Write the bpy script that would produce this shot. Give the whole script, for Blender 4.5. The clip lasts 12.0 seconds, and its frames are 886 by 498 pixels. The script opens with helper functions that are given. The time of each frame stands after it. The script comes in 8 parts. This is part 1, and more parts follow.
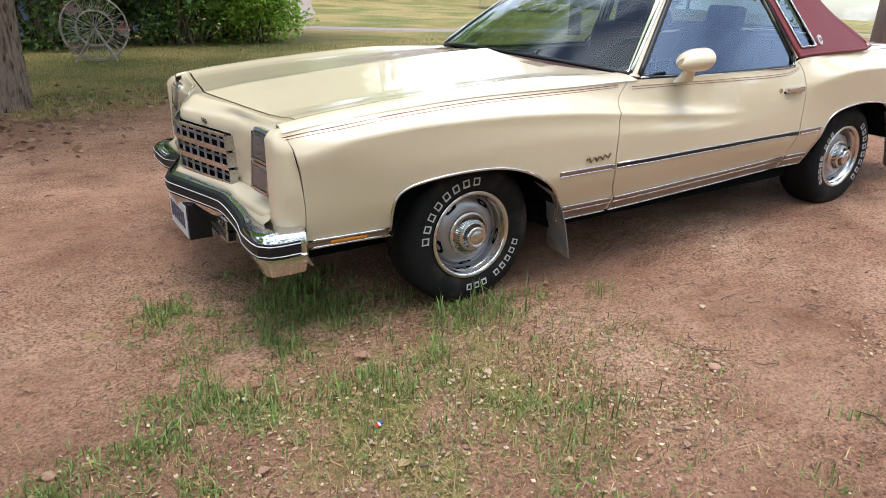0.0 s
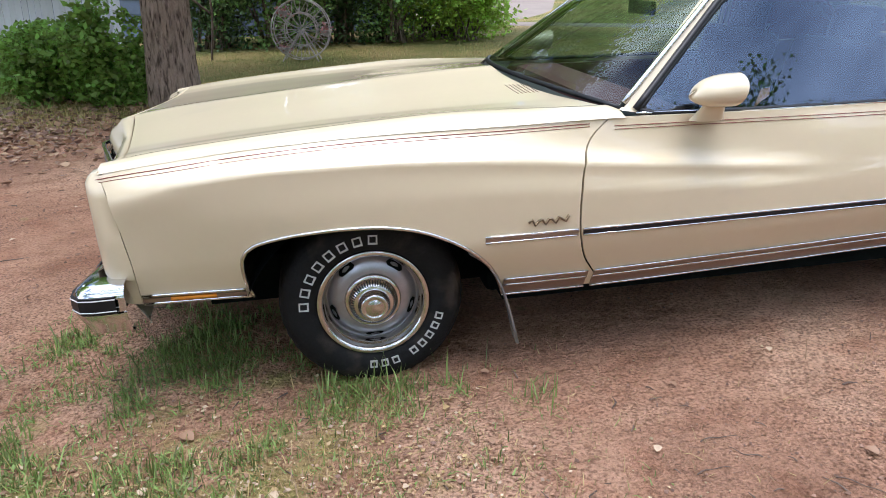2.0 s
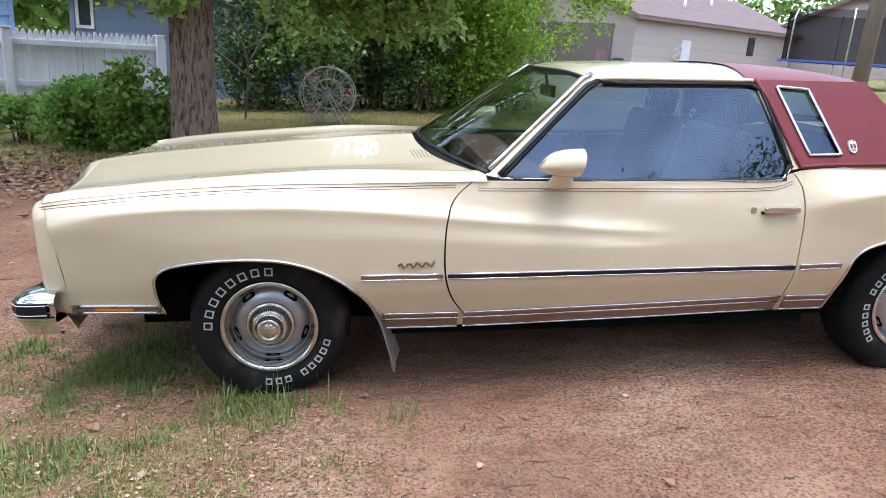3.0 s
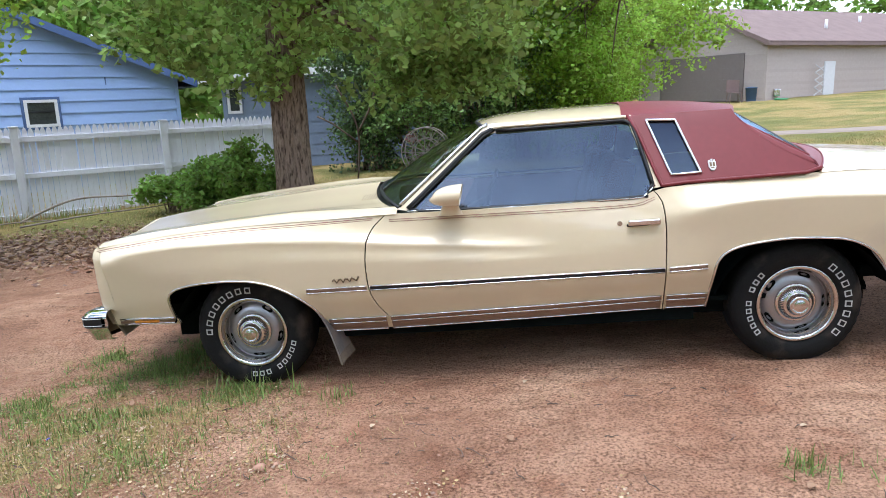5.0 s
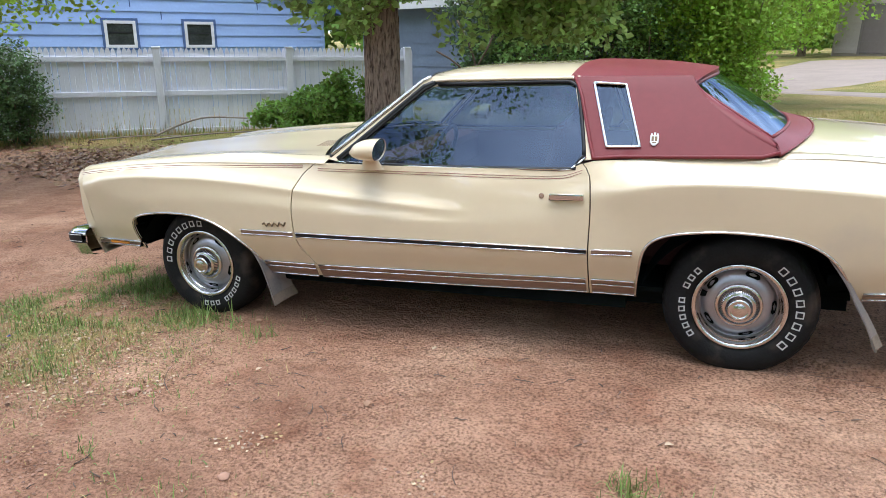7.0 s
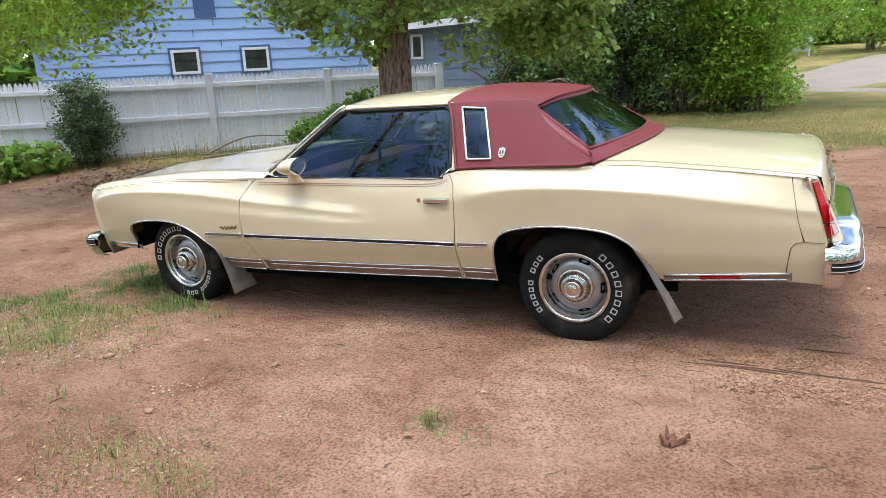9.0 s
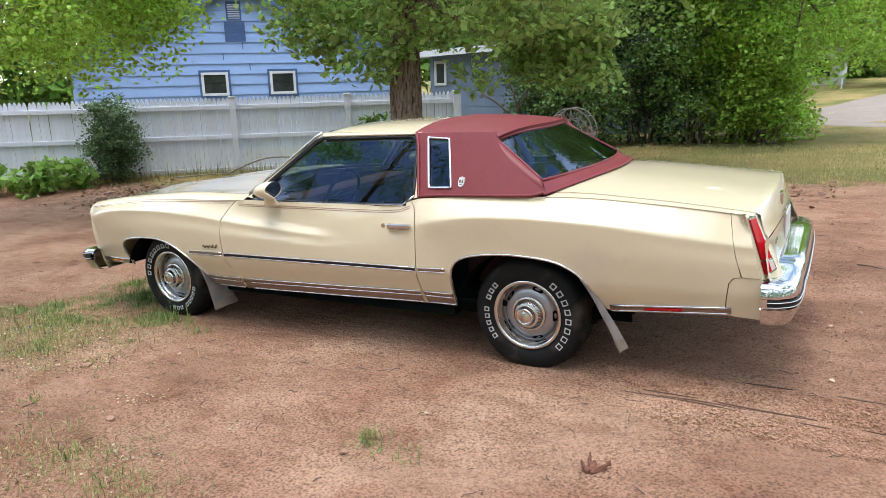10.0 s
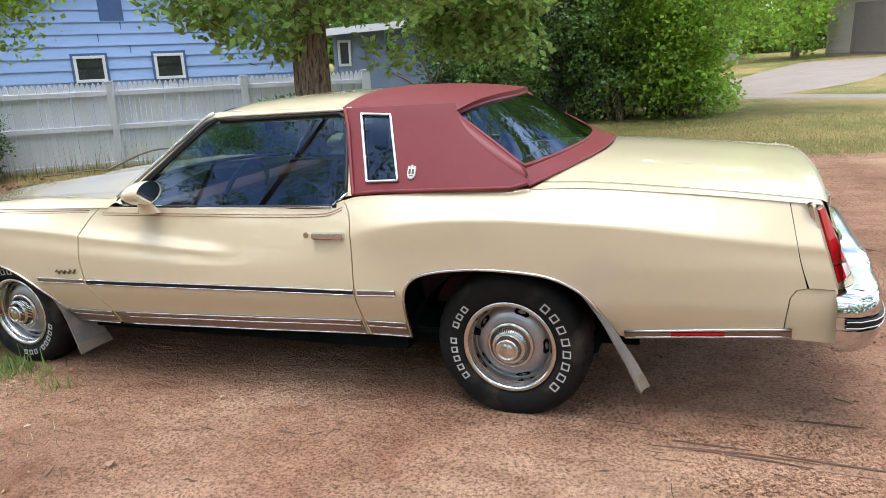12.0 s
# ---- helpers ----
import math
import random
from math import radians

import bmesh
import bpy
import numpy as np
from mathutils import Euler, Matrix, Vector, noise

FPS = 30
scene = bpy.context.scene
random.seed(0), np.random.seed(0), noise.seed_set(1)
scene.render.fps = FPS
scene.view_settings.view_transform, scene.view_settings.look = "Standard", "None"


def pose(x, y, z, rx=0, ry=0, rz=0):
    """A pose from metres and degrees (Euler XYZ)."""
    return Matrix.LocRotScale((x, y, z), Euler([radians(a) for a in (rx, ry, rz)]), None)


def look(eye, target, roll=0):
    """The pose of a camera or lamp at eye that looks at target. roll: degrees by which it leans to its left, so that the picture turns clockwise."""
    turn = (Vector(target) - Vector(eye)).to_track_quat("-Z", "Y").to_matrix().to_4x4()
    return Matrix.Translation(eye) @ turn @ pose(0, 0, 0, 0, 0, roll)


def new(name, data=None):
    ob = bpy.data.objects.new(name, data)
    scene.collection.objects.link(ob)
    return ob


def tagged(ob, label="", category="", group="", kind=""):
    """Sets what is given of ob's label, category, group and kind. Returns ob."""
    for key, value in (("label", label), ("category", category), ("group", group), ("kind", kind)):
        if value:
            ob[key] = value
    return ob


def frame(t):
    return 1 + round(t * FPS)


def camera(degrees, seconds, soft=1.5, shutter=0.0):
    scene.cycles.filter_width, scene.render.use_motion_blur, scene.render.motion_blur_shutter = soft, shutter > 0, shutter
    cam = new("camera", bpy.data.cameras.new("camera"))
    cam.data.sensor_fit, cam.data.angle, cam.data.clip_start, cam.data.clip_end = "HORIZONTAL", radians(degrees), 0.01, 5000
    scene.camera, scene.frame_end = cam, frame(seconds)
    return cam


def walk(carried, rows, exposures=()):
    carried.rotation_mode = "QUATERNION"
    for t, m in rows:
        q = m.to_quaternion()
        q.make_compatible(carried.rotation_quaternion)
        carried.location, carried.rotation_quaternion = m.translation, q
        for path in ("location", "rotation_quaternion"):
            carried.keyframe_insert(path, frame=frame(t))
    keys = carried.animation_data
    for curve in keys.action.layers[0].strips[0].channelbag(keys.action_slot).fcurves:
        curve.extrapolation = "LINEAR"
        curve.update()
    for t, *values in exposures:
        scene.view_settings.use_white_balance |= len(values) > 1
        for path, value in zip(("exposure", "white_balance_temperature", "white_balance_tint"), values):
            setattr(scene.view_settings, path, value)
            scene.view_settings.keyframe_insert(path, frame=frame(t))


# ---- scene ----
cam = camera(64.9, 12.0, soft=0.6)
PATH = [
    (0, (-1.68, -2.36, 1.385), (-0.675, -0.793, 0.654), 0.8),
    (0.5, (-1.271, -2.327, 1.365), (-0.372, -0.683, 0.665), -2.7),
    (1, (-0.857, -2.288, 1.413), (-0.268, -0.522, 0.683), -2.7),
    (1.5, (-0.487, -2.209, 1.401), (0.025, -0.429, 0.648), 0.1),
    (2, (-0.157, -2.251, 1.423), (0.177, -0.426, 0.678), -1.5),
    (2.5, (0.202, -2.435, 1.46), (0.348, -0.589, 0.705), -1.1),
    (3, (0.403, -2.756, 1.471), (0.626, -0.852, 0.902), 0.9),
    (3.2, (0.483, -2.893, 1.491), (0.706, -0.992, 0.912), 1.4),
    (4.8, (1.397, -3.609, 1.503), (1.201, -1.68, 1.015), -3.0),
    (5, (1.553, -3.614, 1.496), (1.325, -1.671, 1.082), -5.1),
    (5.5, (1.849, -3.61, 1.536), (1.563, -1.689, 1.057), -2.3),
    (6, (2.088, -3.44, 1.494), (1.656, -1.556, 0.981), -1.9),
    (6.5, (2.363, -3.266, 1.525), (1.876, -1.408, 0.967), -3.5),
    (7, (2.753, -3.197, 1.498), (2.069, -1.403, 0.94), -2.4),
    (7.2, (2.905, -3.213, 1.529), (2.15, -1.452, 0.954), -3.3),
    (8.8, (3.925, -3.433, 1.54), (3.021, -1.722, 1.035), -4.8),
    (9, (4.011, -3.527, 1.584), (3.117, -1.817, 1.061), -5.0),
    (9.5, (4.229, -3.556, 1.596), (3.355, -1.823, 1.114), -2.9),
    (10, (4.44, -3.445, 1.595), (3.462, -1.76, 1.144), -3.9),
    (10.5, (4.418, -3.375, 1.593), (3.449, -1.691, 1.119), -3.4),
    (11, (4.203, -3.17, 1.573), (3.392, -1.398, 1.123), -2.5),
    (11.5, (4.022, -2.922, 1.539), (3.256, -1.158, 0.99), -3.7),
    (12, (3.773, -2.604, 1.491), (3.032, -0.818, 0.979), -5.0),
]
# the drive falls by three degrees towards the car's nose; the path's rows are given along that slope
LEAN, PIVOT = radians(3.0), Vector((1.55, 0.87, 0))
TILT = Matrix.Translation(PIVOT) @ Matrix.Rotation(-LEAN, 4, "Y") @ Matrix.Translation(-PIVOT)
walk(cam, [(t, TILT @ look(eye, target, roll)) for t, eye, target, roll in PATH], [(0.0, 0.70, 6100, 12), (1.5, 0.74, 5950, 13), (3.0, 0.84, 5650, 15), (5.0, 0.83, 5880, 12), (7.0, 0.82, 5930, 11), (9.0, 0.80, 6050, 10), (12.0, 0.84, 6120, 10)])

# ---- world and sun ----
SUN_EL, SUN_AZ = radians(83), radians(185)
world = bpy.data.worlds.new("sky")
scene.world = world
world.use_nodes = True
wt = world.node_tree
wt.nodes.clear()
w_out, w_bg = wt.nodes.new("ShaderNodeOutputWorld"), wt.nodes.new("ShaderNodeBackground")
w_sky, w_noise = wt.nodes.new("ShaderNodeTexSky"), wt.nodes.new("ShaderNodeTexNoise")
w_ramp, w_mix = wt.nodes.new("ShaderNodeValToRGB"), wt.nodes.new("ShaderNodeMix")
w_co, w_map = wt.nodes.new("ShaderNodeTexCoord"), wt.nodes.new("ShaderNodeMapping")
w_sky.sky_type, w_sky.sun_disc, w_sky.sun_elevation, w_sky.sun_rotation = "NISHITA", False, SUN_EL, SUN_AZ
w_map.inputs["Scale"].default_value = (1.6, 1.6, 3.4)
w_noise.inputs["Scale"].default_value, w_noise.inputs["Detail"].default_value = 2.0, 6.0
w_ramp.color_ramp.elements[0].position, w_ramp.color_ramp.elements[1].position = 0.36, 0.62
w_mix.data_type = "RGBA"
w_mix.inputs["B"].default_value = (13.5, 14.2, 15.6, 1)
wt.links.new(w_co.outputs["Generated"], w_map.inputs["Vector"])
wt.links.new(w_map.outputs["Vector"], w_noise.inputs["Vector"])
wt.links.new(w_noise.outputs["Fac"], w_ramp.inputs["Fac"])
wt.links.new(w_ramp.outputs["Color"], w_mix.inputs["Factor"])
wt.links.new(w_sky.outputs["Color"], w_mix.inputs["A"])
wt.links.new(w_mix.outputs["Result"], w_bg.inputs["Color"])
wt.links.new(w_bg.outputs["Background"], w_out.inputs["Surface"])
w_bg.inputs["Strength"].default_value = 0.142
sun = new("sun", bpy.data.lights.new("sun", "SUN"))
sun.data.energy, sun.data.angle, sun.data.color = 2.05, radians(36), (1.0, 0.95, 0.88)
sun.matrix_world = look((math.sin(SUN_AZ) * 30, math.cos(SUN_AZ) * 30, 30 * math.tan(SUN_EL)), (0, 0, 0))


# ---- materials ----
def mat(name, color, rough=0.6, metal=0.0, vary=0.0, scale=8.0, bump=0.0, bump_scale=60.0, coat=0.0, dirt=None, dirt_at=0.6,
        dirt_scale=2.0, stretch=(1, 1, 1), per_piece=0.0, per_island=0.0, clear=0.0, spec=0.5):
    m = bpy.data.materials.new(name)
    m.use_nodes = True
    nt = m.node_tree
    b = nt.nodes["Principled BSDF"]
    b.inputs["Roughness"].default_value, b.inputs["Metallic"].default_value = rough, metal
    b.inputs["Coat Weight"].default_value, b.inputs["Coat Roughness"].default_value = coat, 0.04
    b.inputs["Specular IOR Level"].default_value = spec
    b.inputs["Transmission Weight"].default_value = clear
    co, mp = nt.nodes.new("ShaderNodeTexCoord"), nt.nodes.new("ShaderNodeMapping")
    mp.inputs["Scale"].default_value = stretch
    nt.links.new(co.outputs["Object"], mp.inputs["Vector"])

    def noise_tex(sc, detail=5.0):
        n = nt.nodes.new("ShaderNodeTexNoise")
        n.inputs["Scale"].default_value, n.inputs["Detail"].default_value = sc, detail
        nt.links.new(mp.outputs["Vector"], n.inputs["Vector"])
        return n

    rgb = nt.nodes.new("ShaderNodeRGB")
    rgb.outputs[0].default_value = (*color, 1)
    last = rgb.outputs[0]

    def lightness(fac, amount):
        nonlocal last
        mr = nt.nodes.new("ShaderNodeMapRange")
        mr.inputs["From Min"].default_value, mr.inputs["From Max"].default_value = (0.25, 0.75) if amount > 0 else (0, 1)
        mr.inputs["To Min"].default_value, mr.inputs["To Max"].default_value = 1 - abs(amount), 1 + abs(amount)
        nt.links.new(fac, mr.inputs["Value"])
        hs = nt.nodes.new("ShaderNodeHueSaturation")
        nt.links.new(mr.outputs["Result"], hs.inputs["Value"])
        nt.links.new(last, hs.inputs["Color"])
        last = hs.outputs["Color"]

    if vary:
        lightness(noise_tex(scale).outputs["Fac"], vary)
        lightness(noise_tex(scale * 9).outputs["Fac"], vary * 0.7)
    if per_piece:
        lightness(nt.nodes.new("ShaderNodeObjectInfo").outputs["Random"], -per_piece)
    if per_island:
        lightness(nt.nodes.new("ShaderNodeNewGeometry").outputs["Random Per Island"], -per_island)
    if dirt:
        ramp, mix = nt.nodes.new("ShaderNodeValToRGB"), nt.nodes.new("ShaderNodeMix")
        ramp.color_ramp.elements[0].position, ramp.color_ramp.elements[1].position = dirt_at - 0.08, dirt_at + 0.12
        nt.links.new(noise_tex(dirt_scale, 8.0).outputs["Fac"], ramp.inputs["Fac"])
        mix.data_type = "RGBA"
        mix.inputs["B"].default_value = (*dirt, 1)
        nt.links.new(ramp.outputs["Color"], mix.inputs["Factor"])
        nt.links.new(last, mix.inputs["A"])
        last = mix.outputs["Result"]
    nt.links.new(last, b.inputs["Base Color"])
    if bump:
        bn = nt.nodes.new("ShaderNodeBump")
        bn.inputs["Strength"].default_value, bn.inputs["Distance"].default_value = bump, 0.02
        nt.links.new(noise_tex(bump_scale, 6.0).outputs["Fac"], bn.inputs["Height"])
        nt.links.new(bn.outputs["Normal"], b.inputs["Normal"])
    return m


def glass_mat(name, tint, gloss=(1, 1, 1), head_on=0.08):
    """A tinted pane whose gloss grows from head_on to full at a glancing angle, alike from both sides."""
    m = bpy.data.materials.new(name)
    m.use_nodes = True
    nt = m.node_tree
    nt.nodes.clear()
    out, mix = nt.nodes.new("ShaderNodeOutputMaterial"), nt.nodes.new("ShaderNodeMixShader")
    lw, tr, gl = nt.nodes.new("ShaderNodeLayerWeight"), nt.nodes.new("ShaderNodeBsdfTransparent"), nt.nodes.new("ShaderNodeBsdfGlossy")
    power, rise = nt.nodes.new("ShaderNodeMath"), nt.nodes.new("ShaderNodeMapRange")
    lw.inputs["Blend"].default_value, power.operation, power.inputs[1].default_value = 0.5, "POWER", 4.5
    rise.inputs["To Min"].default_value, rise.inputs["To Max"].default_value = head_on, 1.0
    nt.links.new(lw.outputs["Facing"], power.inputs[0])
    nt.links.new(power.outputs[0], rise.inputs["Value"])
    tr.inputs["Color"].default_value, gl.inputs["Color"].default_value = (*tint, 1), (*gloss, 1)
    gl.inputs["Roughness"].default_value = 0.01
    nt.links.new(rise.outputs["Result"], mix.inputs[0])
    nt.links.new(tr.outputs[0], mix.inputs[1])
    nt.links.new(gl.outputs[0], mix.inputs[2])
    nt.links.new(mix.outputs[0], out.inputs["Surface"])
    return m


def leaf_mat(name, color, vary=0.35, through_=0.35):
    m = bpy.data.materials.new(name)
    m.use_nodes = True
    nt = m.node_tree
    nt.nodes.clear()
    out, mix = nt.nodes.new("ShaderNodeOutputMaterial"), nt.nodes.new("ShaderNodeMixShader")
    df, tl = nt.nodes.new("ShaderNodeBsdfPrincipled"), nt.nodes.new("ShaderNodeBsdfTranslucent")
    df.inputs["Roughness"].default_value = 0.55
    rnd, mr = nt.nodes.new("ShaderNodeNewGeometry"), nt.nodes.new("ShaderNodeMapRange")
    hs, hue = nt.nodes.new("ShaderNodeHueSaturation"), nt.nodes.new("ShaderNodeMapRange")
    mr.inputs["To Min"].default_value, mr.inputs["To Max"].default_value = 1 - vary, 1 + vary
    hue.inputs["To Min"].default_value, hue.inputs["To Max"].default_value = 0.48, 0.515
    nt.links.new(rnd.outputs["Random Per Island"], mr.inputs["Value"])
    nt.links.new(rnd.outputs["Random Per Island"], hue.inputs["Value"])
    hs.inputs["Color"].default_value = (*color, 1)
    nt.links.new(mr.outputs["Result"], hs.inputs["Value"])
    nt.links.new(hue.outputs["Result"], hs.inputs["Hue"])
    nt.links.new(hs.outputs["Color"], df.inputs["Base Color"])
    nt.links.new(hs.outputs["Color"], tl.inputs["Color"])
    mix.inputs[0].default_value = through_
    nt.links.new(df.outputs[0], mix.inputs[1])
    nt.links.new(tl.outputs[0], mix.inputs[2])
    nt.links.new(mix.outputs[0], out.inputs["Surface"])
    return m


M_PAINT = mat("cream paint", (0.615, 0.512, 0.345), 0.30, vary=0.015, scale=3, coat=1.0, dirt=(0.53, 0.45, 0.335), dirt_at=0.68, dirt_scale=2.5, spec=0.25)
M_VINYL = mat("maroon vinyl", (0.15, 0.020, 0.023), 0.46, vary=0.08, scale=4, bump=0.06, bump_scale=420, spec=0.32)
M_CHROME = mat("chrome", (0.66, 0.66, 0.67), 0.09, 1.0, vary=0.06, scale=20)
M_STEEL = mat("dulled chrome", (0.62, 0.61, 0.60), 0.24, 1.0, vary=0.12, scale=30)
M_RING = mat("polished wheel trim", (0.60, 0.585, 0.57), 0.16, 1.0, vary=0.08, scale=25)
M_RIM = mat("silver wheel paint", (0.36, 0.36, 0.385), 0.34, 0.8, vary=0.08, scale=18)
M_TYRE = mat("tyre rubber", (0.011, 0.011, 0.011), 0.72, vary=0.2, scale=14, bump=0.2, bump_scale=90, dirt=(0.058, 0.045, 0.035), dirt_at=0.63, dirt_scale=5, spec=0.15)
M_WHITE_RUBBER = mat("raised white rubber", (0.471, 0.464, 0.441), 0.7, vary=0.12, scale=40)
M_BLACK = mat("black trim", (0.007, 0.007, 0.008), 0.45, vary=0.2, spec=0.35)
# near black without gloss: the shade under and inside the car is in this colour
M_SHADE_BLACK = mat("underbody", (0.006, 0.008, 0.008), 0.9, vary=0.3, spec=0.0)
M_GLASS = glass_mat("tinted glass", (0.36, 0.43, 0.40), (0.46, 0.59, 0.80), 0.11)
M_WS_GLASS = glass_mat("windscreen glass", (0.78, 0.90, 0.80), (0.7, 0.75, 0.75), 0.07)
M_RED = mat("red lens", (0.42, 0.004, 0.010), 0.18, vary=0.15, scale=60, coat=0.25, spec=0.3)
M_CLEAR = mat("pale lens", (0.55, 0.42, 0.40), 0.12, coat=1.0)
M_AMBER = mat("amber lens", (0.62, 0.22, 0.02), 0.15, coat=1.0)
M_PIN = mat("brown pinstripe", (0.22, 0.06, 0.045), 0.4)
M_SCRIPT = mat("dark bronze script", (0.14, 0.10, 0.06), 0.3, 0.8)
M_TAN = mat("tan strip", (0.228, 0.152, 0.106), 0.3, 0.4, coat=0.6)
M_FLAP = mat("dusty mud flap", (0.15, 0.135, 0.128), 0.6, vary=0.2, scale=9, dirt=(0.24, 0.19, 0.16), dirt_at=0.55, dirt_scale=6)
M_FLAP_EDGE = mat("tan flap strip", (0.19, 0.15, 0.11), 0.8, vary=0.25, scale=14)
M_LAMP = mat("lamp glass", (0.075, 0.078, 0.082), 0.15, 0.0, coat=1.0, vary=0.5, scale=22, bump=0.12, bump_scale=60)
M_SEAT = mat("maroon seat cloth", (0.051, 0.012, 0.013), 0.8, vary=0.15)
M_PLATE = mat("white plate", (0.547, 0.547, 0.532), 0.4)
M_INK = mat("dark ink", (0.05, 0.06, 0.10), 0.5)
M_BARK = mat("grey-brown bark", (0.27, 0.205, 0.16), 0.95, vary=0.22, scale=16, bump=1.0, bump_scale=40, stretch=(1, 1, 0.22), dirt=(0.065, 0.046, 0.036), dirt_at=0.545, dirt_scale=30, spec=0.1)
M_TWIG = mat("dry twig", (0.11, 0.075, 0.055), 0.9, vary=0.3, per_island=0.4)
M_FENCE = mat("weathered pale grey paint", (0.64, 0.65, 0.73), 0.75, vary=0.06, scale=3, bump=0.15, bump_scale=40, stretch=(1, 1, 0.3), dirt=(0.359, 0.359, 0.39), dirt_at=0.68, dirt_scale=2.2, per_piece=0.05)
M_BLUE = mat("pale blue siding", (0.258, 0.365, 0.593), 0.65, vary=0.05, scale=2, per_piece=0.04, dirt=(0.242, 0.343, 0.546), dirt_at=0.66)
M_SHED = mat("grey-blue siding", (0.15, 0.19, 0.26), 0.7, vary=0.10, scale=2, per_piece=0.06)
M_BLUE_DARK = mat("dark blue trim", (0.049, 0.091, 0.205), 0.6, vary=0.1)
M_WHITE = mat("white paint", (0.562, 0.562, 0.562), 0.6, vary=0.05)
M_PANE = mat("dark window pane", (0.03, 0.035, 0.03), 0.12, vary=0.5, scale=3, spec=0.3)
M_ROOF = mat("dark shingles", (0.057, 0.057, 0.065), 0.9, vary=0.2, scale=3, per_piece=0.2)
M_ROOF_BROWN = mat("brown shingles", (0.152, 0.106, 0.095), 0.9, vary=0.15, scale=2, per_piece=0.1)
M_BEIGE = mat("beige siding", (0.38, 0.319, 0.281), 0.65, vary=0.05, per_piece=0.05)
M_TAUPE = mat("taupe garage door", (0.152, 0.125, 0.114), 0.6, vary=0.06)
M_ROAD = mat("grey gravel road", (0.225, 0.18, 0.145), 0.9, vary=0.12, scale=1.2, bump=0.3, bump_scale=30)
M_GRASS = leaf_mat("green grass blades", (0.175, 0.235, 0.06), 0.55, 0.3)
M_STRAW = leaf_mat("dry straw", (0.40, 0.28, 0.13), 0.35, 0.25)
M_LEAF = leaf_mat("green leaves", (0.20, 0.33, 0.06), 0.5, 0.45)
M_OAK = leaf_mat("grey-green oak leaves", (0.32, 0.45, 0.125), 0.5, 0.42)
M_LAWN = leaf_mat("lawn grass", (0.26, 0.27, 0.08), 0.3, 0.3)
M_LAWN_DRY = leaf_mat("dry lawn grass", (0.42, 0.32, 0.135), 0.25, 0.3)
M_LEAF_DARK = leaf_mat("dark green leaves", (0.20, 0.325, 0.09), 0.6, 0.35)
M_LEAF_LIGHT = leaf_mat("bright green leaves", (0.33, 0.49, 0.07), 0.45, 0.5)
# the lilac's dark leaf, deepened further to carry the shade inside tall shrubs
M_LEAF_DEEP_SHADE = leaf_mat("deep green leaves with shade", (0.075, 0.13, 0.042), 0.6, 0.22)
M_DEAD = leaf_mat("dead leaves", (0.279, 0.164, 0.098), 0.5, 0.15)
M_PALE_LEAF = leaf_mat("pale dead leaf", (0.508, 0.385, 0.262), 0.3, 0.2)
M_CRUMB = mat("soil crumbs", (0.25, 0.145, 0.10), 0.95, per_island=0.5)
M_CHIP = mat("pale seed husks", (0.418, 0.319, 0.182), 0.85, per_island=0.35)
# soil colour darkened to carry the ridge shadows of the tyre prints
M_RIB_SHADE = mat("soil darkened as rib shade", (0.135, 0.076, 0.052), 0.95, vary=0.2, scale=30, per_island=0.3)
M_WIRE = mat("rusty white wire", (0.395, 0.342, 0.319), 0.6, vary=0.3, scale=12)


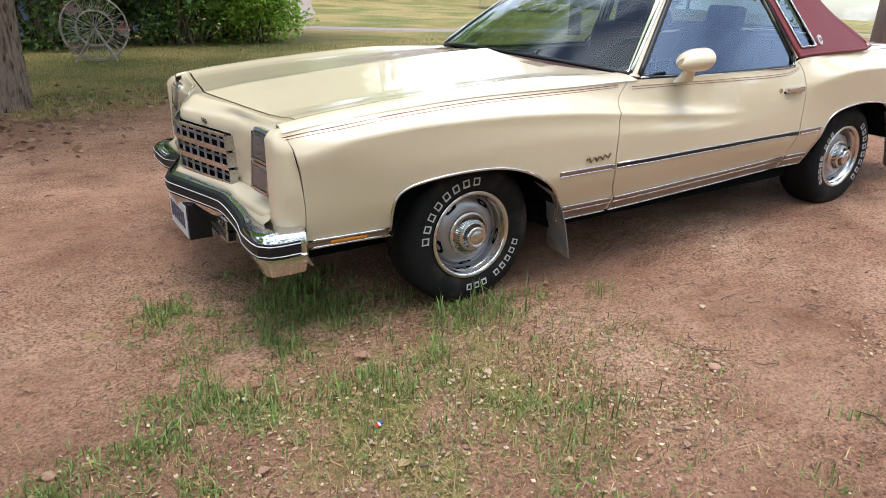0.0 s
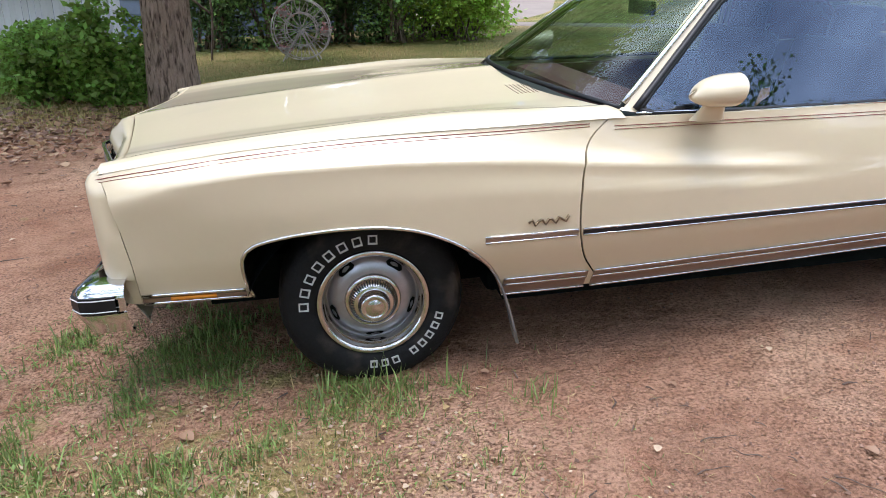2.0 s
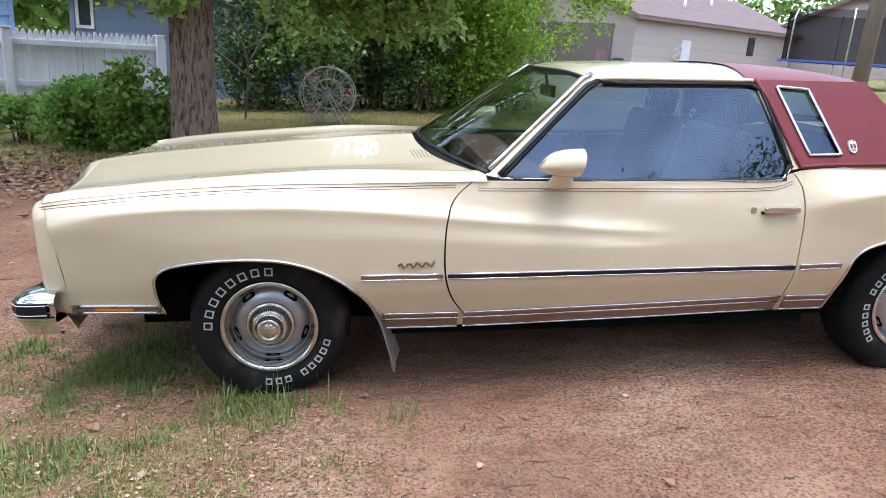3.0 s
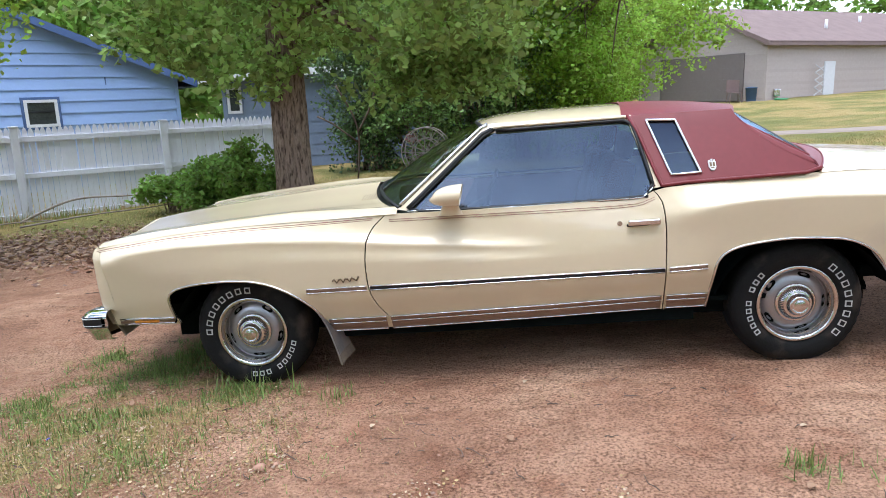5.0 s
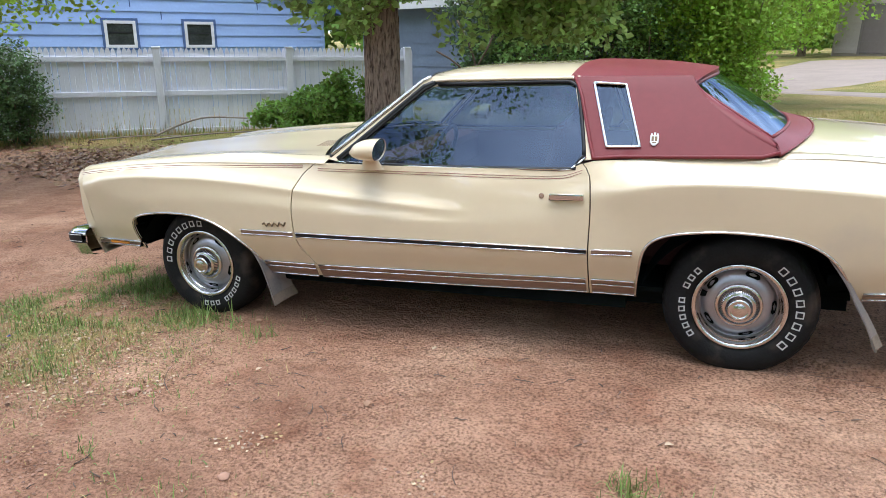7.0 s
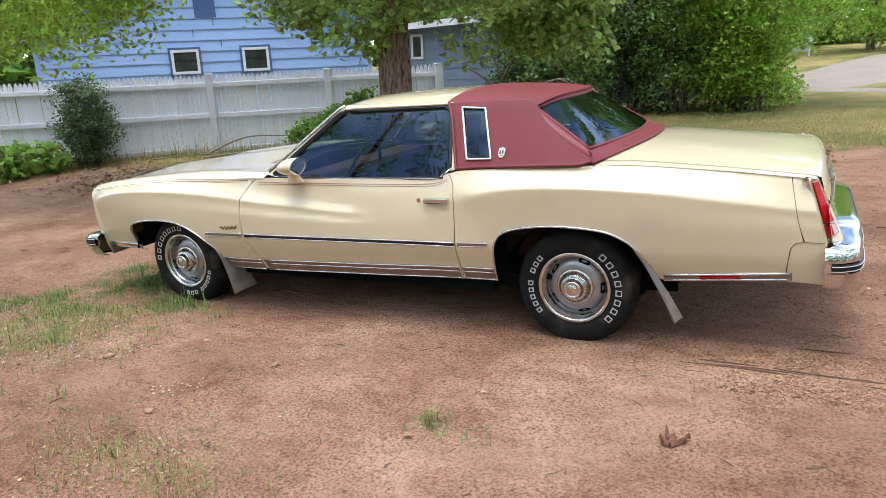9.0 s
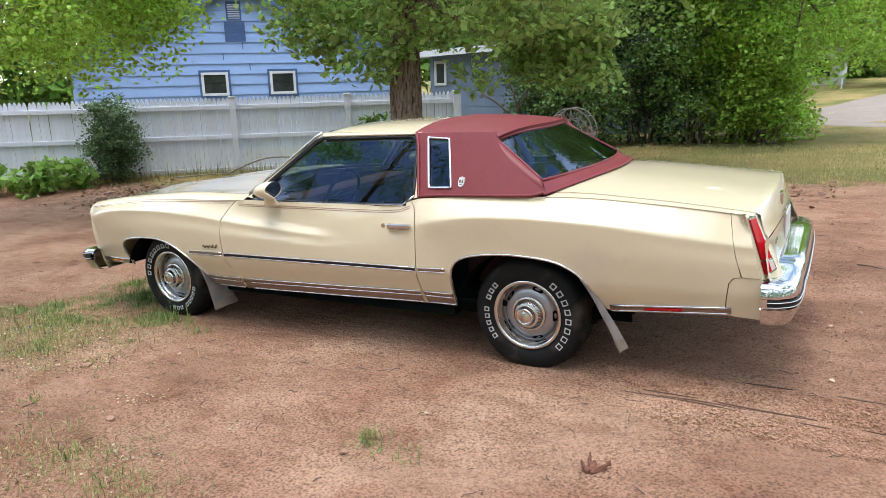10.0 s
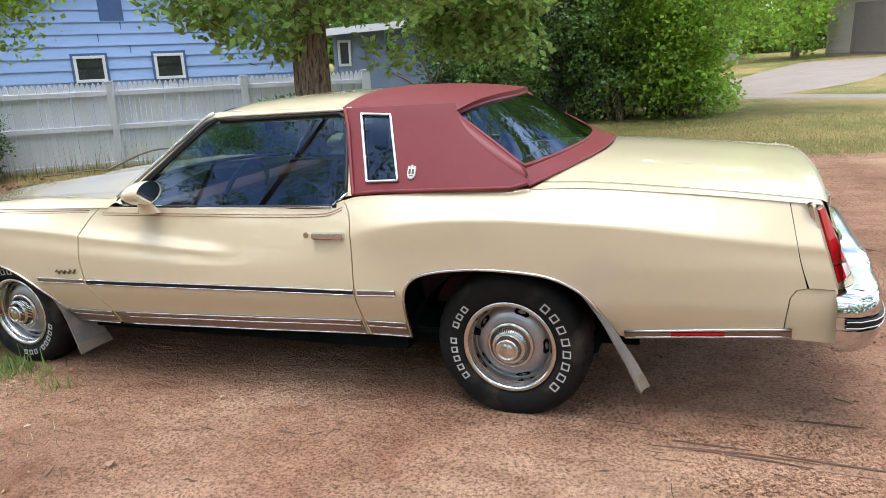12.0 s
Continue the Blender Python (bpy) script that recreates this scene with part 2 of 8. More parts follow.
def ground_mat():
    """Reddish sandy soil near the car, patchy grass beyond, mixed by two scales of noise and the distance from the drive."""
    m = bpy.data.materials.new("sandy soil and lawn")
    m.use_nodes = True
    nt = m.node_tree
    b = nt.nodes["Principled BSDF"]
    b.inputs["Roughness"].default_value = 0.95
    b.inputs["Specular IOR Level"].default_value = 0.2
    co = nt.nodes.new("ShaderNodeTexCoord")

    def tex(sc, detail=6.0, dist=0.0):
        n = nt.nodes.new("ShaderNodeTexNoise")
        n.inputs["Scale"].default_value, n.inputs["Detail"].default_value, n.inputs["Distortion"].default_value = sc, detail, dist
        nt.links.new(co.outputs["Object"], n.inputs["Vector"])
        return n.outputs["Fac"]

    def ramp(fac, *stops):
        r = nt.nodes.new("ShaderNodeValToRGB")
        while len(r.color_ramp.elements) < len(stops):
            r.color_ramp.elements.new(0.5)
        for e, (p, c) in zip(r.color_ramp.elements, stops):
            e.position, e.color = p, (*c, 1)
        nt.links.new(fac, r.inputs["Fac"])
        return r.outputs["Color"]

    def mixed(kind, fac, a, c):
        x = nt.nodes.new("ShaderNodeMix")
        x.data_type, x.blend_type = "RGBA", kind
        if isinstance(fac, float):
            x.inputs["Factor"].default_value = fac
        else:
            nt.links.new(fac, x.inputs["Factor"])
        nt.links.new(a, x.inputs["A"])
        nt.links.new(c, x.inputs["B"])
        return x.outputs["Result"]

    soil = ramp(tex(0.9, 8, 0.4), (0.30, (0.315, 0.166, 0.103)), (0.50, (0.455, 0.255, 0.162)), (0.70, (0.585, 0.362, 0.238)))
    grain = ramp(tex(75, 6), (0.37, (0.52, 0.48, 0.46)), (0.5, (1.0, 1.0, 1.0)), (0.64, (1.22, 1.22, 1.22)))
    coarse = ramp(tex(1.1, 6, 0.8), (0.40, (0.55, 0.55, 0.55)), (0.58, (1, 1, 1)))
    soil = mixed("MULTIPLY", coarse, soil, grain)
    streak = nt.nodes.new("ShaderNodeMapping")
    streak.inputs["Scale"].default_value, streak.inputs["Rotation"].default_value = (1.3, 3.0, 1), (0, 0, radians(-12))
    nt.links.new(co.outputs["Object"], streak.inputs["Vector"])
    rut = nt.nodes.new("ShaderNodeTexNoise")
    rut.inputs["Scale"].default_value, rut.inputs["Detail"].default_value = 2.6, 7.0
    nt.links.new(streak.outputs["Vector"], rut.inputs["Vector"])
    soil = mixed("MULTIPLY", 0.5, soil, ramp(rut.outputs["Fac"], (0.36, (0.72, 0.66, 0.62)), (0.50, (1, 1, 1)), (0.66, (1.10, 1.11, 1.11))))
    damp = ramp(tex(3.4, 9, 0.6), (0.55, (1, 1, 1)), (0.66, (0.74, 0.58, 0.52)))
    soil = mixed("MULTIPLY", 0.45, soil, damp)
    clods = ramp(tex(24, 4), (0.36, (0.6, 0.57, 0.55)), (0.48, (1, 1, 1)))
    soil = mixed("MULTIPLY", 0.35, soil, clods)
    vor = nt.nodes.new("ShaderNodeTexVoronoi")
    vor.inputs["Scale"].default_value = 62.0
    nt.links.new(co.outputs["Object"], vor.inputs["Vector"])
    rough_spots = ramp(tex(1.7, 5, 0.5), (0.40, (0.15, 0.15, 0.15)), (0.58, (1, 1, 1)))
    specks = ramp(vor.outputs["Distance"], (0.06, (0.66, 0.62, 0.60)), (0.26, (1, 1, 1)))
    pick = ramp(tex(31, 3), (0.47, (0, 0, 0)), (0.56, (1, 1, 1)))
    pick = mixed("MULTIPLY", 1.0, pick, rough_spots)
    soil = mixed("MULTIPLY", pick, soil, specks)
    lawn = ramp(tex(0.55, 8, 0.6), (0.34, (0.20, 0.21, 0.065)), (0.47, (0.29, 0.26, 0.09)), (0.58, (0.41, 0.315, 0.13)), (0.7, (0.46, 0.345, 0.15)))
    lawn = mixed("MULTIPLY", 0.8, lawn, ramp(tex(40, 4), (0.3, (0.35, 0.35, 0.3)), (0.55, (1.05, 1.05, 1.0))))
    at = nt.nodes.new("ShaderNodeAttribute")
    at.attribute_name = "lawn"
    add = nt.nodes.new("ShaderNodeMath")
    add.operation = "ADD"
    nt.links.new(at.outputs["Fac"], add.inputs[0])
    nt.links.new(tex(3.2, 8), add.inputs[1])
    cover = ramp(add.outputs[0], (0.86, (0, 0, 0)), (0.98, (1, 1, 1)))
    nt.links.new(mixed("MIX", cover, soil, lawn), b.inputs["Base Color"])
    bn, h = nt.nodes.new("ShaderNodeBump"), nt.nodes.new("ShaderNodeMath")
    h.operation = "ADD"
    nt.links.new(tex(30, 8), h.inputs[0])
    nt.links.new(tex(120, 4), h.inputs[1])
    pit, h2 = nt.nodes.new("ShaderNodeMath"), nt.nodes.new("ShaderNodeMath")
    pit.operation, h2.operation = "MULTIPLY", "ADD"
    nt.links.new(vor.outputs["Distance"], pit.inputs[0])
    nt.links.new(pick, pit.inputs[1])
    nt.links.new(h.outputs[0], h2.inputs[0])
    nt.links.new(pit.outputs[0], h2.inputs[1])
    wave, h3 = nt.nodes.new("ShaderNodeMath"), nt.nodes.new("ShaderNodeMath")
    wave.operation, h3.operation, wave.inputs[1].default_value = "MULTIPLY", "ADD", 2.2
    nt.links.new(rut.outputs["Fac"], wave.inputs[0])
    nt.links.new(h2.outputs[0], h3.inputs[0])
    nt.links.new(wave.outputs[0], h3.inputs[1])
    bn.inputs["Strength"].default_value, bn.inputs["Distance"].default_value = 1.0, 0.03
    nt.links.new(h3.outputs[0], bn.inputs["Height"])
    nt.links.new(bn.outputs["Normal"], b.inputs["Normal"])
    return m


M_GROUND = ground_mat()


# ---- building blocks ----
def mesh_of(name, verts, faces, material, smooth=False):
    me = bpy.data.meshes.new(name)
    me.from_pydata([tuple(v) for v in verts], [], [tuple(f) for f in faces])
    me.materials.append(material)
    if smooth:
        me.shade_smooth()
    return me


def bm_mesh(name, bm, material, smooth=False):
    bmesh.ops.recalc_face_normals(bm, faces=bm.faces)
    me = bpy.data.meshes.new(name)
    bm.to_mesh(me)
    bm.free()
    me.materials.append(material)
    if smooth:
        me.shade_smooth()
    return me


def thing(name, label, category, at=(0, 0, 0), group="", kind=""):
    ob = new(name)
    ob.location = at
    return tagged(ob, label, category, group, kind)


def hang(name, me, parent, label=""):
    """A mesh in world places as a part of parent."""
    ob = new(name, me)
    ob.parent = parent
    if parent.type == "EMPTY":
        ob.location = -parent.location
    return tagged(ob, label)


def part(name, bm, material, parent, label="", smooth=False):
    return hang(name, bm_mesh(name, bm, material, smooth), parent, label)


def add_box(bm, x0, x1, y0, y1, z0, z1, bevel=0.0, m=None):
    made = bmesh.ops.create_cube(bm, size=1.0)["verts"]
    t = Matrix.Translation(((x0 + x1) / 2, (y0 + y1) / 2, (z0 + z1) / 2)) @ Matrix.Diagonal((x1 - x0, y1 - y0, z1 - z0, 1))
    bmesh.ops.transform(bm, matrix=(m @ t) if m else t, verts=made)
    if bevel:
        bmesh.ops.bevel(bm, geom=list({e for v in made for e in v.link_edges}), offset=bevel, segments=2, affect="EDGES", profile=0.6)
    return bm


def box(*a, **k):
    return add_box(bmesh.new(), *a, **k)


def tube(points, radii, sides=8, name="tube", material=None, caps=True):
    """A round tapering tube along points, as verts and faces."""
    pts = [Vector(p) for p in points]
    vs, fs = [], []
    for i, p in enumerate(pts):
        d = (pts[min(i + 1, len(pts) - 1)] - pts[max(i - 1, 0)]).normalized()
        a = d.orthogonal().normalized() if i == 0 else (a - d * a.dot(d)).normalized()
        b = d.cross(a)
        r = float(radii[i]) if hasattr(radii, "__len__") else radii
        vs += [p + r * (math.cos(k * 6.28318 / sides) * a + math.sin(k * 6.28318 / sides) * b) for k in range(sides)]
    for i in range(len(pts) - 1):
        for k in range(sides):
            fs.append((i * sides + k, i * sides + (k + 1) % sides, (i + 1) * sides + (k + 1) % sides, (i + 1) * sides + k))
    if caps:
        fs += [tuple(reversed(range(sides))), tuple(range((len(pts) - 1) * sides, len(pts) * sides))]
    return vs, fs


def join(*pieces):
    vs, fs = [], []
    for v, f in pieces:
        n = len(vs)
        vs += list(v)
        fs += [tuple(i + n for i in q) for q in f]
    return vs, fs


def curve(*keys):
    """A smooth function through (x, y) keys that does not overshoot."""
    xs, ys = (np.array(c, float) for c in zip(*keys))
    h, d = np.diff(xs), np.diff(ys) / np.diff(xs)
    s = np.r_[d[0], [0 if a * b <= 0 else 2 * a * b / (a + b) for a, b in zip(d[:-1], d[1:])], d[-1]]

    def f(x):
        x = min(max(x, xs[0]), xs[-1])
        i = min(int(np.searchsorted(xs, x, "right")) - 1, len(h) - 1)
        t = (x - xs[i]) / h[i]
        return float((1 + 2 * t) * (1 - t) ** 2 * ys[i] + t * (1 - t) ** 2 * h[i] * s[i] + t * t * (3 - 2 * t) * ys[i + 1] + t * t * (t - 1) * h[i] * s[i + 1])

    return f


def grid_mesh(rows, closed=False):
    """Verts and quads of rows of points."""
    n = len(rows[0])
    vs = [p for r in rows for p in r]
    fs = [(i * n + k, i * n + (k + 1) % n, (i + 1) * n + (k + 1) % n, (i + 1) * n + k) for i in range(len(rows) - 1) for k in range(n if closed else n - 1)]
    return vs, fs


def cards(name, places, sizes, normals_up=0.3, material=None, fold=0.25, long=1.5, rng=None, droop=0.0):
    """Many small folded leaves as one mesh: places (N, 3), sizes (N)."""
    n = len(places)
    d = rng.normal(size=(n, 3))
    d[:, 2] = d[:, 2] * (1 - normals_up) - droop
    d /= np.linalg.norm(d, axis=1)[:, None]
    u = rng.normal(size=(n, 3))
    u[:, 2] += normals_up * 1.5
    s = np.cross(d, u)
    s /= np.linalg.norm(s, axis=1)[:, None] + 1e-9
    up = np.cross(s, d)
    L, W = sizes[:, None] * long, sizes[:, None] * 0.5
    a = places
    mid = places + d * L * 0.45 + up * W * fold
    v = np.stack([a, mid + s * W - up * W * fold * 2, a + d * L, mid - s * W - up * W * fold * 2], 1).reshape(-1, 3)
    base = np.arange(n)[:, None] * 4
    f = np.concatenate([base + [0, 1, 2], base + [0, 2, 3]], 1).reshape(-1, 3)
    me = bpy.data.meshes.new(name)
    me.vertices.add(len(v))
    me.vertices.foreach_set("co", v.ravel())
    me.loops.add(len(f) * 3)
    me.loops.foreach_set("vertex_index", f.ravel().astype(np.int32))
    me.polygons.add(len(f))
    me.polygons.foreach_set("loop_start", np.arange(len(f), dtype=np.int32) * 3)
    me.update(calc_edges=True)
    me.materials.append(material)
    return me


def blades(name, places, heights, material, rng, lean=0.5, width=0.004):
    """Grass blades, each a bent strip of three triangles."""
    n = len(places)
    ang, tilt = rng.uniform(0, 6.2832, n), np.abs(rng.normal(0, lean, n))
    d = np.stack([np.cos(ang) * np.sin(tilt), np.sin(ang) * np.sin(tilt), np.cos(tilt)], 1)
    s = np.stack([-np.sin(ang), np.cos(ang), 0 * ang], 1) * (width * rng.uniform(0.6, 1.4, n))[:, None]
    h = heights[:, None]
    mid = places + d * h * 0.55
    tip = places + d * h
    tip[:, 2] -= (heights * np.sin(tilt) * 0.35)
    v = np.stack([places - s, places + s, mid + s * 0.7, mid - s * 0.7, tip], 1).reshape(-1, 3)
    base = np.arange(n)[:, None] * 5
    f = np.concatenate([base + [0, 1, 2], base + [0, 2, 3], base + [3, 2, 4]], 1).reshape(-1, 3)
    me = bpy.data.meshes.new(name)
    me.vertices.add(len(v))
    me.vertices.foreach_set("co", v.ravel())
    me.loops.add(len(f) * 3)
    me.loops.foreach_set("vertex_index", f.ravel().astype(np.int32))
    me.polygons.add(len(f))
    me.polygons.foreach_set("loop_start", np.arange(len(f), dtype=np.int32) * 3)
    me.update(calc_edges=True)
    me.materials.append(material)
    return me


# ---- ground ----
rise_y = curve((-60, 0), (3.5, 0), (6.0, 0.07), (10, 0.06), (15, 0.08), (22, 0.18), (29, 0.32), (45, 0.4), (120, 0.9))


fall_x = curve((-60, -0.52), (-12, -0.47), (-7, -0.42), (-4, -0.2909), (1.55, 0), (7, 0.2856), (14, 0.6525), (30, 0.95), (80, 1.1))


def ground_z(x, y):
    near_bank = 0.045 * math.exp(-(((x + 0.1) / 1.3) ** 2)) * min(max((-0.15 - y) / 0.45, 0), 1) if -4 < y < 0 else 0.0
    near = math.exp(-((x - 1.5) ** 2 + y ** 2) / 60)
    bumps = near * (0.014 * noise.noise((x * 1.3, y * 1.3, 0)) + 0.010 * noise.noise((x * 4.2, y * 4.2, 3))) if near > 0.001 else 0.0
    return rise_y(y) + fall_x(x) + near_bank + bumps


def lawn_edge(x):
    """Where the bare soil ends and the lawn begins, behind the car."""
    return float(np.interp(x, [-14, -7, -4, -1.7, -0.2, 2.5, 4.3, 5.6, 9, 14, 20], [5.6, 5.6, 5.4, 5.6, 5.7, 6.3, 6.8, 6.8, 7.4, 8.0, 8.4]))


def build_ground():
    rng = np.random.default_rng(3)

    def steps(near, far, fine, coarse):
        a = list(np.arange(near[0], near[1], fine))
        g, x = [], near[1]
        while x < far[1]:
            g.append(x)
            x += max(fine, (x - near[1]) * coarse + fine)
        l, x = [], near[0]
        while x > far[0]:
            x -= max(fine, (near[0] - x) * coarse + fine)
            l.append(x)
        return np.array(sorted(l) + a + g)

    xs, ys = steps((-4, 7), (-400, 400), 0.09, 0.12), steps((-3.2, 4), (-400, 600), 0.09, 0.12)
    vs, lawn = [], []
    for y in ys:
        for x in xs:
            z = ground_z(x, y)
            e = y - lawn_edge(x)
            front = math.exp(-(((x + 0.6) / 0.95) ** 2 + ((y + 0.55) / 0.8) ** 2))
            vs.append((x, y, z - 0.003))
            lawn.append(min(max(0.42 + 0.35 * e, 0.15 + 0.30 * front), 0.75) if y > -8 else 0.6)
    nx = len(xs)
    fs = [(j * nx + i, j * nx + i + 1, (j + 1) * nx + i + 1, (j + 1) * nx + i) for j in range(len(ys) - 1) for i in range(nx - 1)]
    me = mesh_of("ground", vs, fs, M_GROUND, True)
    me.attributes.new("lawn", "FLOAT", "POINT").data.foreach_set("value", lawn)
    return tagged(new("ground", me), "reddish sandy driveway soil running into patchy dry lawn", "ground", kind="structure")


build_ground()

# ---- the car: x runs from its nose to its tail, YC is its middle, w is the distance out from the middle ----
YC, AXLE_R, HUB_Z = 0.87, 2.946, 0.31
car = thing("coupe_car", "cream two-door coupe with maroon vinyl half roof parked on sandy soil", "car", (1.55, YC, 0))
car.rotation_euler = (0, -LEAN, 0)

belt_z = curve((-0.9, 0.838), (-0.83, 0.852), (-0.60, 0.880), (-0.355, 0.902), (0.03, 0.921), (0.44, 0.929), (0.82, 0.936), (1.3, 0.928), (2.12, 0.922), (2.22, 0.945), (2.30, 0.967), (2.98, 0.980), (3.2, 0.982), (3.6, 0.957), (4.12, 0.905))
belt_w = curve((-0.9, 0.835), (-0.6, 0.850), (0, 0.857), (0.8, 0.895), (1.2, 0.892), (2.2, 0.868), (2.5, 0.835), (3.0, 0.806), (3.5, 0.795), (4.12, 0.785))
crease_z = curve((-0.9, 0.71), (-0.76, 0.777), (-0.6, 0.824), (-0.25, 0.851), (0.03, 0.851), (0.33, 0.838), (0.73, 0.806), (1.08, 0.772), (1.38, 0.742), (1.7, 0.72), (2.05, 0.74), (2.27, 0.79), (2.38, 0.835), (2.52, 0.870), (2.65, 0.886), (2.91, 0.892), (3.17, 0.880), (3.44, 0.858), (3.65, 0.828), (4.12, 0.76))
crease_w = curve((-0.9, 0.862), (-0.75, 0.92), (-0.6, 0.945), (0, 0.968), (0.75, 0.974), (1.2, 0.952), (1.7, 0.934), (2.25, 0.916), (2.36, 0.936), (2.5, 0.956), (2.8, 0.965), (3.1, 0.958), (3.5, 0.927), (4.12, 0.850))
upper_w = curve((-0.9, 0.85), (-0.6, 0.913), (0, 0.932), (0.75, 0.944), (1.2, 0.928), (1.7, 0.913), (2.25, 0.893), (2.6, 0.912), (3, 0.908), (3.5, 0.88), (4.12, 0.826))
mid_w = curve((-0.9, 0.862), (-0.75, 0.905), (-0.5, 0.945), (0, 0.972), (0.75, 0.984), (1.5, 0.953), (2.28, 0.926), (2.6, 0.954), (3.0, 0.955), (3.5, 0.925), (4.12, 0.856))
mould_w = curve((-0.9, 0.865), (-0.42, 0.925), (0.3, 0.975), (0.75, 0.98), (1.5, 0.955), (2.28, 0.931), (2.6, 0.942), (3.0, 0.938), (3.5, 0.905), (4.12, 0.855))


crease_k = curve((-0.9, 0.15), (-0.6, 0.6), (-0.3, 1.0), (1.42, 1.0), (1.74, 0.0), (2.20, 0.0), (2.55, 1.0), (4.2, 1.0))


ledge = curve((0.5, 0.0), (1.0, 1.0), (1.75, 1.0), (1.9, 0.0))
tuck = curve((-0.9, 0.25), (-0.55, 0.8), (-0.2, 1.0), (3.5, 1.0), (4.12, 0.5))


def side_column(x, heights):
    """How far out the body's side lies at a place along it, over heights: sharpened along the crease, tucked under below the moulding."""
    zc, zb, wc, k, wm, u = crease_z(x), belt_z(x), crease_w(x), crease_k(x), mould_w(x), tuck(x)
    low_pts = [(0.20, wm - 0.165 * u), (0.30, wm - 0.112 * u), (0.42, wm - 0.052 * u), (0.545, wm - 0.002 * u), (0.575, wm + 0.15 * (mid_w(x) - wm)), (0.575 + 0.55 * (zc - 0.575), mid_w(x))]
    soft_ = curve(*low_pts, (zc, wc), (zc + 0.55 * (zb - zc), upper_w(x)), (zb, belt_w(x)))
    below = curve(*low_pts, (zc - 0.03, wc - 0.001), (zc, wc))
    chord = wc + 0.55 * (belt_w(x) - wc)
    q, wu = ledge(x), chord + (-0.35 if x < 1.9 else -0.1) * (upper_w(x) - chord)
    above = curve((zc, wc), (zc + (0.55 - 0.33 * q) * (zb - zc), wu + q * (belt_w(x) + 0.45 * (wc - belt_w(x)) - wu)), (max(zb, zc + 0.01), belt_w(x)))
    return [(1 - k) * soft_(z) + k * (below(z) if z <= zc else above(z)) - 0.007 for z in heights]


SX0, SZ0, SDX, SDZ = -1.0, 0.18, 0.02, 0.005
SIDE = np.array([side_column(x, np.arange(SZ0, 1.03, SDZ)) for x in np.arange(SX0, 4.32, SDX)])


def blurred(a, sigma, axis):
    n = int(3 * sigma) + 1
    k = np.exp(-0.5 * (np.arange(-n, n + 1) / sigma) ** 2)
    pad = [(n, n) if i == axis else (0, 0) for i in (0, 1)]
    return np.apply_along_axis(lambda r: np.convolve(r, k / k.sum(), "valid"), axis, np.pad(a, pad, "edge"))


SIDE = blurred(blurred(SIDE, 2.5, 0), 0.55, 1)
SLOPE_X, SLOPE_Z = np.gradient(SIDE, SDX, SDZ)


def from_table(table, x, z):
    i, j = min(max((x - SX0) / SDX, 0), table.shape[0] - 1.001), min(max((z - SZ0) / SDZ, 0), table.shape[1] - 1.001)
    a, b = int(i), int(j)
    i, j = i - a, j - b
    return float((table[a, b] * (1 - j) + table[a, b + 1] * j) * (1 - i) + (table[a + 1, b] * (1 - j) + table[a + 1, b + 1] * j) * i)


def side_w(x, z):
    """How far out the body's side lies at a place along it and a height."""
    return from_table(SIDE, x, z)


def sides(x, w, z):
    """The two mirrored places of a point of the body: the left side's and the right side's."""
    return (x, YC - w, z), (x, YC + w, z)


def smooth_line(points, step):
    """Points along a rounded line through the given ones."""
    out, p = [], [np.array(q, float) for q in points]
    for i in range(len(p) - 1):
        a, b = p[max(i - 1, 0)], p[min(i + 2, len(p) - 1)]
        n = max(1, int(np.linalg.norm(p[i + 1] - p[i]) / step))
        for k in range(n):
            t = k / n
            out.append(0.5 * (2 * p[i] + (p[i + 1] - a) * t + (2 * a - 5 * p[i] + 4 * p[i + 1] - b) * t * t + (3 * p[i] - a - 3 * p[i + 1] + b) * t ** 3))
    return out + [p[-1]]


def straight(points, step):
    out = []
    for a, b in zip(points[:-1], points[1:]):
        a, b = np.array(a, float), np.array(b, float)
        n = max(1, int(np.linalg.norm(b - a) / step))
        out += [a + (b - a) * k / n for k in range(n)]
    return out + [np.array(points[-1], float)]


def inside(poly, x, z):
    hit = False
    for (x0, z0), (x1, z1) in zip(poly, poly[1:] + poly[:1]):
        if (z0 > z) != (z1 > z) and x < (x1 - x0) * (z - z0) / (z1 - z0) + x0:
            hit = not hit
    return hit


from mathutils.geometry import delaunay_2d_cdt


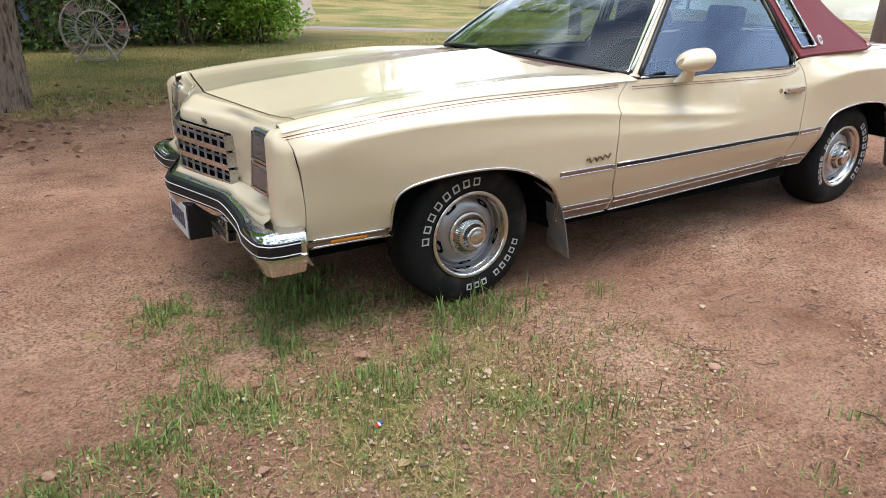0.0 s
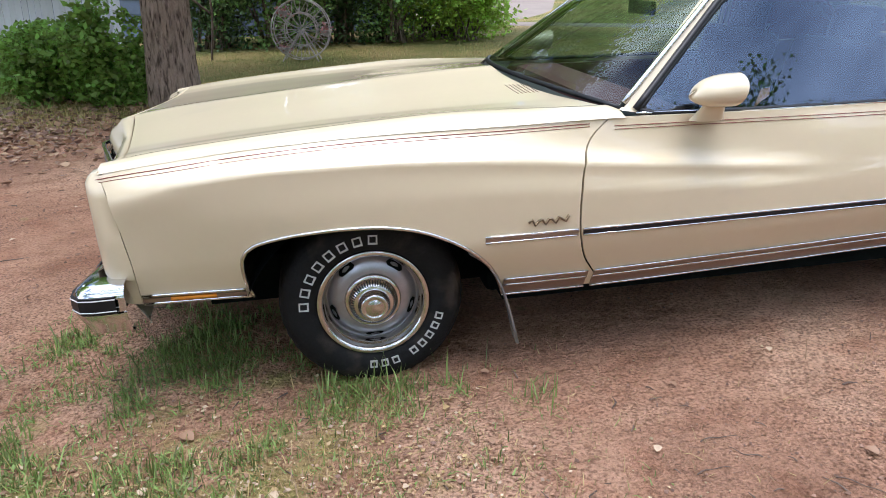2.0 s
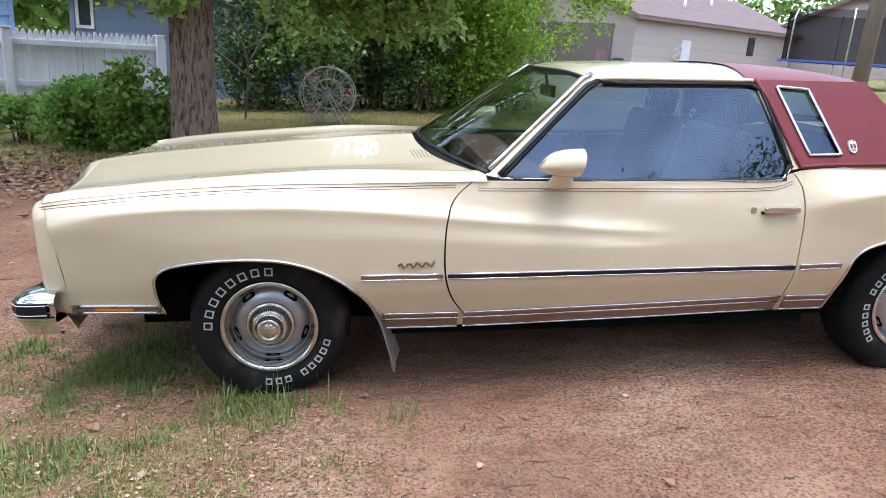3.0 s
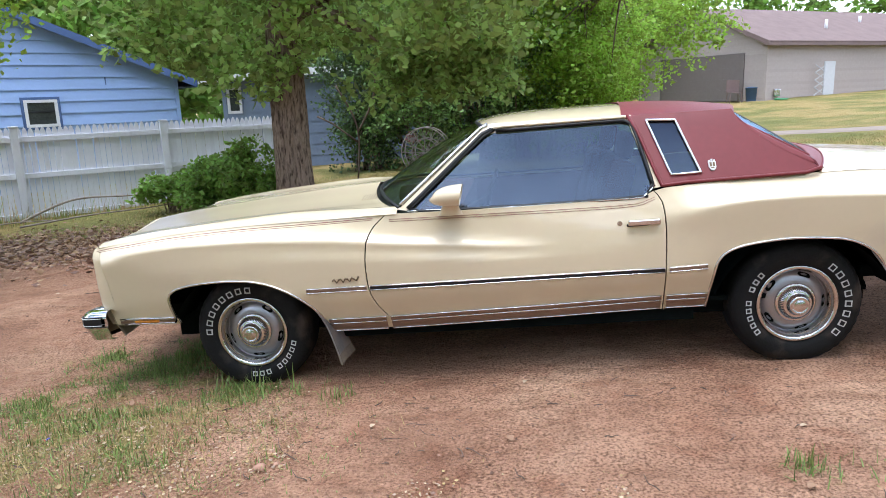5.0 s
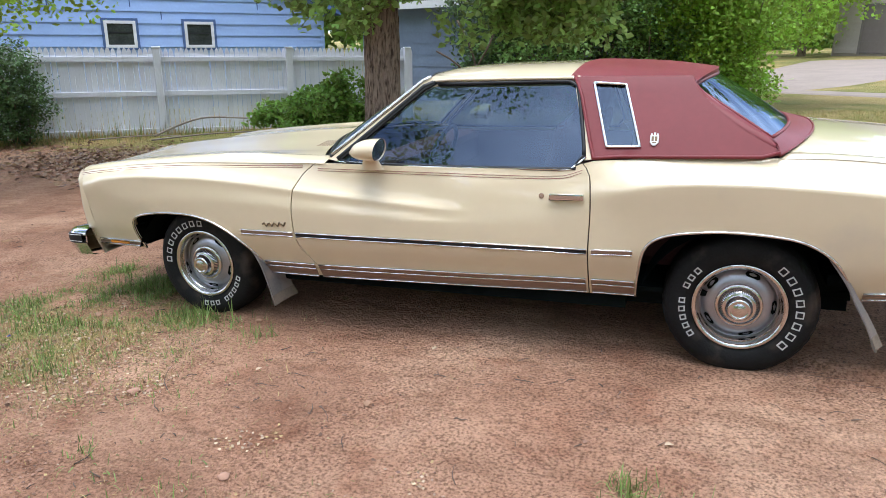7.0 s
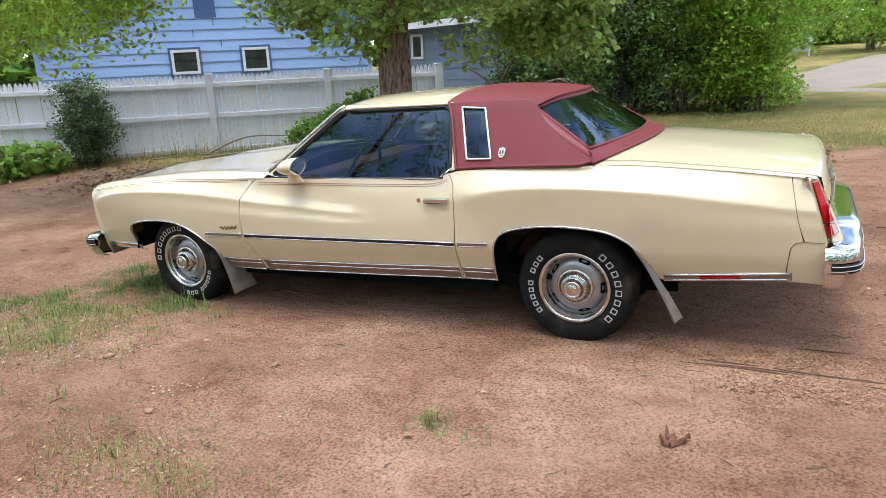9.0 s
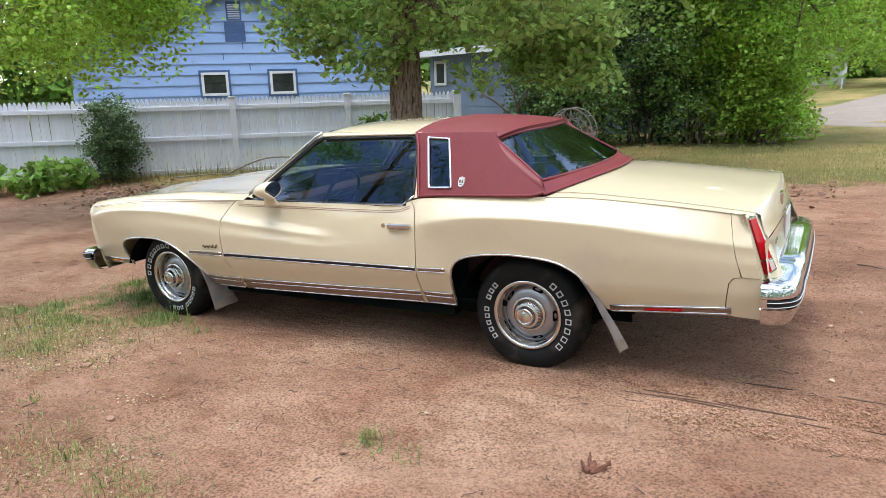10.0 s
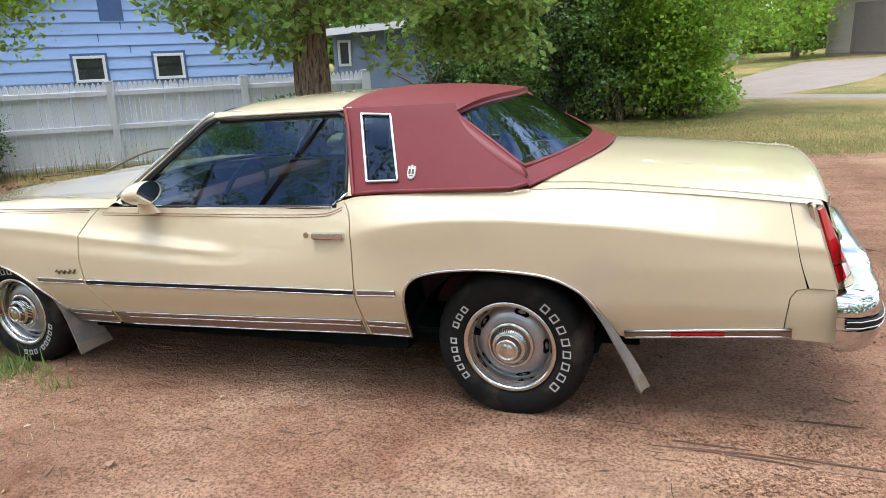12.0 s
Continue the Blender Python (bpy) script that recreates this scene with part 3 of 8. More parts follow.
def panel(name, outline, depth_at, parent, material=M_PAINT, step=0.028, flange=0.014, label=""):
    """A sheet of the body: its outline along x and z, bulged out by depth_at, with a flange turned in round its edge; one on each side."""
    poly = [tuple(p) for p in outline]
    arr = np.array(poly)
    lo, hi = arr.min(0), arr.max(0)
    pts = [Vector(p) for p in poly]
    if depth_at is side_w:
        for x in np.arange(lo[0] + step / 2, hi[0], step * 0.6):
            pts += [Vector((x, crease_z(x) + d)) for d in (-0.015, -0.0045, 0.0045, 0.015) if inside(poly, x, crease_z(x) + d) and np.hypot(*(arr - (x, crease_z(x) + d)).T).min() > 0.009]
    for x in np.arange(lo[0] + step / 2, hi[0], step):
        for z in np.arange(lo[1] + step / 2, hi[1], step * 0.75):
            if depth_at is side_w and abs(z - crease_z(x)) < 0.026:
                continue
            if inside(poly, x, z) and np.hypot(*(arr - (x, z)).T).min() > step * 0.55:
                pts.append(Vector((x, z)))
    n = len(poly)
    out, _, tris, *_ = delaunay_2d_cdt(pts, [], [list(range(n))], 1, 1e-6)
    w = [depth_at(p.x, p.y) for p in out]
    edges = {}
    for t in tris:
        for a, b in zip(t, list(t[1:]) + [t[0]]):
            edges[(a, b)] = 1
    rim = [(a, b) for a, b in edges if (b, a) not in edges]
    inner = {a: len(out) + i for i, a in enumerate(sorted({i for e in rim for i in e}))}
    for s in (0, 1):
        vs = [sides(p.x, q, p.y)[s] for p, q in zip(out, w)] + [sides(out[a].x, w[a] - flange, out[a].y)[s] for a in inner]
        fs = [tuple(t) if s == 0 else tuple(reversed(t)) for t in tris]
        fs += [((a, inner[a], inner[b], b) if s == 0 else (b, inner[b], inner[a], a)) for a, b in rim]
        me = mesh_of(name, vs, fs, material, True)
        if depth_at is side_w:
            nrm = [Vector((-from_table(SLOPE_X, p.x, p.y), -1 if s == 0 else 1, -from_table(SLOPE_Z, p.x, p.y))).normalized() for p in out]
            loops = []
            for poly_ in me.polygons:
                loops += [nrm[i] if poly_.index < len(tris) else poly_.normal.copy() for i in poly_.vertices]
            me.normals_split_custom_set(loops)
        else:
            me.set_sharp_from_angle(angle=radians(50))
        hang(name, me, parent, label)


ARCH_F = [(-0.408, 0.388), (-0.428, 0.47), (-0.424, 0.555), (-0.385, 0.598), (-0.30, 0.622), (-0.186, 0.636), (-0.06, 0.641), (0.07, 0.633), (0.19, 0.603), (0.305, 0.545), (0.385, 0.475), (0.44, 0.395), (0.475, 0.302)]
ARCH_R = [(2.488, 0.317), (2.502, 0.45), (2.530, 0.585), (2.612, 0.648), (2.776, 0.676), (2.937, 0.680), (3.123, 0.662), (3.231, 0.620), (3.301, 0.562), (3.35, 0.487), (3.40, 0.395)]
SEAM_F = [(0.866, 0.306), (0.80, 0.39), (0.755, 0.463), (0.727, 0.558), (0.722, 0.684), (0.736, 0.805), (0.772, 0.876), (0.838, 0.9325)]
SEAM_R = [(2.270, 0.312), (2.274, 0.551), (2.281, 0.758), (2.270, 0.90), (2.235, 0.953)]
SEAM_T = [(4.062, 0.620), (4.030, 0.726), (3.996, 0.9165)]


def top_edge(x0, x1):
    return [(x, belt_z(x)) for x in np.arange(x0, x1, 0.04 if x1 > x0 else -0.04)]


fender = straight([(-0.832, 0.848), (-0.812, 0.80), (-0.793, 0.70), (-0.778, 0.56), (-0.775, 0.392), (-0.43, 0.386)], 0.03)
fender += smooth_line(ARCH_F, 0.02) + straight([(0.49, 0.302), (0.855, 0.306)], 0.04)
fender += smooth_line([(x - 0.0035, z) for x, z in SEAM_F], 0.025) + top_edge(0.80, -0.81)
panel("front_fender", fender, side_w, car)
nose_filler = straight([(-0.781, 0.545), (-0.865, 0.540), (-0.872, 0.50), (-0.86, 0.44), (-0.84, 0.40), (-0.779, 0.395)], 0.03)
panel("bumper_filler", nose_filler, lambda x, z: side_w(max(x, -0.80), z) - 0.005 - 1.6 * max(0, -0.80 - x) ** 1.5, car)
door = smooth_line([(x + 0.0035, z) for x, z in reversed(SEAM_F)], 0.025) + straight([(0.90, 0.306), (2.265, 0.312)], 0.04)[0:]
door += smooth_line([(x - 0.003, z) for x, z in SEAM_R], 0.025) + top_edge(2.19, 0.86)
panel("door", door, side_w, car)
quarter = smooth_line([(x + 0.003, z) for x, z in reversed(SEAM_R)], 0.025) + straight([(2.29, 0.313), (2.47, 0.316)], 0.04)
quarter += smooth_line(ARCH_R, 0.02) + straight([(3.43, 0.386), (3.55, 0.388), (3.985, 0.412), (3.993, 0.50), (4.004, 0.585), (4.024, 0.613), (4.058, 0.620)], 0.03)
quarter += smooth_line(SEAM_T[1:], 0.03) + top_edge(3.96, 2.26)
panel("quarter_panel", quarter, side_w, car)
tail_cap = smooth_line([(x + 0.003, z) for x, z in SEAM_T[::-1]], 0.03) + straight([(4.150, 0.615), (4.128, 0.70), (4.070, 0.893), (4.055, 0.910)], 0.03)
panel("tail_cap", tail_cap, side_w, car)
filler = straight([(3.992, 0.412), (3.997, 0.50), (4.008, 0.584), (4.027, 0.610), (4.06, 0.6165), (4.155, 0.611), (4.165, 0.40)], 0.03)
panel("bumper_filler", filler, lambda x, z: side_w(x, z) - 0.004, car)

# roof pillars and glass sides lean in above the belt
def house_w(z):
    return 0.850 - 0.662 * (z - 0.94) if z < 1.30 else 0.6117 - 0.75 * (z - 1.30)


ridge_z = curve((-1.02, 0.865), (-0.885, 0.886), (-0.7, 0.912), (-0.5, 0.932), (0, 0.975), (0.45, 1.008), (0.80, 1.02))
crown = curve((0, 1.0), (0.02, 0.985), (0.06, 0.92), (0.3, 0.66), (0.52, 0.46), (0.68, 0.37), (0.77, 0.35), (0.87, 0.30), (0.95, 0.16), (1, 0.0))
crest = curve((0.70, 0.0), (0.80, 0.10), (0.87, 0.27), (0.925, 0.36), (0.965, 0.30), (1, 0.0))
crest_k = curve((-1.02, 0.6), (-0.6, 1.0), (0.2, 1.0), (0.78, 0.0))


def hood_z(x, w):
    zb = belt_z(x)
    t = min(abs(w) / belt_w(x), 1)
    return zb + (ridge_z(x) - zb) * (crown(t) + crest(t) * crest_k(x))


def hood_front(w):
    return -0.757 - 0.128 * (1 - (abs(w) / 0.80) ** 0.9)


def cowl_x(w):
    return 0.635 + 0.20 * (abs(w) / 0.80) ** 2


HOOD_W = 0.775
rows = []
for i in range(41):
    row = []
    for k in range(-44, 45):
        w = HOOD_W * k / 44
        x = hood_front(w) + (cowl_x(w) + 0.022 - hood_front(w)) * i / 40
        row.append((x, YC - w, hood_z(x, w)))
    rows.append(row)
v, f = grid_mesh(rows)
lip = [tuple(p[j] + (0.012 if j == 0 else -0.012 if j == 2 else 0) for j in range(3)) for p in rows[0]]
me = mesh_of("hood", *join((v, f), grid_mesh([lip, rows[0]])), M_PAINT, True)
me.set_sharp_from_angle(angle=radians(55))
hang("hood", me, car)
# fender tops between the stripe and the hood
for s in (-1, 1):
    rows = []
    for x in np.linspace(-0.835, 0.90, 60):
        a, b = HOOD_W + 0.0025, belt_w(x)
        rows.append([(x, YC + s * (a + (b - a) * k / 14), hood_z(x, a + (b - a) * k / 14)) for k in range(15)])
        rows[-1] = [(x, YC + s * a, rows[-1][0][2] - 0.015)] + rows[-1]
    v, f = grid_mesh(rows)
    hang("fender_top", mesh_of("fender_top", v, [q if s < 0 else q[::-1] for q in f], M_PAINT, True), car)
# louvres pressed into the rear of the hood
for s in (-1, 1):
    for k in range(6):
        w0_, w1_ = 0.345, 0.50
        louvre_pts = [(0.625 + 0.016 * k + 0.010 * t, YC + s * (w0_ + (w1_ - w0_) * t), hood_z(0.625 + 0.016 * k + 0.010 * t, w0_ + (w1_ - w0_) * t) + 0.001) for t in np.linspace(0, 1, 6)]
        hang("louvre", mesh_of("louvre", *tube(louvre_pts, 0.0016, 5), M_TAN, True), car)
# cowl between hood and windscreen
rows = []
for w in np.linspace(-0.86, 0.86, 41):
    x = cowl_x(w)
    rows.append([(x + 0.012, YC - w, hood_z(x, w) - 0.014), (x + 0.05, YC - w, hood_z(x, w) - 0.022), (x + 0.16, YC - w, hood_z(x, min(abs(w), 0.8)) - 0.035)])
hang("cowl", mesh_of("cowl", *grid_mesh(rows), M_BLACK, True), car, "black cowl vent below the windscreen")

# nose panel over the grille
def nose_x(w):
    a = abs(w)
    return -1.0 + 0.125 * (math.sqrt(a * a + 0.0012) - 0.0346) / 0.37 if a < 0.37 else -0.886 + 0.04 * (a - 0.37) / 0.46


rows = []
for k in range(-30, 31):
    w = 0.777 * k / 30
    x0, xn, z0 = hood_front(w) - 0.008, nose_x(w), 0
    z0 = hood_z(x0, w)
    zt = min(z0 - 0.012, 0.842 - 0.01 * (abs(w) / 0.83) ** 2)
    rows.append([(x0 + 0.002, YC - w, z0 - 0.02), (x0, YC - w, z0), (x0 + (xn - x0) * 0.45, YC - w, z0 - (z0 - zt) * 0.28), (xn + 0.04, YC - w, zt + (z0 - zt) * 0.25), (xn + 0.014, YC - w, zt - 0.008),
                 (xn + 0.002, YC - w, zt - 0.03), (xn, YC - w, zt - 0.06), (xn + 0.004, YC - w, 0.70), (xn + 0.010, YC - w, 0.60), (xn + 0.016, YC - w, 0.565), (xn + 0.05, YC - w, 0.558)])
me = mesh_of("nose_panel", *grid_mesh(rows), M_PAINT, True)
hang("nose_panel", me, car)
# rounded fender ends beside the lamps
def cap_seam(z):
    return float(np.interp(z, [0.48, 0.56, 0.70, 0.80, 0.87], [-0.780, -0.781, -0.796, -0.815, -0.840]))


for s in (-1, 1):
    rows = []
    for i, z in enumerate(list(np.linspace(0.492, 0.80, 14)) + [0.825, 0.842, 0.853, 0.858]):
        back_ = (0, 0.010, 0.024, 0.040)[i - 14] if i >= 14 else 0.0
        xs, xf, wi = cap_seam(z), -0.885 + back_ + (0.01 if i == 0 else 0), 0.779
        we = min(side_w(xs, min(z, belt_z(xs) - 0.002)), side_w(xs, 0.80))
        rows.append([(-0.84, YC + s * wi, z)] + [(xs + (xf - xs) * max(math.cos(a), 0) ** 0.55, YC + s * (wi + (we - wi) * math.sin(a) ** 0.75), z) for a in np.linspace(0, 1.5708, 14)])
    rows.append([(p[0] * 0.35 - 0.83 * 0.65, p[1] * 0.5 + (YC + s * 0.82) * 0.5, 0.862) for p in rows[-1]])
    rows.insert(0, [(-0.80, p[1] * 0.6 + (YC + s * 0.82) * 0.4, 0.488) for p in rows[0]])
    v, f = grid_mesh(rows)
    me = mesh_of("fender_cap", v, [q[::-1] if s < 0 else q for q in f], M_PAINT, True)
    me.set_sharp_from_angle(angle=radians(60))
    hang("fender_cap", me, car)

# grille: a dark back, bright bars in three tiers, bent to the nose's point
GZ0, GZ1, GW = 0.552, 0.768, 0.372


def grille_bar(z, hgt, out_, w0=-GW, w1=GW):
    """A level bar that follows the nose from w0 to w1."""
    rows_ = []
    for w in np.linspace(w0, w1, 25):
        x, dz = nose_x(w) - out_, 0.014 * (1 - abs(w) / GW)
        rows_.append([(x + 0.012, YC - w, z + dz - hgt), (x, YC - w, z + dz - hgt), (x, YC - w, z + dz + hgt), (x + 0.012, YC - w, z + dz + hgt)])
    return grid_mesh(rows_, closed=True)


back_rows = [[(nose_x(w) - 0.004, YC - w, z + 0.014 * (1 - abs(w) / GW)) for w in np.linspace(-GW, GW, 25)] for z in (GZ0, GZ1)]
grille = hang("grille", mesh_of("grille", *grid_mesh(back_rows), M_SHADE_BLACK), car, "dark egg-crate grille in three bright tiers")
tier = (GZ1 - GZ0) / 3
for k in range(3):
    zb_, out_ = GZ0 + tier * k, 0.026 + 0.004 * k
    for z_, h_ in ((zb_ + 0.006, 0.0065), (zb_ + tier - 0.0075, 0.0055)):
        hang("bar", mesh_of("bar", *grille_bar(z_, h_, out_), M_STEEL), grille)
    hang("bar", mesh_of("bar", *grille_bar(zb_ + tier * 0.5, 0.0035, out_ - 0.012), M_RIM), grille)
    for j in range(-7, 8):
        w = GW * j / 7
        xm, dz = nose_x(w), 0.014 * (1 - abs(j) / 7)
        end_ = abs(j) == 7
        part("bar", box(xm - out_ + (0 if end_ else 0.003), xm + (0.01 if end_ else 0.011 - out_), YC - w - (0.008 if end_ else 0.0055), YC - w + (0.008 if end_ else 0.0055), zb_ + dz + 0.004, zb_ + dz + tier - 0.006), M_STEEL if end_ else M_RIM, grille)
badge_line = [(nose_x(0.19) - 0.004, YC - 0.135 - 0.009 * k, 0.800 + 0.009 * math.sin(k * 2.1)) for k in range(13)]
hang("nose_badge", mesh_of("nose_badge", *tube(badge_line, 0.0035, 5), M_SCRIPT, True), car, "small dark script badge over the grille")
# stacked lamps in bright bezels, leaning back at the top
for s in (-1, 1):
    tilt_ = Matrix.Translation((nose_x(0.69) + 0.006, YC + s * 0.69, 0.712)) @ Matrix.Rotation(radians(5), 4, "Y") @ Matrix.Rotation(-s * radians(5), 4, "Z")
    lamp = hang("headlamp", bm_mesh("headlamp", add_box(bmesh.new(), -0.020, 0.03, -0.088, 0.088, -0.125, 0.125, bevel=0.010, m=tilt_), M_STEEL), car, "tall bright bezel with two stacked headlamps")
    part("bezel", add_box(bmesh.new(), -0.0225, 0.0, -0.078, 0.078, -0.115, 0.115, bevel=0.006, m=tilt_), M_BLACK, lamp)
    for z in (-0.057, 0.057):
        part("lens", add_box(bmesh.new(), -0.029, 0.0, -0.070, 0.070, z - 0.044, z + 0.044, bevel=0.008, m=tilt_), M_LAMP, lamp)
        for a in ((-0.078, -0.067, z - 0.05, z + 0.05), (0.067, 0.078, z - 0.05, z + 0.05), (-0.078, 0.078, z - 0.054, z - 0.044), (-0.078, 0.078, z + 0.044, z + 0.054)):
            part("rim", add_box(bmesh.new(), -0.031, -0.02, a[0], a[1], a[2], a[3], m=tilt_), M_CHROME, lamp)


# ---- bumpers ----
def bumper(name, path, section, label, strip=None):
    """A section swept along a line in plan: path of (w, x, dz) from the middle out, section of (out, z)."""
    line = smooth_line([(-w, x, d) for w, x, d in reversed(path)] + [(w, x, d) for w, x, d in path[1:]], 0.03)
    rows = []
    for i, p in enumerate(line):
        d = line[min(i + 1, len(line) - 1)] - line[max(i - 1, 0)]
        d = d[:2] / np.linalg.norm(d[:2])
        nrm = np.array([-d[1], d[0]]) * (1 if path[0][1] > 1 else -1)
        rows.append([(p[1] + o * nrm[1], YC + p[0] + o * nrm[0], z + p[2]) for o, z in section])
    me = mesh_of(name, *grid_mesh(rows), M_CHROME, True)
    me.set_sharp_from_angle(angle=radians(40))
    ob = hang(name, me, car, label)
    if strip:
        srows = []
        for i, p in enumerate(line[1:-1], 1):
            d = line[i + 1] - line[i - 1]
            d = d[:2] / np.linalg.norm(d[:2])
            nrm = np.array([-d[1], d[0]]) * (1 if path[0][1] > 1 else -1)
            srows.append([(p[1] + o * nrm[1], YC + p[0] + o * nrm[0], z + p[2]) for o, z in (strip if abs(p[0]) < 0.66 else [(max(o, 0.027), min(z, strip[-1][1] + 0.062)) for o, z in strip])])
        me = mesh_of("rub_strip", *grid_mesh(srows), M_BLACK, True)
        me.set_sharp_from_angle(angle=radians(30))
        rub = hang("rub_strip", me, ob, "black rubber strip with a fine white edge")
        for (oa, za), (ob_, zb_) in ((strip[-4], strip[-3]), (strip[-2], strip[-3])):
            pin_line = []
            for i, p in enumerate(line[1:-1], 1):
                d = line[i + 1] - line[i - 1]
                d = d[:2] / np.linalg.norm(d[:2])
                nrm = np.array([-d[1], d[0]]) * (1 if path[0][1] > 1 else -1)
                o, z = oa + (ob_ - oa) * 0.30, za + (zb_ - za) * 0.30
                pin_line.append((p[1] + (o + 0.0008) * nrm[1], YC + p[0] + (o + 0.0008) * nrm[0], z + p[2]))
            hang("white_line", mesh_of("white_line", *tube(pin_line, 0.0022, 5), M_PLATE, True), rub)
    return ob


F_PATH = [(0, -1.062, 0.0), (0.03, -1.060, 0.0), (0.32, -0.955, -0.012), (0.40, -0.935, -0.016), (0.50, -0.925, -0.035), (0.60, -0.925, -0.055), (0.68, -0.940, -0.060), (0.80, -0.950, -0.050), (0.880, -0.946, -0.046), (0.902, -0.928, -0.044), (0.908, -0.900, -0.043), (0.908, -0.805, -0.042)]
F_SECT = [(-0.08, 0.565), (-0.01, 0.566), (0.012, 0.556), (0.026, 0.54), (0.028, 0.524), (0.02, 0.52), (0.02, 0.478), (0.028, 0.474), (0.026, 0.462), (0.010, 0.43), (-0.004, 0.395), (-0.02, 0.388), (-0.05, 0.388)]
F_SECT = [(o, z - 0.020) for o, z in F_SECT]
bumper("front_bumper", F_PATH, F_SECT, "chrome front bumper with black rubber strip", [(o, z - 0.020) for o, z in ((0.013, 0.5595), (0.027, 0.551), (0.034, 0.538), (0.0365, 0.506), (0.034, 0.480), (0.018, 0.475))])
R_PATH = [(0, 4.295, 0.02), (0.40, 4.293, 0.02), (0.55, 4.285, 0.0), (0.66, 4.285, -0.01), (0.775, 4.275, -0.02), (0.830, 4.25, -0.02), (0.858, 4.21, -0.02), (0.862, 4.15, -0.02)]
R_SECT = [(-0.12, 0.622), (-0.02, 0.622), (0.014, 0.612), (0.028, 0.594), (0.03, 0.552), (0.022, 0.546), (0.022, 0.503), (0.03, 0.498), (0.026, 0.47), (0.004, 0.42), (-0.02, 0.402), (-0.06, 0.40)]
bumper("rear_bumper", R_PATH, R_SECT, "chrome rear bumper with black rubber strip", [(0.02, 0.544), (0.036, 0.541), (0.038, 0.525), (0.036, 0.508), (0.02, 0.505)])
rows = []
for w in np.linspace(-0.785, 0.785, 61):
    a = abs(w)
    zt = float(np.interp(a, [0, 0.4, 0.5, 0.6, 0.7, 0.9], [0.552, 0.545, 0.522, 0.502, 0.498, 0.512]))
    xb = float(np.interp(a, [0, 0.32, 0.4, 0.5, 0.8, 0.865, 0.9], [-1.05, -0.945, -0.925, -0.915, -0.915, -0.90, -0.86]))
    rows.append([(-0.80, YC - w, 0.572), (nose_x(min(a, 0.77)) + 0.012, YC - w, 0.566), (xb + 0.02, YC - w, zt + 0.012), (xb, YC - w, zt), (xb + 0.01, YC - w, zt - 0.03)])
hang("bumper_filler", mesh_of("bumper_filler", *grid_mesh(rows), M_PAINT, True), car, "cream filler panel above the bumper")
# lower front: valance, small grilles, plate
rows = []
for w in np.linspace(-0.86, 0.86, 45):
    x = nose_x(w)
    back_ = 0.0 if abs(w) < 0.7 else 0.06 * (abs(w) - 0.7) / 0.16
    rows.append([(x + 0.06, YC - w, 0.556), (x - 0.030 + back_, YC - w, 0.545), (x - 0.045 + back_, YC - w, 0.52), (x - 0.01 + back_, YC - w, 0.40), (x + 0.03 + back_, YC - w, 0.33), (x + 0.08, YC - w, 0.33)])
hang("valance", mesh_of("valance", *grid_mesh(rows), M_PAINT, True), car, "cream lower valance")
for s in (-1, 1):
    lower = hang("lower_grille", bm_mesh("lower_grille", box(-0.96, -0.93, YC + s * 0.31 - 0.13, YC + s * 0.31 + 0.13, 0.33, 0.415), M_BLACK), car)
    for k in range(7):
        y = YC + s * 0.31 - 0.12 + 0.04 * k
        part("bar", box(-0.967, -0.94, y - 0.005, y + 0.005, 0.332, 0.413), M_STEEL, lower)
    for z in (0.33, 0.372, 0.415):
        part("bar", box(-0.968, -0.94, YC + s * 0.31 - 0.13, YC + s * 0.31 + 0.13, z - 0.006, z + 0.006), M_STEEL, lower)
plate = hang("number_plate", bm_mesh("number_plate", box(-1.065, -1.059, YC - 0.155, YC + 0.155, 0.27, 0.42, bevel=0.002), M_PLATE), car, "white number plate with dark characters")
for k in range(6):
    y = YC - 0.11 + 0.044 * k
    part("character", box(-1.0675, -1.0645, y - 0.014, y + 0.014, 0.31, 0.385), M_INK, plate)
part("plate_holder", box(-1.058, -0.96, YC - 0.165, YC + 0.165, 0.265, 0.425), M_BLACK, car)

# ---- roof, screens and pillars ----
roof_c = curve((1.28, 1.343), (1.36, 1.364), (1.46, 1.382), (1.75, 1.391), (2.15, 1.389), (2.5, 1.371), (2.86, 1.320))
roof_side = curve((1.28, 1.310), (1.40, 1.326), (1.5, 1.322), (2.15, 1.316), (2.5, 1.305), (2.86, 1.268))


def top_x(w):
    return 1.315 + 0.075 * (abs(w) / 0.60) ** 2


def roof_sheet(name, x_from, x_to, material, lift=0.0, label="", edge=0.602):
    rows = []
    for i in range(21):
        base = []
        for k in range(-14, 15):
            w = edge * k / 14
            x = x_from(w) + (x_to(w) - x_from(w)) * i / 20
            zz = roof_side(x) + (roof_c(x) - roof_side(x)) * (1 - abs(k / 14) ** 3.2)
            base.append((x, YC - w, zz + lift))
        rows.append([(p[0], p[1] + (0.012 if j == 0 else -0.012), p[2] - 0.03) for j, p in ((0, base[0]),)] + base + [(base[-1][0], base[-1][1] + 0.0, base[-1][2] - 0.03)])
    me = mesh_of(name, *grid_mesh(rows), material, True)
    return hang(name, me, car, label)


roof_sheet("roof", top_x, lambda w: 2.20 - 0.05 * (abs(w) / 0.63) ** 2, M_PAINT)
roof_sheet("vinyl_roof", lambda w: 2.165 - 0.05 * (abs(w) / 0.63) ** 2, lambda w: 2.805 - 0.115 * (abs(w) / 0.63) ** 2, M_VINYL, 0.006, "maroon vinyl half roof")

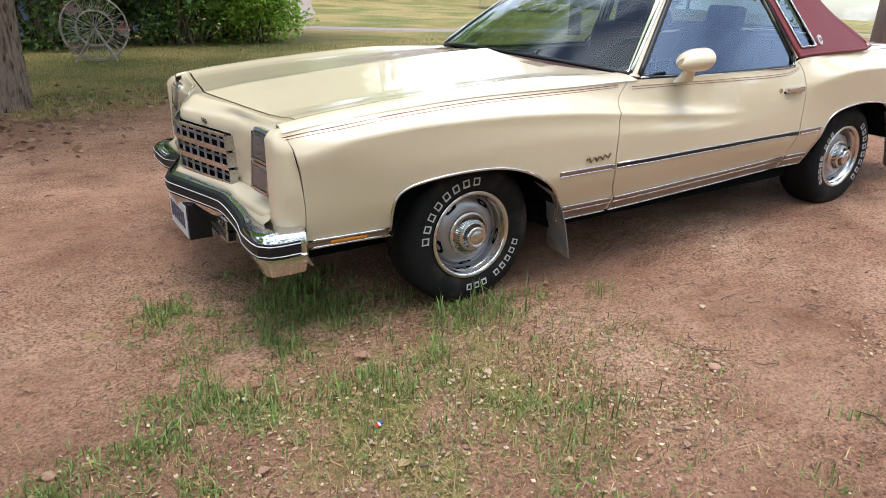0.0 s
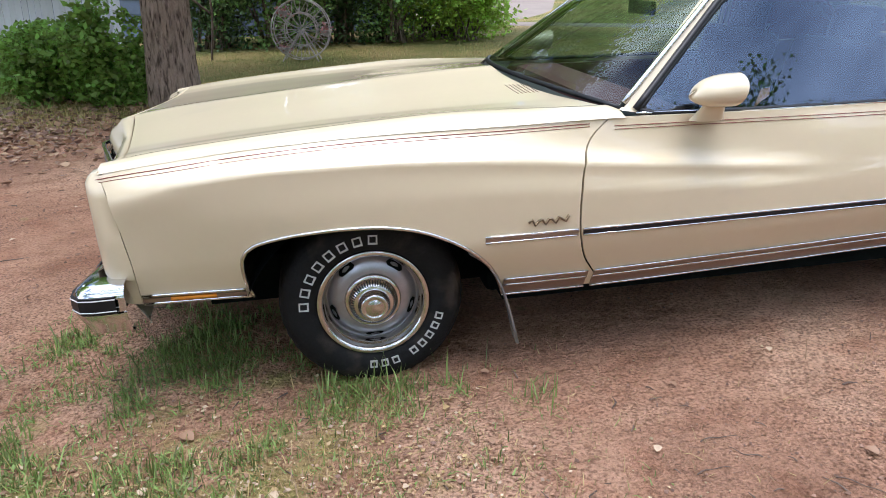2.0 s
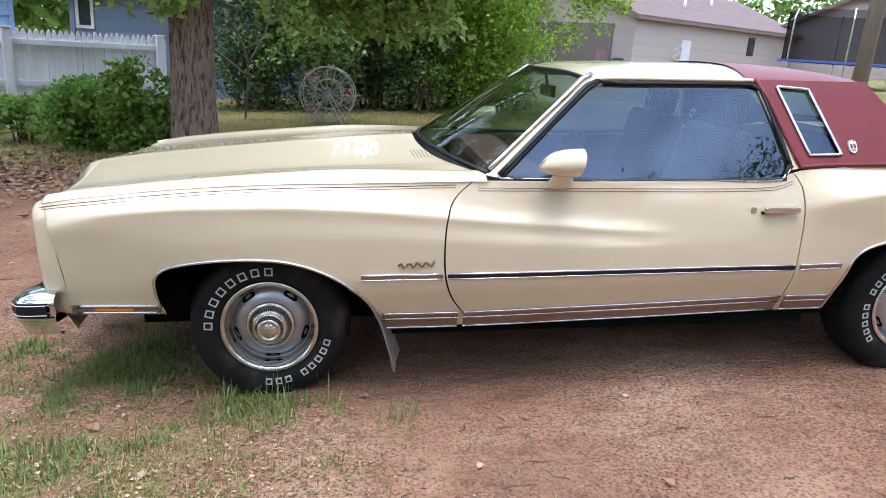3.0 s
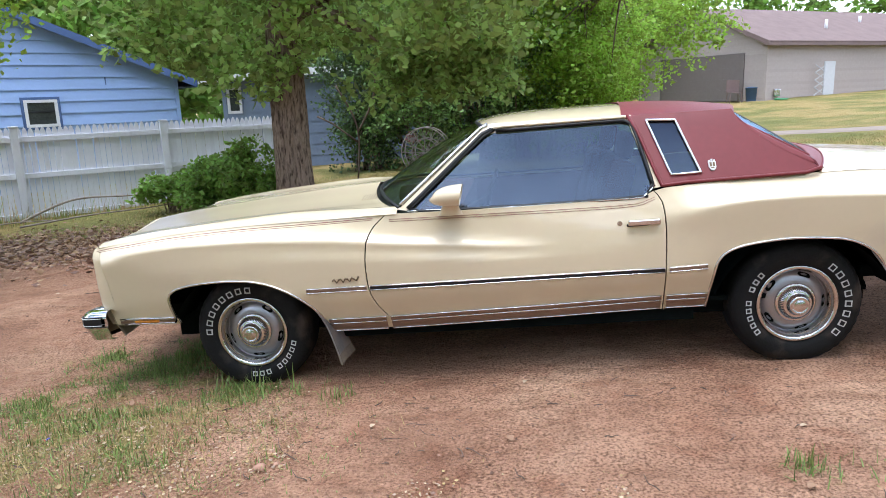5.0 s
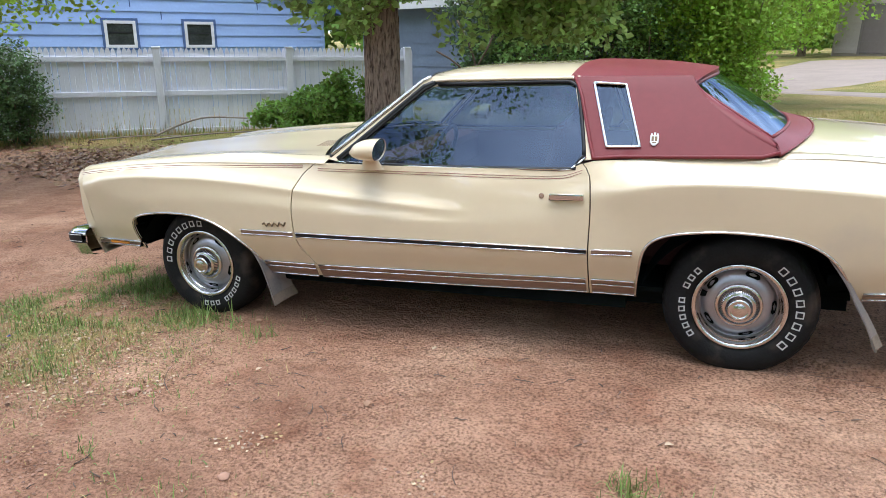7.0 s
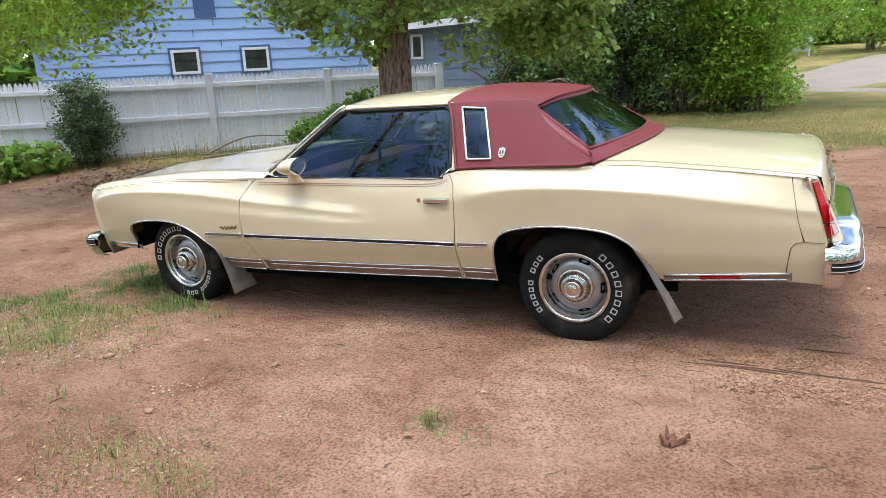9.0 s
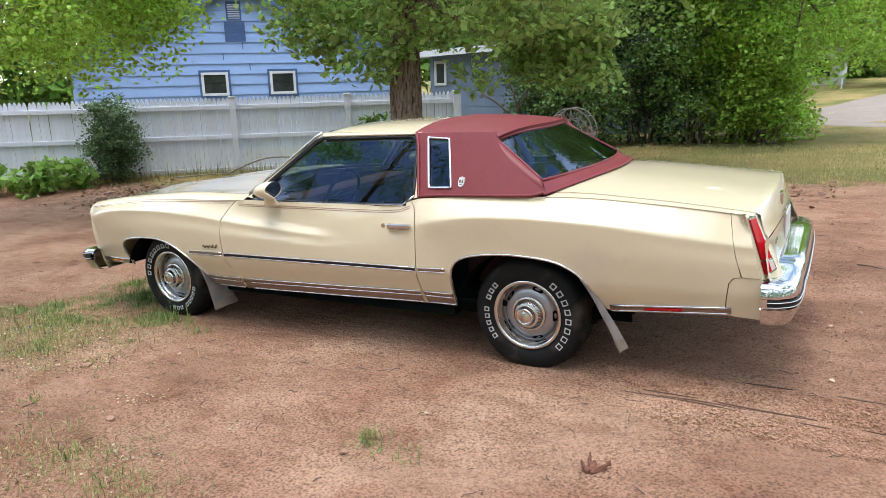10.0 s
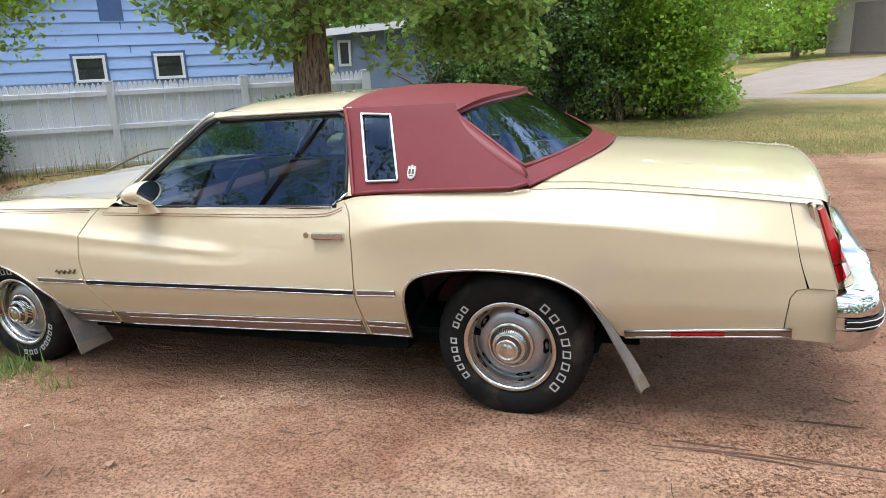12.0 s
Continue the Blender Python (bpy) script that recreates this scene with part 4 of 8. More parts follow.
# vinyl sail panels with the opera window opening
OPERA = [(2.246, 1.303), (2.395, 1.292), (2.482, 1.026), (2.334, 1.024)]


def sail_w(x, z):
    w = house_w(z)
    t = max(0, x - 2.55)
    return w + 0.004 - 0.05 * t * t


SAIL = straight([(2.278, 0.972), (2.985, 0.982), (3.05, 1.0)], 0.03) + smooth_line([(3.06, 1.015), (2.95, 1.075), (2.82, 1.165), (2.74, 1.24), (2.70, 1.30), (2.69, 1.325)], 0.03) + straight([(2.66, 1.325), (2.15, 1.332), (2.19, 1.26)], 0.03)


def sheet_with_hole(name, outline, hole, depth_at, parent, material, step=0.03, flange=0.014, label=""):
    outer, cut = [tuple(p) for p in outline], [tuple(p) for p in straight(hole + hole[:1], 0.03)[:-1]]
    pts = [Vector(p) for p in outer + cut]
    arr = np.array(outer + cut)
    lo, hi = arr.min(0), arr.max(0)
    for x in np.arange(lo[0] + step / 2, hi[0], step):
        for z in np.arange(lo[1] + step / 2, hi[1], step):
            if inside(outer, x, z) and not inside(cut, x, z) and np.hypot(*(arr - (x, z)).T).min() > step * 0.5:
                pts.append(Vector((x, z)))
    n, m = len(outer), len(cut)
    edges = [(i, (i + 1) % n) for i in range(n)] + [(n + i, n + (i + 1) % m) for i in range(m)]
    out, _, tris, *_ = delaunay_2d_cdt(pts, edges, [], 0, 1e-6)
    keep = []
    for t in tris:
        c = sum((out[i] for i in t), Vector((0, 0))) / 3
        if inside(outer, c.x, c.y) and not inside(cut, c.x, c.y):
            keep.append(t)
    used = {}
    for t in keep:
        for a, b in zip(t, list(t[1:]) + [t[0]]):
            used[(a, b)] = 1
    rim = [(a, b) for a, b in used if (b, a) not in used]
    inner = {a: len(out) + i for i, a in enumerate(sorted({i for e in rim for i in e}))}
    for s in (0, 1):
        vs = [sides(p.x, depth_at(p.x, p.y), p.y)[s] for p in out] + [sides(out[a].x, depth_at(out[a].x, out[a].y) - flange, out[a].y)[s] for a in inner]
        fs = [tuple(t) if s == 0 else tuple(reversed(t)) for t in keep]
        fs += [((a, inner[a], inner[b], b) if s == 0 else (b, inner[b], inner[a], a)) for a, b in rim]
        me = mesh_of(name, vs, fs, material, True)
        me.set_sharp_from_angle(angle=radians(50))
        hang(name, me, parent, label)


sheet_with_hole("sail_panel", SAIL, OPERA, sail_w, car, M_VINYL, label="maroon vinyl roof side with narrow opera window")


def strip_on_side(name, points, depth_at, parent, material, r=0.006, lift=0.003, label="", both=True, flat=0.6, sides_=6):
    """A thin bead laid along a line on the body's side."""
    for s in ((-1, 1) if both else (-1,)):
        p = [(x, YC + s * (depth_at(x, z) + lift), z) for x, z in points]
        v, f = tube(p, r, sides_)
        hang(name, mesh_of(name, v, f, material, True), parent, label)


def ribbon_on_side(name, x0, x1, z0, z1, parent, material, proud=0.006, label="", depth_at=None, step=0.05, both=True):
    """A flat strip standing proud of the side between two heights (functions of x)."""
    at_ = depth_at or side_w
    obs = []
    for s in ((-1, 1) if both else (-1,)):
        rows = []
        for x in np.linspace(x0, x1, max(2, int(abs(x1 - x0) / step) + 1)):
            a, b = z0(x), z1(x)
            wa, wb = at_(x, a), at_(x, b)
            rows.append([(x, YC + s * (wa - 0.004), a), (x, YC + s * (wa + proud), a + 0.001), (x, YC + s * ((wa + wb) / 2 + proud * 1.3), (a + b) / 2), (x, YC + s * (wb + proud), b - 0.001), (x, YC + s * (wb - 0.004), b)])
        v, f = grid_mesh(rows)
        f += [tuple(range(5)), tuple(range(len(v) - 5, len(v)))]
        obs.append(hang(name, mesh_of(name, v, f, material), parent, label))
    return obs


# side glass
GLASS = straight([(0.965, 0.946), (1.372, 1.283), (1.45, 1.304), (2.14, 1.303), (2.165, 1.28)], 0.05) + smooth_line([(2.165, 1.28), (2.21, 1.10), (2.232, 0.985), (2.20, 0.94), (2.13, 0.926)], 0.03)[1:] + straight([(2.1, 0.925), (1.1, 0.932)], 0.06)
panel("side_window", GLASS, lambda x, z: house_w(z) - 0.008, car, M_GLASS, step=0.2, flange=0.003, label="dark tinted side window")
DLO = [(0.970, 0.949), (1.380, 1.290), (1.455, 1.308), (1.52, 1.310), (2.13, 1.309), (2.168, 1.29), (2.215, 1.10), (2.236, 0.985), (2.20, 0.938), (2.13, 0.927), (1.5, 0.927), (1.02, 0.936), (0.970, 0.949)]
strip_on_side("window_seal", smooth_line(DLO[:7] + DLO[7:8], 0.03) + smooth_line(DLO[7:], 0.03), lambda x, z: house_w(z) + 0.0, car, M_BLACK, 0.010, label="black rubber window seal")
strip_on_side("window_trim", straight([(0.955, 0.940), (1.5, 0.9255), (2.18, 0.9265), (2.245, 0.98)], 0.04), lambda x, z: house_w(z) + 0.004, car, M_CHROME, 0.006)
# pillars: cream strip over the window and behind it
A_PILLAR = straight([(0.90, 0.952), (0.955, 0.942), (1.372, 1.299), (1.455, 1.314), (2.15, 1.315), (2.21, 1.10), (2.236, 0.965), (2.292, 0.972), (2.208, 1.24), (2.172, 1.335), (1.42, 1.352), (1.36, 1.335)], 0.04)
panel("window_pillar", A_PILLAR, lambda x, z: house_w(z) + 0.002, car, step=0.03, flange=0.03)
strip_on_side("pillar_trim", straight([(0.915, 0.975), (1.36, 1.33), (1.40, 1.349)], 0.05), lambda x, z: house_w(z) + 0.004, car, M_STEEL, 0.010, label="bright windscreen pillar trim")
strip_on_side("pillar_seal", straight([(0.957, 0.953), (1.372, 1.301), (1.43, 1.322)], 0.05), lambda x, z: house_w(z) + 0.004, car, M_BLACK, 0.013, label="black rubber pillar seal")
strip_on_side("vinyl_trim", straight([(2.152, 1.335), (2.193, 1.25), (2.278, 0.976), (2.40, 0.984), (2.99, 0.990), (3.06, 1.008)], 0.05), lambda x, z: house_w(z) + 0.009, car, M_VINYL, 0.009)
strip_on_side("drip_rail", straight([(1.42, 1.326), (1.5, 1.331), (2.14, 1.327)], 0.05), lambda x, z: house_w(z) + 0.01, car, M_PAINT, 0.008)
# opera window: bright frame and dark glass
panel("opera_window", straight(OPERA, 0.1), lambda x, z: house_w(z) - 0.004, car, M_GLASS, step=0.2, flange=0.003, label="narrow dark opera window")
strip_on_side("opera_frame", straight(OPERA + OPERA[:1], 0.02), lambda x, z: house_w(z) + 0.006, car, M_CHROME, 0.0075, label="chrome opera window frame")

# windscreen
rows = []
for i in range(13):
    t = i / 12
    row = []
    for k in range(-12, 13):
        u = k / 12
        x0, z0, w0 = cowl_x(0.84 * u) + 0.055, belt_z(0.9) + 0.02 + 0.05 * (1 - abs(u) ** 2.2), 0.83 * u
        x1, w1 = top_x(0.58 * u), 0.58 * u
        z1 = roof_side(x1) + (roof_c(x1) - roof_side(x1)) * (1 - abs(u) ** 3.2) - 0.004
        row.append((x0 + (x1 - x0) * t, YC - (w0 + (w1 - w0) * t), z0 + (z1 - z0) * t + 0.018 * math.sin(t * 3.1416)))
    rows.append(row)
ws = hang("windscreen", mesh_of("windscreen", *grid_mesh(rows), M_WS_GLASS, True), car, "clear curved windscreen")
ws.visible_shadow = False
for nm, line in (("windscreen_trim", rows[0]), ("windscreen_trim", rows[-1]), ("windscreen_trim", [r[0] for r in rows]), ("windscreen_trim", [r[-1] for r in rows])):
    hang(nm, mesh_of(nm, *tube(line, 0.011, 6), M_BLACK, True), car)

# rear window and the vinyl round it
rows = []
for i in range(11):
    t = i / 10
    row = []
    for k in range(-12, 13):
        u = k / 12
        x0, w0 = 2.80 - 0.11 * u * u, 0.578 * u
        z0 = roof_side(x0) + (roof_c(x0) - roof_side(x0)) * (1 - abs(u * 0.95) ** 3.2) - 0.022
        x1, w1, z1 = 3.15 - 0.125 * u * u, 0.745 * u, 1.075 - 0.012 * u * u
        row.append((x0 + (x1 - x0) * t, YC - (w0 + (w1 - w0) * t), z0 + (z1 - z0) * t + 0.004 * math.sin(t * 3.14)))
    rows.append(row)
rw = hang("rear_window", mesh_of("rear_window", *grid_mesh(rows), M_GLASS, True), car, "dark tinted rear window")
for line in (rows[0], rows[-1], [r[0] for r in rows], [r[-1] for r in rows]):
    hang("rear_window_trim", mesh_of("rear_window_trim", *tube(line, 0.009, 6), M_VINYL, True), car)
sail_edge = [tuple(q) for q in smooth_line([(2.69, 1.325), (2.70, 1.30), (2.74, 1.24), (2.82, 1.165), (2.95, 1.075), (3.06, 1.015)], 0.02)]
for s, j in ((1, 0), (-1, -1)):
    strip_rows = []
    for i, r in enumerate(rows + rows[-1:]):
        pt = Vector(r[j])
        qx, qz = sail_edge[min(int(i / 10 * (len(sail_edge) - 1) + 0.5), len(sail_edge) - 1)] if i < 11 else (3.06, 0.993)
        q = Vector((qx, YC + s * (sail_w(qx, qz) + 0.001), qz))
        m1, m2 = pt.lerp(q, 0.33), pt.lerp(q, 0.7)
        strip_rows.append([tuple(pt), (m1.x, m1.y, m1.z + 0.010), (m2.x, m2.y + s * 0.004, m2.z + 0.010), tuple(q)])
    hang("vinyl_border", mesh_of("vinyl_border", *grid_mesh(strip_rows), M_VINYL, True), car)
rim_rows = [[], []]
for k in range(-12, 13):
    w = 0.602 * k / 12
    x = 2.805 - 0.115 * (abs(w) / 0.63) ** 2
    rim_rows[0].append((x, YC - w, roof_side(x) + (roof_c(x) - roof_side(x)) * (1 - abs(k / 12) ** 3.2) + 0.006))
    rim_rows[1].append(rows[0][k + 12])
hang("vinyl_border", mesh_of("vinyl_border", *grid_mesh(rim_rows), M_VINYL, True), car)


def deck_edge_x(u):
    return 3.262 - 0.203 * abs(u) ** 2.2


low = []
for k in range(-12, 13):
    u = k / 12
    p = rows[-1][k + 12]
    q = (deck_edge_x(u), YC - 0.812 * u, 1.052 - 0.057 * abs(u) ** 2.5)
    low.append([p, tuple((p[j] * 0.5 + q[j] * 0.5 + (0.004 if j == 2 else 0)) for j in range(3)), q])
hang("vinyl_border", mesh_of("vinyl_border", *grid_mesh(low), M_VINYL, True), car)
hang("vinyl_trim", mesh_of("vinyl_trim", *tube([r[2] for r in low], 0.0055, 6), M_VINYL, True), car)
# ---- boot lid, deck sides and tail ----
deck_c = curve((3.0, 1.055), (3.25, 1.040), (3.6, 1.008), (3.9, 0.972), (4.12, 0.938))


def deck_z(x, w):
    t = abs(w) / belt_w(x)
    zb = belt_z(x)
    return zb + (deck_c(x) - zb) * (1 - t ** 2.6)


def tail_x(w):
    return 4.135 - 0.03 * (abs(w) / 0.8) ** 2


LID = 0.725
rows = []
for i in range(27):
    row = []
    for k in range(-18, 19):
        w = LID * k / 18
        x = deck_edge_x(w / 0.812) - 0.05 + (tail_x(w) + 0.04 - deck_edge_x(w / 0.812)) * i / 26
        row.append((x, YC - w, deck_z(x, w)))
    rows.append(row)
back = [[(tail_x(LID * k / 18) + 0.012, YC - LID * k / 18, deck_z(4.1, LID * k / 18) - 0.012) for k in range(-18, 19)],
        [(tail_x(LID * k / 18) + 0.032, YC - LID * k / 18, deck_z(4.1, LID * k / 18) - 0.10) for k in range(-18, 19)],
        [(tail_x(LID * k / 18) + 0.050, YC - LID * k / 18, 0.79) for k in range(-18, 19)]]
lid = hang("boot_lid", mesh_of("boot_lid", *grid_mesh(rows + back), M_PAINT, True), car)
lid.data.set_sharp_from_angle(angle=radians(60))
rows = [[(tail_x(0.83 * k / 18) + dx, YC - 0.83 * k / 18, z) for k in range(-18, 19)] for dx, z in ((0.052, 0.785), (0.062, 0.70), (0.075, 0.62), (0.085, 0.60), (0.02, 0.59))]
hang("tail_panel", mesh_of("tail_panel", *grid_mesh(rows), M_PAINT, True), car)
for s in (-1, 1):
    rows = []
    for x in np.linspace(3.062, 4.10, 32):
        a, b = max(LID + 0.0025, 0.812 * max(0.0, (3.262 - x) / 0.203) ** (1 / 2.2) - 0.012), belt_w(x) + 0.001
        rows.append([(x, YC + s * a, deck_z(x, a) - 0.014)] + [(x, YC + s * (a + (b - a) * k / 4), deck_z(x, a + (b - a) * k / 4)) for k in range(5)])
    v, f = grid_mesh(rows)
    hang("deck_side", mesh_of("deck_side", v, [q if s < 0 else q[::-1] for q in f], M_PAINT, True), car)
    # tail corner face with its lamp, which wraps round the corner
    def lamp_out(z):
        return 4.071 + (0.903 - z) * 0.292, 0.812

    def lamp_in(z):
        return 4.100 + (0.893 - z) * 0.405, 0.745

    rows = []
    for z in np.linspace(0.912, 0.605, 12):
        (xo, wo), (xi, wi) = lamp_out(z), lamp_in(z)
        rows.append([(xo - 0.010, YC + s * (side_w(xo - 0.01, min(z, 0.9)) - 0.001), z), (xo - 0.002, YC + s * (wo + 0.006), z), (xi - 0.004, YC + s * wi, z), (xi + 0.012, YC + s * 0.72, z), (xi + 0.012, YC + s * 0.66, z)])
    rows.insert(0, [(p[0] - 0.02, p[1], 0.915) for p in rows[0]])
    hang("tail_corner", mesh_of("tail_corner", *grid_mesh(rows), M_PAINT, True), car)

    def lamp_quad(z0, z1, u0, u1, out_, thick):
        """A slab on the corner face between two heights and two shares of its width (0 outer, 1 inner)."""
        bm = bmesh.new()
        vs_ = []
        for z in (z0, z1):
            for u in (u0, u1):
                zz = z - 0.0 + u * 0.03 * (1 if z == z0 and z0 < 0.64 else 0)
                (xo, wo), (xi, wi) = lamp_out(zz), lamp_in(zz)
                for o in (out_, out_ - thick):
                    vs_.append(bm.verts.new((xo + (xi - xo) * u + o * 0.85, YC + s * (wo + (wi - wo) * u + o * 0.5), zz)))
        for q in ((0, 2, 6, 4), (1, 5, 7, 3), (0, 4, 5, 1), (2, 3, 7, 6), (0, 1, 3, 2), (4, 6, 7, 5)):
            bm.faces.new([vs_[i] for i in q])
        return bm

    lamp = hang("tail_lamp", bm_mesh("tail_lamp", lamp_quad(0.615, 0.902, 0.0, 1.0, 0.008, 0.03), M_CHROME), car, "tall red tail lamp in a chrome frame")
    part("red_lens", lamp_quad(0.700, 0.893, 0.12, 0.88, 0.013, 0.02), M_RED, lamp)
    part("red_lens", lamp_quad(0.626, 0.690, 0.12, 0.55, 0.013, 0.02), M_RED, lamp)
    part("clear_lens", lamp_quad(0.626, 0.690, 0.55, 0.88, 0.013, 0.02), M_CLEAR, lamp, "pale reversing lens")
# boot lock plate, rear plate and script as plain shapes
part("lock_emblem", box(4.155, 4.172, YC - 0.05, YC + 0.05, 0.80, 0.90, bevel=0.006), M_CHROME, car)
rplate = hang("number_plate", bm_mesh("number_plate", box(4.19, 4.205, YC - 0.16, YC + 0.16, 0.655, 0.80, bevel=0.003), M_PLATE), car, "white rear number plate")
part("plate_frame", box(4.185, 4.200, YC - 0.185, YC + 0.185, 0.635, 0.82, bevel=0.006), M_STEEL, car)
part("boot_badge", box(4.182, 4.19, YC - 0.62, YC - 0.52, 0.735, 0.755, bevel=0.002), M_CHROME, car)

# ---- inside of the shell, wheel wells, floor: near black, shade put into the colour ----
part("underbody", box(0.45, 3.30, YC - 0.72, YC + 0.72, 0.24, 0.34, bevel=0.03), M_SHADE_BLACK, car)
part("underbody", box(-0.78, 0.45, YC - 0.60, YC + 0.60, 0.36, 0.44, bevel=0.02), M_SHADE_BLACK, car)
part("underbody", box(3.30, 4.12, YC - 0.74, YC + 0.74, 0.40, 0.46, bevel=0.02), M_SHADE_BLACK, car)
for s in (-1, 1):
    part("sill_underside", box(0.50, 2.44, YC + s * 0.69 - 0.09, YC + s * 0.69 + 0.09, 0.235, 0.33), M_SHADE_BLACK, car)
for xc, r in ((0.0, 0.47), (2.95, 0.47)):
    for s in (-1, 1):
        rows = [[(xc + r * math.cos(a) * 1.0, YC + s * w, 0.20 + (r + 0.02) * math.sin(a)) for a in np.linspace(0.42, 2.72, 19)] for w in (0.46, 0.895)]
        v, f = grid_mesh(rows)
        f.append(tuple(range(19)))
        hang("wheel_well", mesh_of("wheel_well", v, f, M_SHADE_BLACK, True), car)
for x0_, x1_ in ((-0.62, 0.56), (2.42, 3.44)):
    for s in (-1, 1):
        part("well_wall", box(x0_, x1_, YC + s * 0.47 - 0.01, YC + s * 0.47 + 0.01, 0.20, 0.80), M_SHADE_BLACK, car)
part("engine_bay", box(-0.85, 0.55, YC - 0.46, YC + 0.46, 0.40, 0.80), M_SHADE_BLACK, car)
part("boot_floor", box(3.42, 4.08, YC - 0.74, YC + 0.74, 0.42, 0.86), M_SHADE_BLACK, car)
part("axle", box(-0.04, 0.04, 0.15, 1.6, 0.27, 0.35), M_SHADE_BLACK, car)
part("axle", box(2.90, 2.99, 0.15, 1.6, 0.26, 0.36), M_SHADE_BLACK, car)
hang("exhaust_pipe", mesh_of("exhaust_pipe", *tube([(0.9, 0.55, 0.19), (2.6, 0.5, 0.19), (3.3, 0.42, 0.26), (3.45, 0.40, 0.28)], 0.03, 8), M_SHADE_BLACK), car)

# ---- cabin ----
part("dashboard", box(0.98, 1.24, YC - 0.74, YC + 0.74, 0.72, 0.925, bevel=0.05), M_SEAT, car, "dark maroon dashboard")
part("cabin_floor", box(0.75, 3.0, YC - 0.80, YC + 0.80, 0.335, 0.36), M_SHADE_BLACK, car)
for s in (-1, 1):
    part("door_lining", box(0.90, 2.30, YC + s * 0.80 - 0.015, YC + s * 0.80 + 0.015, 0.36, 0.905), M_SEAT, car)
    seat = hang("front_seat", bm_mesh("front_seat", box(1.50, 2.02, YC + s * 0.38 - 0.27, YC + s * 0.38 + 0.27, 0.42, 0.60, bevel=0.06), M_SEAT, True), car, "dark maroon bucket seat")
    bm = bmesh.new()
    add_box(bm, -0.075, 0.075, -0.26, 0.26, 0.0, 0.56, bevel=0.05, m=Matrix.Translation((1.98, YC + s * 0.38, 0.56)) @ Matrix.Rotation(radians(16), 4, "Y"))
    part("backrest", bm, M_SEAT, seat, smooth=True)
    bm = bmesh.new()
    add_box(bm, -0.04, 0.04, -0.12, 0.12, 0.0, 0.15, bevel=0.03, m=Matrix.Translation((2.15, YC + s * 0.38, 1.09)) @ Matrix.Rotation(radians(12), 4, "Y"))
    part("headrest", bm, M_SEAT, seat, smooth=True)
part("rear_bench", box(2.45, 2.95, YC - 0.62, YC + 0.62, 0.40, 0.60, bevel=0.06), M_SEAT, car)
bm = bmesh.new()
add_box(bm, -0.07, 0.07, -0.62, 0.62, 0.0, 0.48, bevel=0.05, m=Matrix.Translation((2.88, YC, 0.56)) @ Matrix.Rotation(radians(22), 4, "Y"))
part("rear_backrest", bm, M_SEAT, car, smooth=True)
part("parcel_shelf", box(2.90, 3.10, YC - 0.52, YC + 0.52, 1.012, 1.026), M_SEAT, car)
ring = [(1.36 + 0.07 * math.sin(a), YC - 0.38 + 0.185 * math.cos(a), 0.90 + 0.17 * math.sin(a)) for a in np.linspace(0, 6.2832, 29)]
wheel_ = hang("steering_wheel", mesh_of("steering_wheel", *tube(ring, 0.013, 6, caps=False), M_BLACK, True), car, "thin dark steering wheel")
hang("column", mesh_of("column", *tube([(1.12, YC - 0.38, 0.80), (1.37, YC - 0.38, 0.90)], 0.03, 8), M_BLACK), wheel_)
hang("spoke", mesh_of("spoke", *tube([(1.36, YC - 0.56, 0.90), (1.37, YC - 0.38, 0.89), (1.36, YC - 0.20, 0.90)], 0.012, 6), M_BLACK), wheel_)
part("rear_view_mirror", box(1.35, 1.375, YC - 0.12, YC + 0.12, 1.21, 1.27, bevel=0.01), M_BLACK, car)
hang("mirror_stalk", mesh_of("mirror_stalk", *tube([(1.36, YC, 1.26), (1.345, YC, 1.345)], 0.008, 6), M_BLACK), car)

# ---- stripes, mouldings, handle, mirror, badges ----
pin = [(x, belt_z(x) - 0.014) for x in np.arange(-0.85, 0.83, 0.06)]
strip_on_side("pinstripe", pin, side_w, car, M_PIN, 0.0018, 0.0014)
strip_on_side("pinstripe", [(x, z - 0.009) for x, z in pin], side_w, car, M_PIN, 0.0011, 0.0010)
for d in (0.026, 0.037):
    strip_on_side("pinstripe", smooth_line([(0.86, belt_z(0.86) - d), (1.5, belt_z(1.5) - d), (2.05, belt_z(2.05) - d - 0.002), (2.18, 0.905 - (d - 0.026)), (2.235, 0.925 - (d - 0.026))], 0.06), side_w, car, M_PIN, 0.0013, 0.0010)


def mould_z(x):
    return float(np.interp(x, [0.42, 0.73, 2.28, 2.5], [0.562, 0.563, 0.551, 0.560]))


def sill_z(x):
    return float(np.interp(x, [0.45, 0.8, 1.7, 2.27, 2.49], [0.370, 0.370, 0.378, 0.390, 0.394]))


